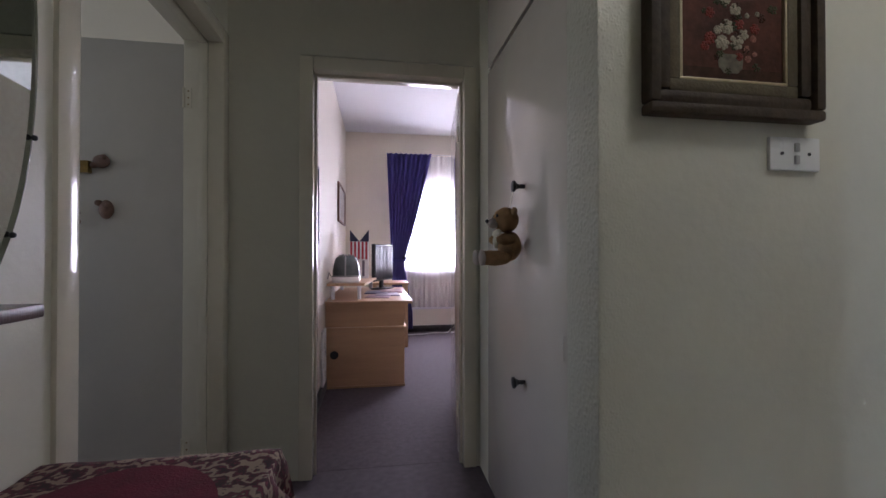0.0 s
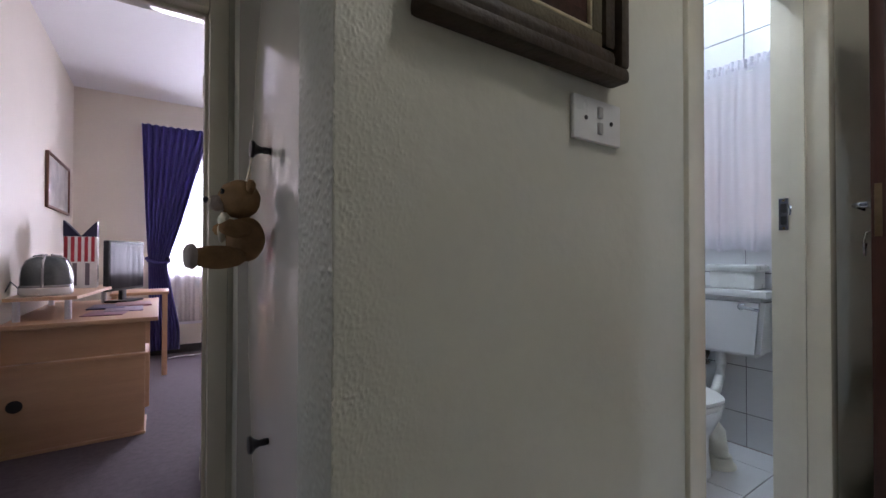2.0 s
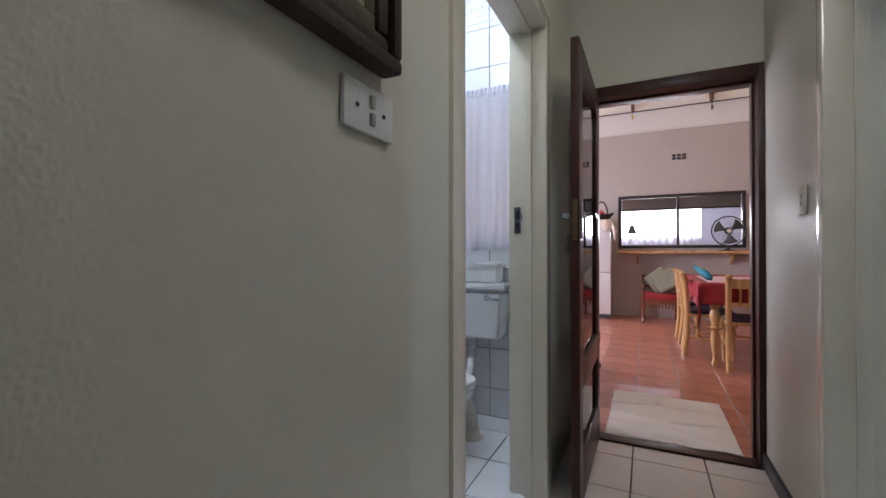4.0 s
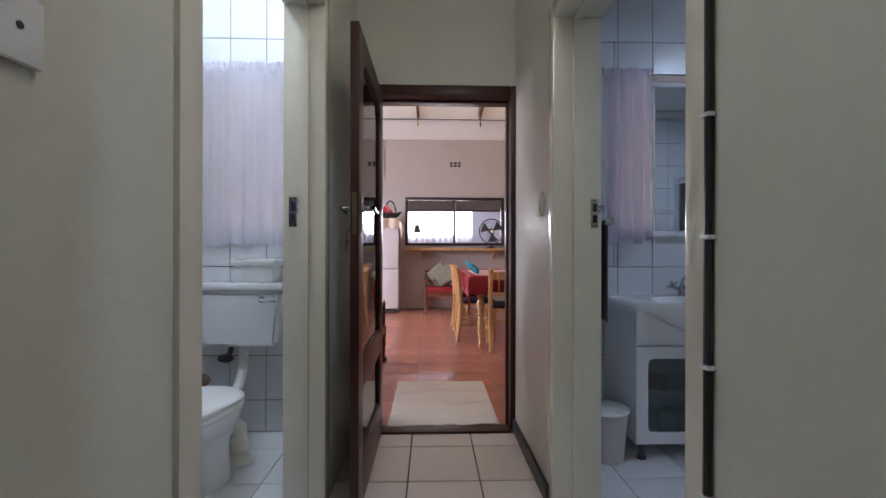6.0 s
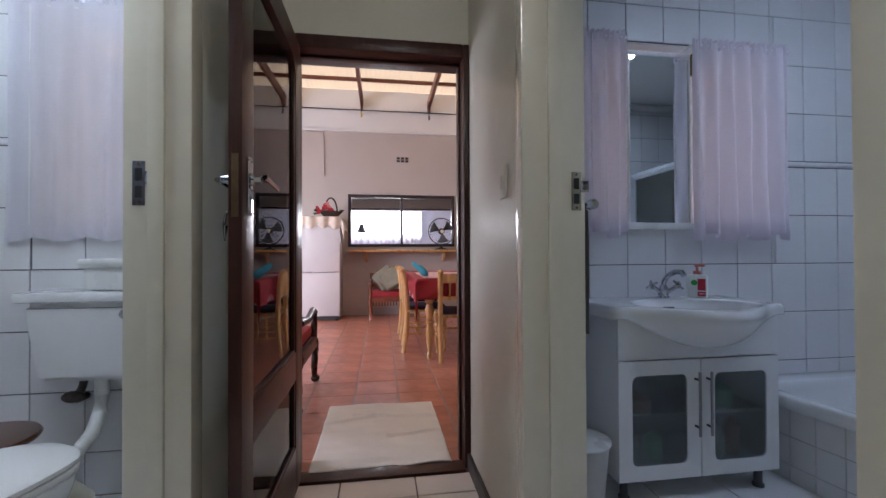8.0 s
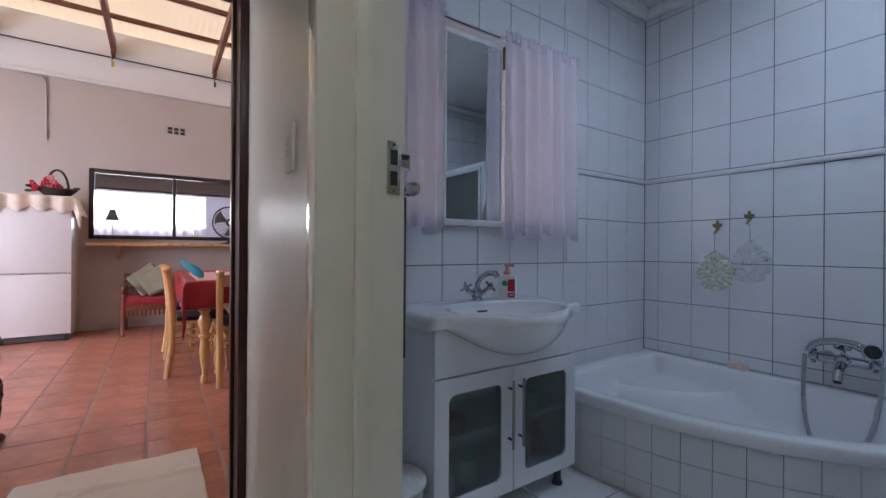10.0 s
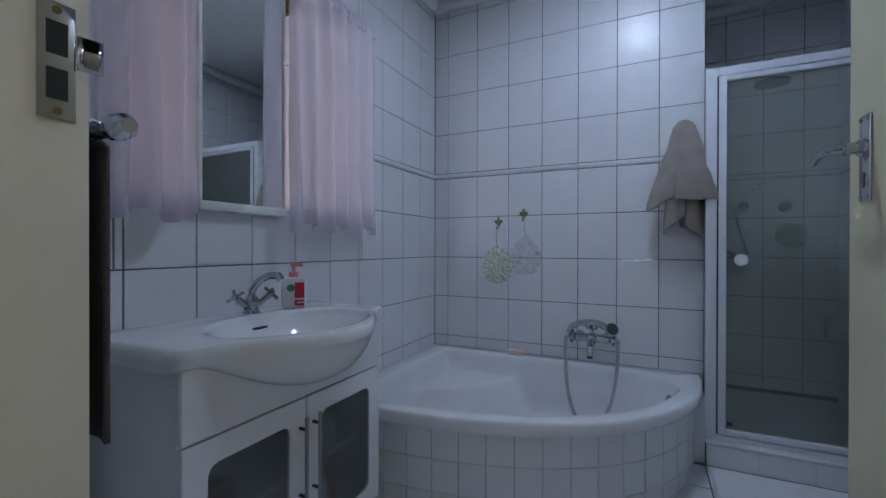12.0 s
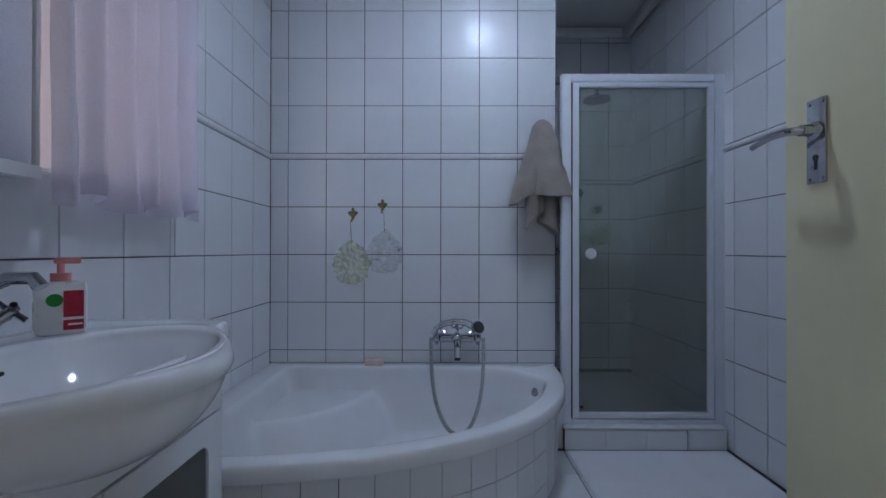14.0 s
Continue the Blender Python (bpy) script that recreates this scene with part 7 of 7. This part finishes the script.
part("pipe", bm_tube(bmesh.new(), [(XD - 0.012, 1.95, 3.115), (XD - 0.012, 1.75, 3.11), (XD - 0.012, 1.70, 3.09), (XD - 0.012, 1.685, 3.03), (XD - 0.012, 1.682, 2.36)], 0.010, 8), DIN_WALL, cnd)

# kitchen seen through the hatch
KW = mat("pale_blue_kitchen_paint", (0.62, 0.64, 0.74), 0.6, var=0.05, scale=3)
wall("wall_kitchen", "pale blue kitchen walls", KW,
     ((11.3, -2.0, 0), (11.4, 3.2, 1.45)), ((11.3, -2.0, 2.02), (11.4, 3.2, 2.7)), ((11.3, -2.0, 1.45), (11.4, -0.20, 2.02)), ((11.3, 2.6, 1.45), (11.4, 3.2, 2.02)), ((9.1, -2.1, 0), (11.4, -2.0, 2.7)), ((9.1, 3.2, 0), (11.4, 3.3, 2.7)))
solid("ceiling_kitchen", boxes(((9.1, -2.1, 2.7), (11.4, 3.3, 2.8))), CEILING, "white kitchen ceiling", "ceiling", kind="structure")
solid("floor_kitchen", boxes(((9.1, -2.1, -0.1), (11.4, 3.3, 0.0))), TERRA, "terracotta kitchen floor", "floor", kind="structure")
solid("backdrop", boxes(((14.0, -6, -0.12), (14.05, 8, 6))), bpy.data.materials["hazy_bright_outdoors"], "hazy overexposed daylight outside the kitchen", "backdrop", kind="structure")
kc = thing("kitchen_counter", "pale kitchen counter behind the hatch", "counter")
part("worktop", boxes(((9.12, -0.9, 1.10), (9.60, 1.9, 1.14)), bev=0.005), KW, kc)
part("front", boxes(((9.55, -0.9, 0), (9.58, 1.9, 1.10))), KW, kc)
lp = thing("table_lamp", "small table lamp with a black scalloped shade", "lamp")
part("base", bm_lathe(bmesh.new(), [(0.08, 0), (0.08, 0.012), (0.03, 0.02), (0.012, 0.05), (0.018, 0.12), (0.010, 0.20), (0.010, 0.39)], (9.32, 1.08, 1.14)), ALU, lp)
part("shade", bm_lathe(bmesh.new(), [(0.085, 0.0), (0.088, 0.005), (0.062, 0.05), (0.045, 0.10), (0.038, 0.14), (0.030, 0.15)], (9.32, 1.08, 1.43)), BLACK, lp)
for y, h, r in ((0.25, 0.16, 0.03), (0.16, 0.10, 0.045), (0.10, 0.18, 0.022), (0.02, 0.09, 0.05)):
    solid("kitchen_jar", bm_lathe(bmesh.new(), [(r, 0), (r * 1.03, 0.01), (r, h * 0.8), (r * 0.7, h)], (9.33, y, 1.14), 16), (ALU, KW)[int(r > 0.04)], "small jar on the counter behind the hatch", "jar", "jars on the kitchen counter")
bm = bmesh.new()
bm_sheet(bm, lambda u, v: Vector((11.26 + 0.02 * math.sin(u * 120), -0.2 + 2.8 * u, 1.16 + 0.33 * v)), 200, 4)
solid("cafe_curtain", bm, SHEER, "low white lace curtain at the kitchen window", "curtain", angle=3)

# roof timbers
RAFTER = mat("red_brown_rafter", (0.17, 0.055, 0.028), 0.45, var=0.4, scale=5, bump=0.2, bscale=50, stretch=(0.5, 6, 6))
for y in (-2.36, -1.23, -0.10, 1.05, 2.16, 3.29, 4.42):
    bm = bmesh.new()
    bm_box(bm, (3.83, y - 0.025, 3.585), (XD + 0.03, y + 0.025, 3.72), 0.004)
    bm_box(bm, (XD - 0.16, y - 0.02, 3.52), (XD + 0.01, y + 0.02, 3.585), 0.004)
    solid("rafter", bm, RAFTER, "red-brown stained roof rafter under the roof sheets", "rafter", "roof rafters")
for x in (4.2, 5.0, 5.8, 6.6, 7.4, 8.2):
    solid("purlin", boxes(((x - 0.02, -3.05, 3.722), (x + 0.02, 4.85, 3.775)), bev=0.003), RAFTER, "thin dark roof purlin across the rafters", "purlin", "roof purlins")
for y, c in ((2.16, RAFTER), (1.05, mat("yellow_tag", (0.60, 0.40, 0.03), 0.5)), (-0.10, BLACK)):
    hg = thing("hanging_hook", "small hook hanging under the rafter end", "hook", "rafter hooks")
    part("hook", bm_tube(bmesh.new(), [(XD - 0.10, y, 3.52), (XD - 0.10, y, 3.46), (XD - 0.10, y + 0.015, 3.44), (XD - 0.10, y, 3.425)], 0.006, 8), BLACK, hg)
    part("tag", boxes(((XD - 0.11, y - 0.014, 3.36), (XD - 0.09, y + 0.014, 3.43)), bev=0.004), c, hg)

# furniture


def turned(bm, x, y, z0, z1, r):
    h = z1 - z0
    prof = [(0.35, 0), (0.55, 0.03), (0.5, 0.07), (0.3, 0.10), (0.42, 0.16), (0.62, 0.24), (0.72, 0.34), (0.55, 0.44), (0.5, 0.47), (0.85, 0.50), (0.5, 0.53), (0.72, 0.60), (0.9, 0.66), (0.6, 0.72), (0.5, 0.74), (0.85, 0.77), (0.85, 0.80)]
    bm_lathe(bm, [(r * a, z0 + h * b) for a, b in prof], (x, y, 0), 20)
    bm_box(bm, (x - r * 0.9, y - r * 0.9, z0 + h * 0.80), (x + r * 0.9, y + r * 0.9, z1), 0.004)
    return bm


tb = thing("dining_table", "honey pine dining table with thick turned legs", "table")
for x in (5.76, 7.25):
    for y in (0.255, -0.72):
        part("leg", turned(bmesh.new(), x, y, 0, 0.74, 0.055), PINE, tb)
part("tabletop", boxes(((5.63, -0.86, 0.765), (7.40, 0.385, 0.795)), bev=0.006), PINE, tb)
part("apron", boxes(((5.78, 0.235, 0.66), (7.23, 0.262, 0.765)), ((5.78, -0.73, 0.66), (7.23, -0.70, 0.765)), ((5.745, -0.70, 0.66), (5.775, 0.235, 0.765)), ((7.235, -0.70, 0.66), (7.265, 0.235, 0.765))), PINE, tb)
bm = bmesh.new()


def red_drape(u, v):
    a, b = -0.14 + 1.28 * u, -0.2 + 1.4 * v
    x, y = 5.625 + 1.78 * min(1, max(0, a)), -0.865 + 1.255 * min(1, max(0, b))
    oa, ob_ = max(0, -a, a - 1) * 1.4, max(0, -b, b - 1)
    fold = 0.012 * math.sin(26 * (a + b))
    x += (-1 if a < 0 else 1) * (0.008 + fold) * (oa > 0)
    y += (-1 if b < 0 else 1) * (0.008 + fold) * (ob_ > 0)
    return Vector((x, y, 0.802 - oa - ob_ * 1.15))


bm_sheet(bm, red_drape, 90, 70)
thick(solid("red_tablecloth", bm, RED_CLOTH, "crimson cloth hanging over the dining table", "tablecloth", angle=2), 0.003, 1.0)
bm = bmesh.new()
bm_sheet(bm, lambda u, v: Vector((5.70 + 1.2 * u, -0.70 + 1.115 * min(v, 0.98) if v < 0.98 else 0.405, 0.807 - max(0, v - 0.90) * 2.2)), 20, 40)
thick(solid("table_runner", bm, mat("pale_pink_runner", (0.62, 0.36, 0.38), 0.85, var=0.15, scale=14), "pale pink runner across the dining table", "cloth", angle=2), 0.003, 1.0)
bm = bm_ball(bmesh.new(), (0, 0, 0), 0.085, 0.075, 0.030, seg=18)
bm_ball(bm, (0.03, 0.06, -0.012), 0.075, 0.075, 0.008, seg=14)
bm.transform(pose(6.02, 0.30, 0.868, 50, 0, 20))
solid("turquoise_cap", bm, mat("turquoise_cloth", (0.04, 0.30, 0.38), 0.8, var=0.2, scale=12), "turquoise cap lying on the dining table", "cap")


def dining_chair():
    """Built facing local +x, back at local x = -0.2."""
    root = thing("dining_chair", "honey pine dining chair with a dark seat pad", "chair", "chairs round the table")
    for y in (-0.19, 0.19):
        pts = [(-0.235, y, 0), (-0.205, y, 0.22), (-0.195, y, 0.44), (-0.205, y, 0.62), (-0.225, y, 0.80), (-0.24, y, 0.855)]
        part("back_leg", bm_tube(bmesh.new(), pts, 0.023, 10, 0.028), PINE, root)
        part("finial", bm_ball(bmesh.new(), (-0.246, y, 0.870), 0.034, 0.030, 0.026, seg=14), PINE, root)
        part("front_leg", turned(bmesh.new(), 0.20, y, 0, 0.43, 0.030), PINE, root)
        part("side_stretcher", bm_cyl(bmesh.new(), (-0.20, y, 0.20), (0.20, y, 0.20), 0.011, seg=10), PINE, root)
    part("seat", boxes(((-0.215, -0.215, 0.43), (0.235, 0.215, 0.455)), bev=0.008), PINE, root)
    part("seat_pad", boxes(((-0.17, -0.19, 0.456), (0.215, 0.19, 0.492)), bev=0.016), mat("dark_seat_pad", (0.05, 0.035, 0.06), 0.9, var=0.3, scale=12), root)
    part("front_stretcher", bm_cyl(bmesh.new(), (0.20, -0.19, 0.26), (0.20, 0.19, 0.26), 0.012, seg=10), PINE, root)
    part("top_rail", boxes(((-0.252, -0.172, 0.765), (-0.220, 0.172, 0.855)), bev=0.010), PINE, root)
    part("low_rail", boxes(((-0.222, -0.172, 0.60), (-0.192, 0.172, 0.635)), bev=0.008), PINE, root)
    for y in (-0.10, -0.033, 0.033, 0.10):
        part("spindle", bm_tube(bmesh.new(), [(-0.207, y, 0.63), (-0.214, y, 0.70), (-0.230, y, 0.78)], 0.010, 8), PINE, root)
    return root


chair = dining_chair()
chair.matrix_basis = pose(5.79, -0.03, 0, 0, 0, -3)
copy_thing(chair, pose(6.24, 0.255, 0, 0, 0, -92))
copy_thing(chair, pose(6.95, 0.265, 0, 0, 0, -88))
copy_thing(chair, pose(6.35, -0.78, 0, 0, 0, 90))

bench = thing("carved_elbow_chair", "carved wooden elbow chair with a red padded seat", "chair")
CARVED = mat("red_brown_carved_wood", (0.20, 0.065, 0.035), 0.3, var=0.35, scale=6, bump=0.15, bscale=50, coat=0.3)
for y in (0.895, 0.415):
    part("front_leg", bm_tube(bmesh.new(), [(8.20, y, 0.0), (8.185, y, 0.03), (8.215, y, 0.12), (8.20, y, 0.26), (8.20, y, 0.36)], 0.020, 10, 0.030), CARVED, bench)
    part("back_leg", bm_tube(bmesh.new(), [(8.76, y, 0), (8.74, y, 0.3), (8.76, y, 0.55), (8.79, y, 0.72)], 0.022, 10), CARVED, bench)
    part("arm", bm_tube(bmesh.new(), [(8.20, y, 0.36), (8.19, y, 0.50), (8.19, y + 0.01, 0.575), (8.30, y + 0.012, 0.59), (8.55, y, 0.58), (8.77, y, 0.62)], 0.022, 10), CARVED, bench)
part("seat_rail", boxes(((8.18, 0.42, 0.30), (8.21, 0.89, 0.37)), bev=0.006), CARVED, bench)
for i in range(10):
    part("fringe", boxes(((8.172, 0.440 + i * 0.0445, 0.240), (8.182, 0.462 + i * 0.0445, 0.312)), bev=0.003), CARVED, bench)
part("seat", boxes(((8.18, 0.425, 0.365), (8.74, 0.885, 0.455)), bev=0.030), RED_CLOTH, bench, "red padded seat")
part("back_rail", boxes(((8.765, 0.42, 0.66), (8.805, 0.89, 0.72)), bev=0.010), CARVED, bench)
part("back_rail", boxes(((8.755, 0.42, 0.50), (8.790, 0.89, 0.55)), bev=0.010), CARVED, bench)
for y in (0.53, 0.655, 0.78):
    part("back_slat", boxes(((8.765, y - 0.03, 0.55), (8.795, y + 0.03, 0.66)), bev=0.005), CARVED, bench)
SAGE = mat("sage_cushion_cloth", (0.25, 0.235, 0.175), 0.9, var=0.25, scale=8, bump=0.4, bscale=250)
for i, (y, rot, lean) in enumerate(((0.66, 38, 25), (0.56, 30, 32))):
    b_ = bmesh.new()
    bm_box(b_, (-0.17, -0.055, -0.17), (0.17, 0.055, 0.17), 0.05, 4)
    ob = solid("scatter_cushion", b_, SAGE, "sage grey scatter cushion leaning on the red seat", "cushion", "cushions on the elbow chair")
    ob.matrix_basis = pose(8.50 - 0.10 * i, y, 0.645, 0, 0, 90) @ pose(0, 0, 0, lean, rot, 0)

ac = thing("armchair", "dark carved armchair with red cushions and claw feet", "armchair")
AX0, AX1, AY0, AY1 = 4.50, 5.13, 1.27, 1.92
for x, y in ((AX1, AY0), (AX1, AY1), (AX0, AY0), (AX0, AY1)):
    s = 1 if x == AX1 else -1
    part("leg", bm_tube(bmesh.new(), [(x + s * 0.050, y, 0.030), (x + s * 0.012, y, 0.075), (x + s * 0.004, y, 0.13), (x + s * 0.030, y, 0.20), (x + s * 0.055, y, 0.265), (x + s * 0.035, y, 0.31), (x - s * 0.01, y, 0.35)], 0.020, 12, 0.036), DARK_WOOD, ac)
    part("claw_foot", bm_ball(bmesh.new(), (x + s * 0.060, y, 0.030), 0.052, 0.036, 0.030, seg=16), DARK_WOOD, ac)
part("seat_rail", boxes(((AX0, AY0 - 0.025, 0.30), (AX1, AY0 + 0.020, 0.385)), ((AX0, AY1 - 0.02, 0.30), (AX1, AY1 + 0.025, 0.385)), ((AX1 - 0.02, AY0 + 0.02, 0.30), (AX1 + 0.02, AY1 - 0.02, 0.385)), bev=0.008), DARK_WOOD, ac)
for y in (AY0, AY1):
    part("arm", bm_tube(bmesh.new(), [(AX1 - 0.02, y, 0.37), (AX1 + 0.005, y, 0.48), (AX1 + 0.015, y, 0.575), (AX1 - 0.05, y, 0.600), (AX1 - 0.30, y, 0.56), (AX0 + 0.05, y, 0.58)], 0.027, 12), DARK_WOOD, ac)
part("seat_cushion", boxes(((AX0 + 0.02, AY0 + 0.015, 0.385), (AX1 + 0.01, AY1 - 0.015, 0.475)), bev=0.035), RED_CLOTH, ac, "deep red seat cushion")
b_ = boxes(((-0.06, AY0 + 0.02, 0), (0.06, AY1 - 0.02, 0.50)), bev=0.03)
b_.transform(pose(AX0 + 0.09, 0, 0.46, 0, -14, 0))
part("back_cushion", b_, RED_CLOTH, ac, "deep red back cushion")
b_ = boxes(((-0.035, AY0 - 0.01, 0), (0.0, AY1 + 0.01, 0.62)), bev=0.012)
b_.transform(pose(AX0 + 0.02, 0, 0.38, 0, -14, 0))
part("back_frame", b_, DARK_WOOD, ac)

# ---- tiles ----


def cheap_tile(name, w, h, d, material, bev=0.002):
    """A tile with its front edges eased: a slab with a smaller face."""
    bm = bmesh.new()
    o = [(-w / 2, -h / 2), (w / 2, -h / 2), (w / 2, h / 2), (-w / 2, h / 2)]
    i = [(x - math.copysign(bev, x), z - math.copysign(bev, z)) for x, z in o]
    a = [bm.verts.new((x, 0, z)) for x, z in o]
    b = [bm.verts.new((x, -d + bev * 0.6, z)) for x, z in o]
    c = [bm.verts.new((x, -d, z)) for x, z in i]
    for p, q in ((a, b), (b, c)):
        for k in range(4):
            bm.faces.new((p[k], p[(k + 1) % 4], q[(k + 1) % 4], q[k]))
    bm.faces.new(c)
    bm.faces.new(a[::-1])
    return mesh_of(name, bm, material, smooth=False)


ROWS_Z = [(Z_ROW + TH * k, TH) for k in range(-4, 2)] + [(LIST1 + TH * k, TH) for k in range(0, 6)]
STD = {}


def piece_mesh(w, h, d, material):
    key = (round(w, 4), round(h, 4), d, material.name)
    if key not in STD:
        STD[key] = cheap_tile("tile", w, h, d, material)
    return STD[key]


def place_tile(u, z, w, h, m, parent, d=0.006, material=None, tilt=0.0):
    ob = new("tile", piece_mesh(w - 0.0046, h - 0.0046, d, material or TILE))
    ob.parent = parent
    ob.matrix_basis = m @ pose(u, 0, z, random.uniform(-tilt, tilt), 0, random.uniform(-tilt, tilt))


def tile_wall(name, label, m, u_joint, u0, u1, z0, z1, hole=None, listello=True):
    """Wall tiles: m puts the wall's local x along it, with the face towards local -y. hole: (u0, u1, z0, z1) left free."""
    root = thing(name, label, "wall tiles", kind="structure")
    k0 = math.floor((u0 - u_joint) / TW + 1e-6)
    us = []
    k = k0
    while u_joint + k * TW < u1 - 0.004:
        a, b = max(u0, u_joint + k * TW), min(u1, u_joint + (k + 1) * TW)
        if b - a > 0.012:
            us.append((a, b))
        k += 1
    for zb, h in ROWS_Z:
        a_z, b_z = max(z0, zb), min(z1, zb + h)
        if b_z - a_z < 0.012:
            continue
        for a, b in us:
            parts_ = [(a, b, a_z, b_z)]
            if hole:
                hu0, hu1, hz0, hz1 = hole
                if a < hu1 and b > hu0 and a_z < hz1 and b_z > hz0:
                    parts_ = [(a, min(b, hu0), a_z, b_z), (max(a, hu1), b, a_z, b_z),
                              (max(a, hu0), min(b, hu1), a_z, min(b_z, hz0)), (max(a, hu0), min(b, hu1), max(a_z, hz1), b_z)]
            for p, q, r, s in parts_:
                if q - p > 0.012 and s - r > 0.012:
                    place_tile((p + q) / 2, (r + s) / 2, q - p, s - r, m, root, tilt=0.12)
    if listello:
        for a, b in us:
            if hole and a < hole[1] and b > hole[0] and LIST0 < hole[3] and LIST1 > hole[2]:
                spans = [(a, min(b, hole[0])), (max(a, hole[1]), b)]
            else:
                spans = [(a, b)]
            for p, q in spans:
                if q - p < 0.012:
                    continue
                bm = bmesh.new()
                bm_tube(bm, [(-(q - p) / 2 + 0.001, -0.004, 0), ((q - p) / 2 - 0.001, -0.004, 0)], 0.0155, 10)
                key = ("moulding", round(q - p, 4))
                if key not in STD:
                    STD[key] = mesh_of("moulding", bm, TILE)
                else:
                    bm.free()
                ob = new("moulding", STD[key])
                ob.parent = root
                ob.matrix_basis = m @ pose((p + q) / 2, 0, (LIST0 + LIST1) / 2)
    return root


# local x runs along the wall, the face towards local -y; after a half turn the face looks to +y
half = pose(0, YB - 0.005, 0, 0, 0, 180)
tile_wall("wall_tiles_bath", "white glazed tiles with a moulded strip above the bath", half, -3.531, -3.629, -2.03, 0.383, H)
tile_wall("wall_tiles_bath_end", "white glazed tiles between the bath and the shower", half, -2.25, -2.25, -2.03, 0.0, 0.383, listello=False)
quarter = pose(3.635, 0, 0, 0, 0, -90)     # face to -x, local x = -y
tile_wall("wall_tiles_sink", "white glazed tiles on the washbasin wall", quarter, 0.538, -0.085, 2.245, 0.0, H, hole=(0.30, 1.42, 1.20, 2.16))
tile_wall("wall_tiles_shower_side", "white glazed tiles on the wall beside the shower", pose(1.205, 0, 0, 0, 0, 90), -2.0, -3.15, 0.08, 0.0, H)
tile_wall("wall_tiles_shower_back", "white glazed tiles at the back of the shower", pose(0, -3.15, 0, 0, 0, 180), -2.03, -2.03, -1.206, 0.1, H)
tile_wall("wall_tiles_shower_left", "white glazed tiles inside the shower", pose(2.03, 0, 0, 0, 0, -90), 2.26, 2.40, 3.145, 0.1, H)
tile_wall("wall_tiles_toilet_back", "white glazed tiles behind the cistern", pose(3.665, 0, 0, 0, 0, -90), -2.226, -2.435, -1.41, 0.0, 3.0, hole=(-2.22, -1.60, 1.18, 2.13))
tile_wall("wall_tiles_toilet_side", "white glazed tiles on the toilet side wall", pose(0, 2.44, 0), 3.655 - 4 * TW, 1.80, 3.659, 0.0, 3.0)


def floor_tiles(name, label, material, x0, x1, y0, y1, jx, jy, px, py, gap, d=0.006, gap_x=None):
    """Floor tiles of pitch px, py with joints through (jx, jy)."""
    root = thing(name, label, "floor tiles", kind="structure")
    many = []
    ix = math.floor((x0 - jx) / px)
    while jx + ix * px < x1:
        iy = math.floor((y0 - jy) / py)
        while jy + iy * py < y1:
            a, b = max(x0, jx + ix * px), min(x1, jx + (ix + 1) * px)
            c, e = max(y0, jy + iy * py), min(y1, jy + (iy + 1) * py)
            if b - a > 0.02 and e - c > 0.02:
                many.append((a, b, c, e))
            iy += 1
        ix += 1
    for a, b, c, e in many:
        key = ("floor", round(b - a, 4), round(e - c, 4), material.name, gap)
        if key not in STD:
            STD[key] = cheap_tile("tile", b - a - (gap_x or gap), e - c - gap, d, material, 0.002)
        ob = new("tile", STD[key])
        ob.parent = root
        ob.matrix_basis = pose((a + b) / 2, (c + e) / 2, -0.006, -90 + random.uniform(-0.1, 0.1), random.uniform(-0.1, 0.1), 0)
    return root


floor_tiles("floor_tiles_hall", "pale ceramic floor tiles with dark joints in the hall", FLOOR_TILE, 1.25, 3.60, 0.20, 1.33, 3.092, 0.577, 0.348, 0.341, 0.007)
floor_tiles("floor_tiles_toilet", "white ceramic floor tiles in the toilet", BATH_FLOOR_TILE, 1.80, 3.659, 1.33, 2.435, 3.092, 0.577, 0.348, 0.341, 0.006)
floor_tiles("floor_tiles_bathroom", "white ceramic floor tiles in the bathroom", BATH_FLOOR_TILE, 1.23, 3.63, -2.03, 0.20, 3.092, 0.577, 0.348, 0.341, 0.006)
floor_tiles("floor_tiles_dining", "glossy terracotta floor tiles in the dining room", TERRA, 3.70, XD, -1.6, 3.2, 5.75, 0.29, 0.318, 0.318, 0.014, gap_x=0.006)

# small tiles on the bath front and the shower sill
for x, y, z, turn, w, h in APRON:
    ob = new("tile", piece_mesh(round(w, 3) - 0.002, h, 0.006, TILE))
    ob.parent = apron
    ob.matrix_basis = pose(x, y, z, 0, 0, turn + 180)
for i in range(4):
    w = 0.205 if i < 3 else 0.195
    ob = new("tile", piece_mesh(w, 0.100, 0.006, TILE))
    ob.parent = sill
    ob.matrix_basis = pose(2.045 - 0.104 - i * 0.206, -2.036, 0.053, 0, 0, 180)
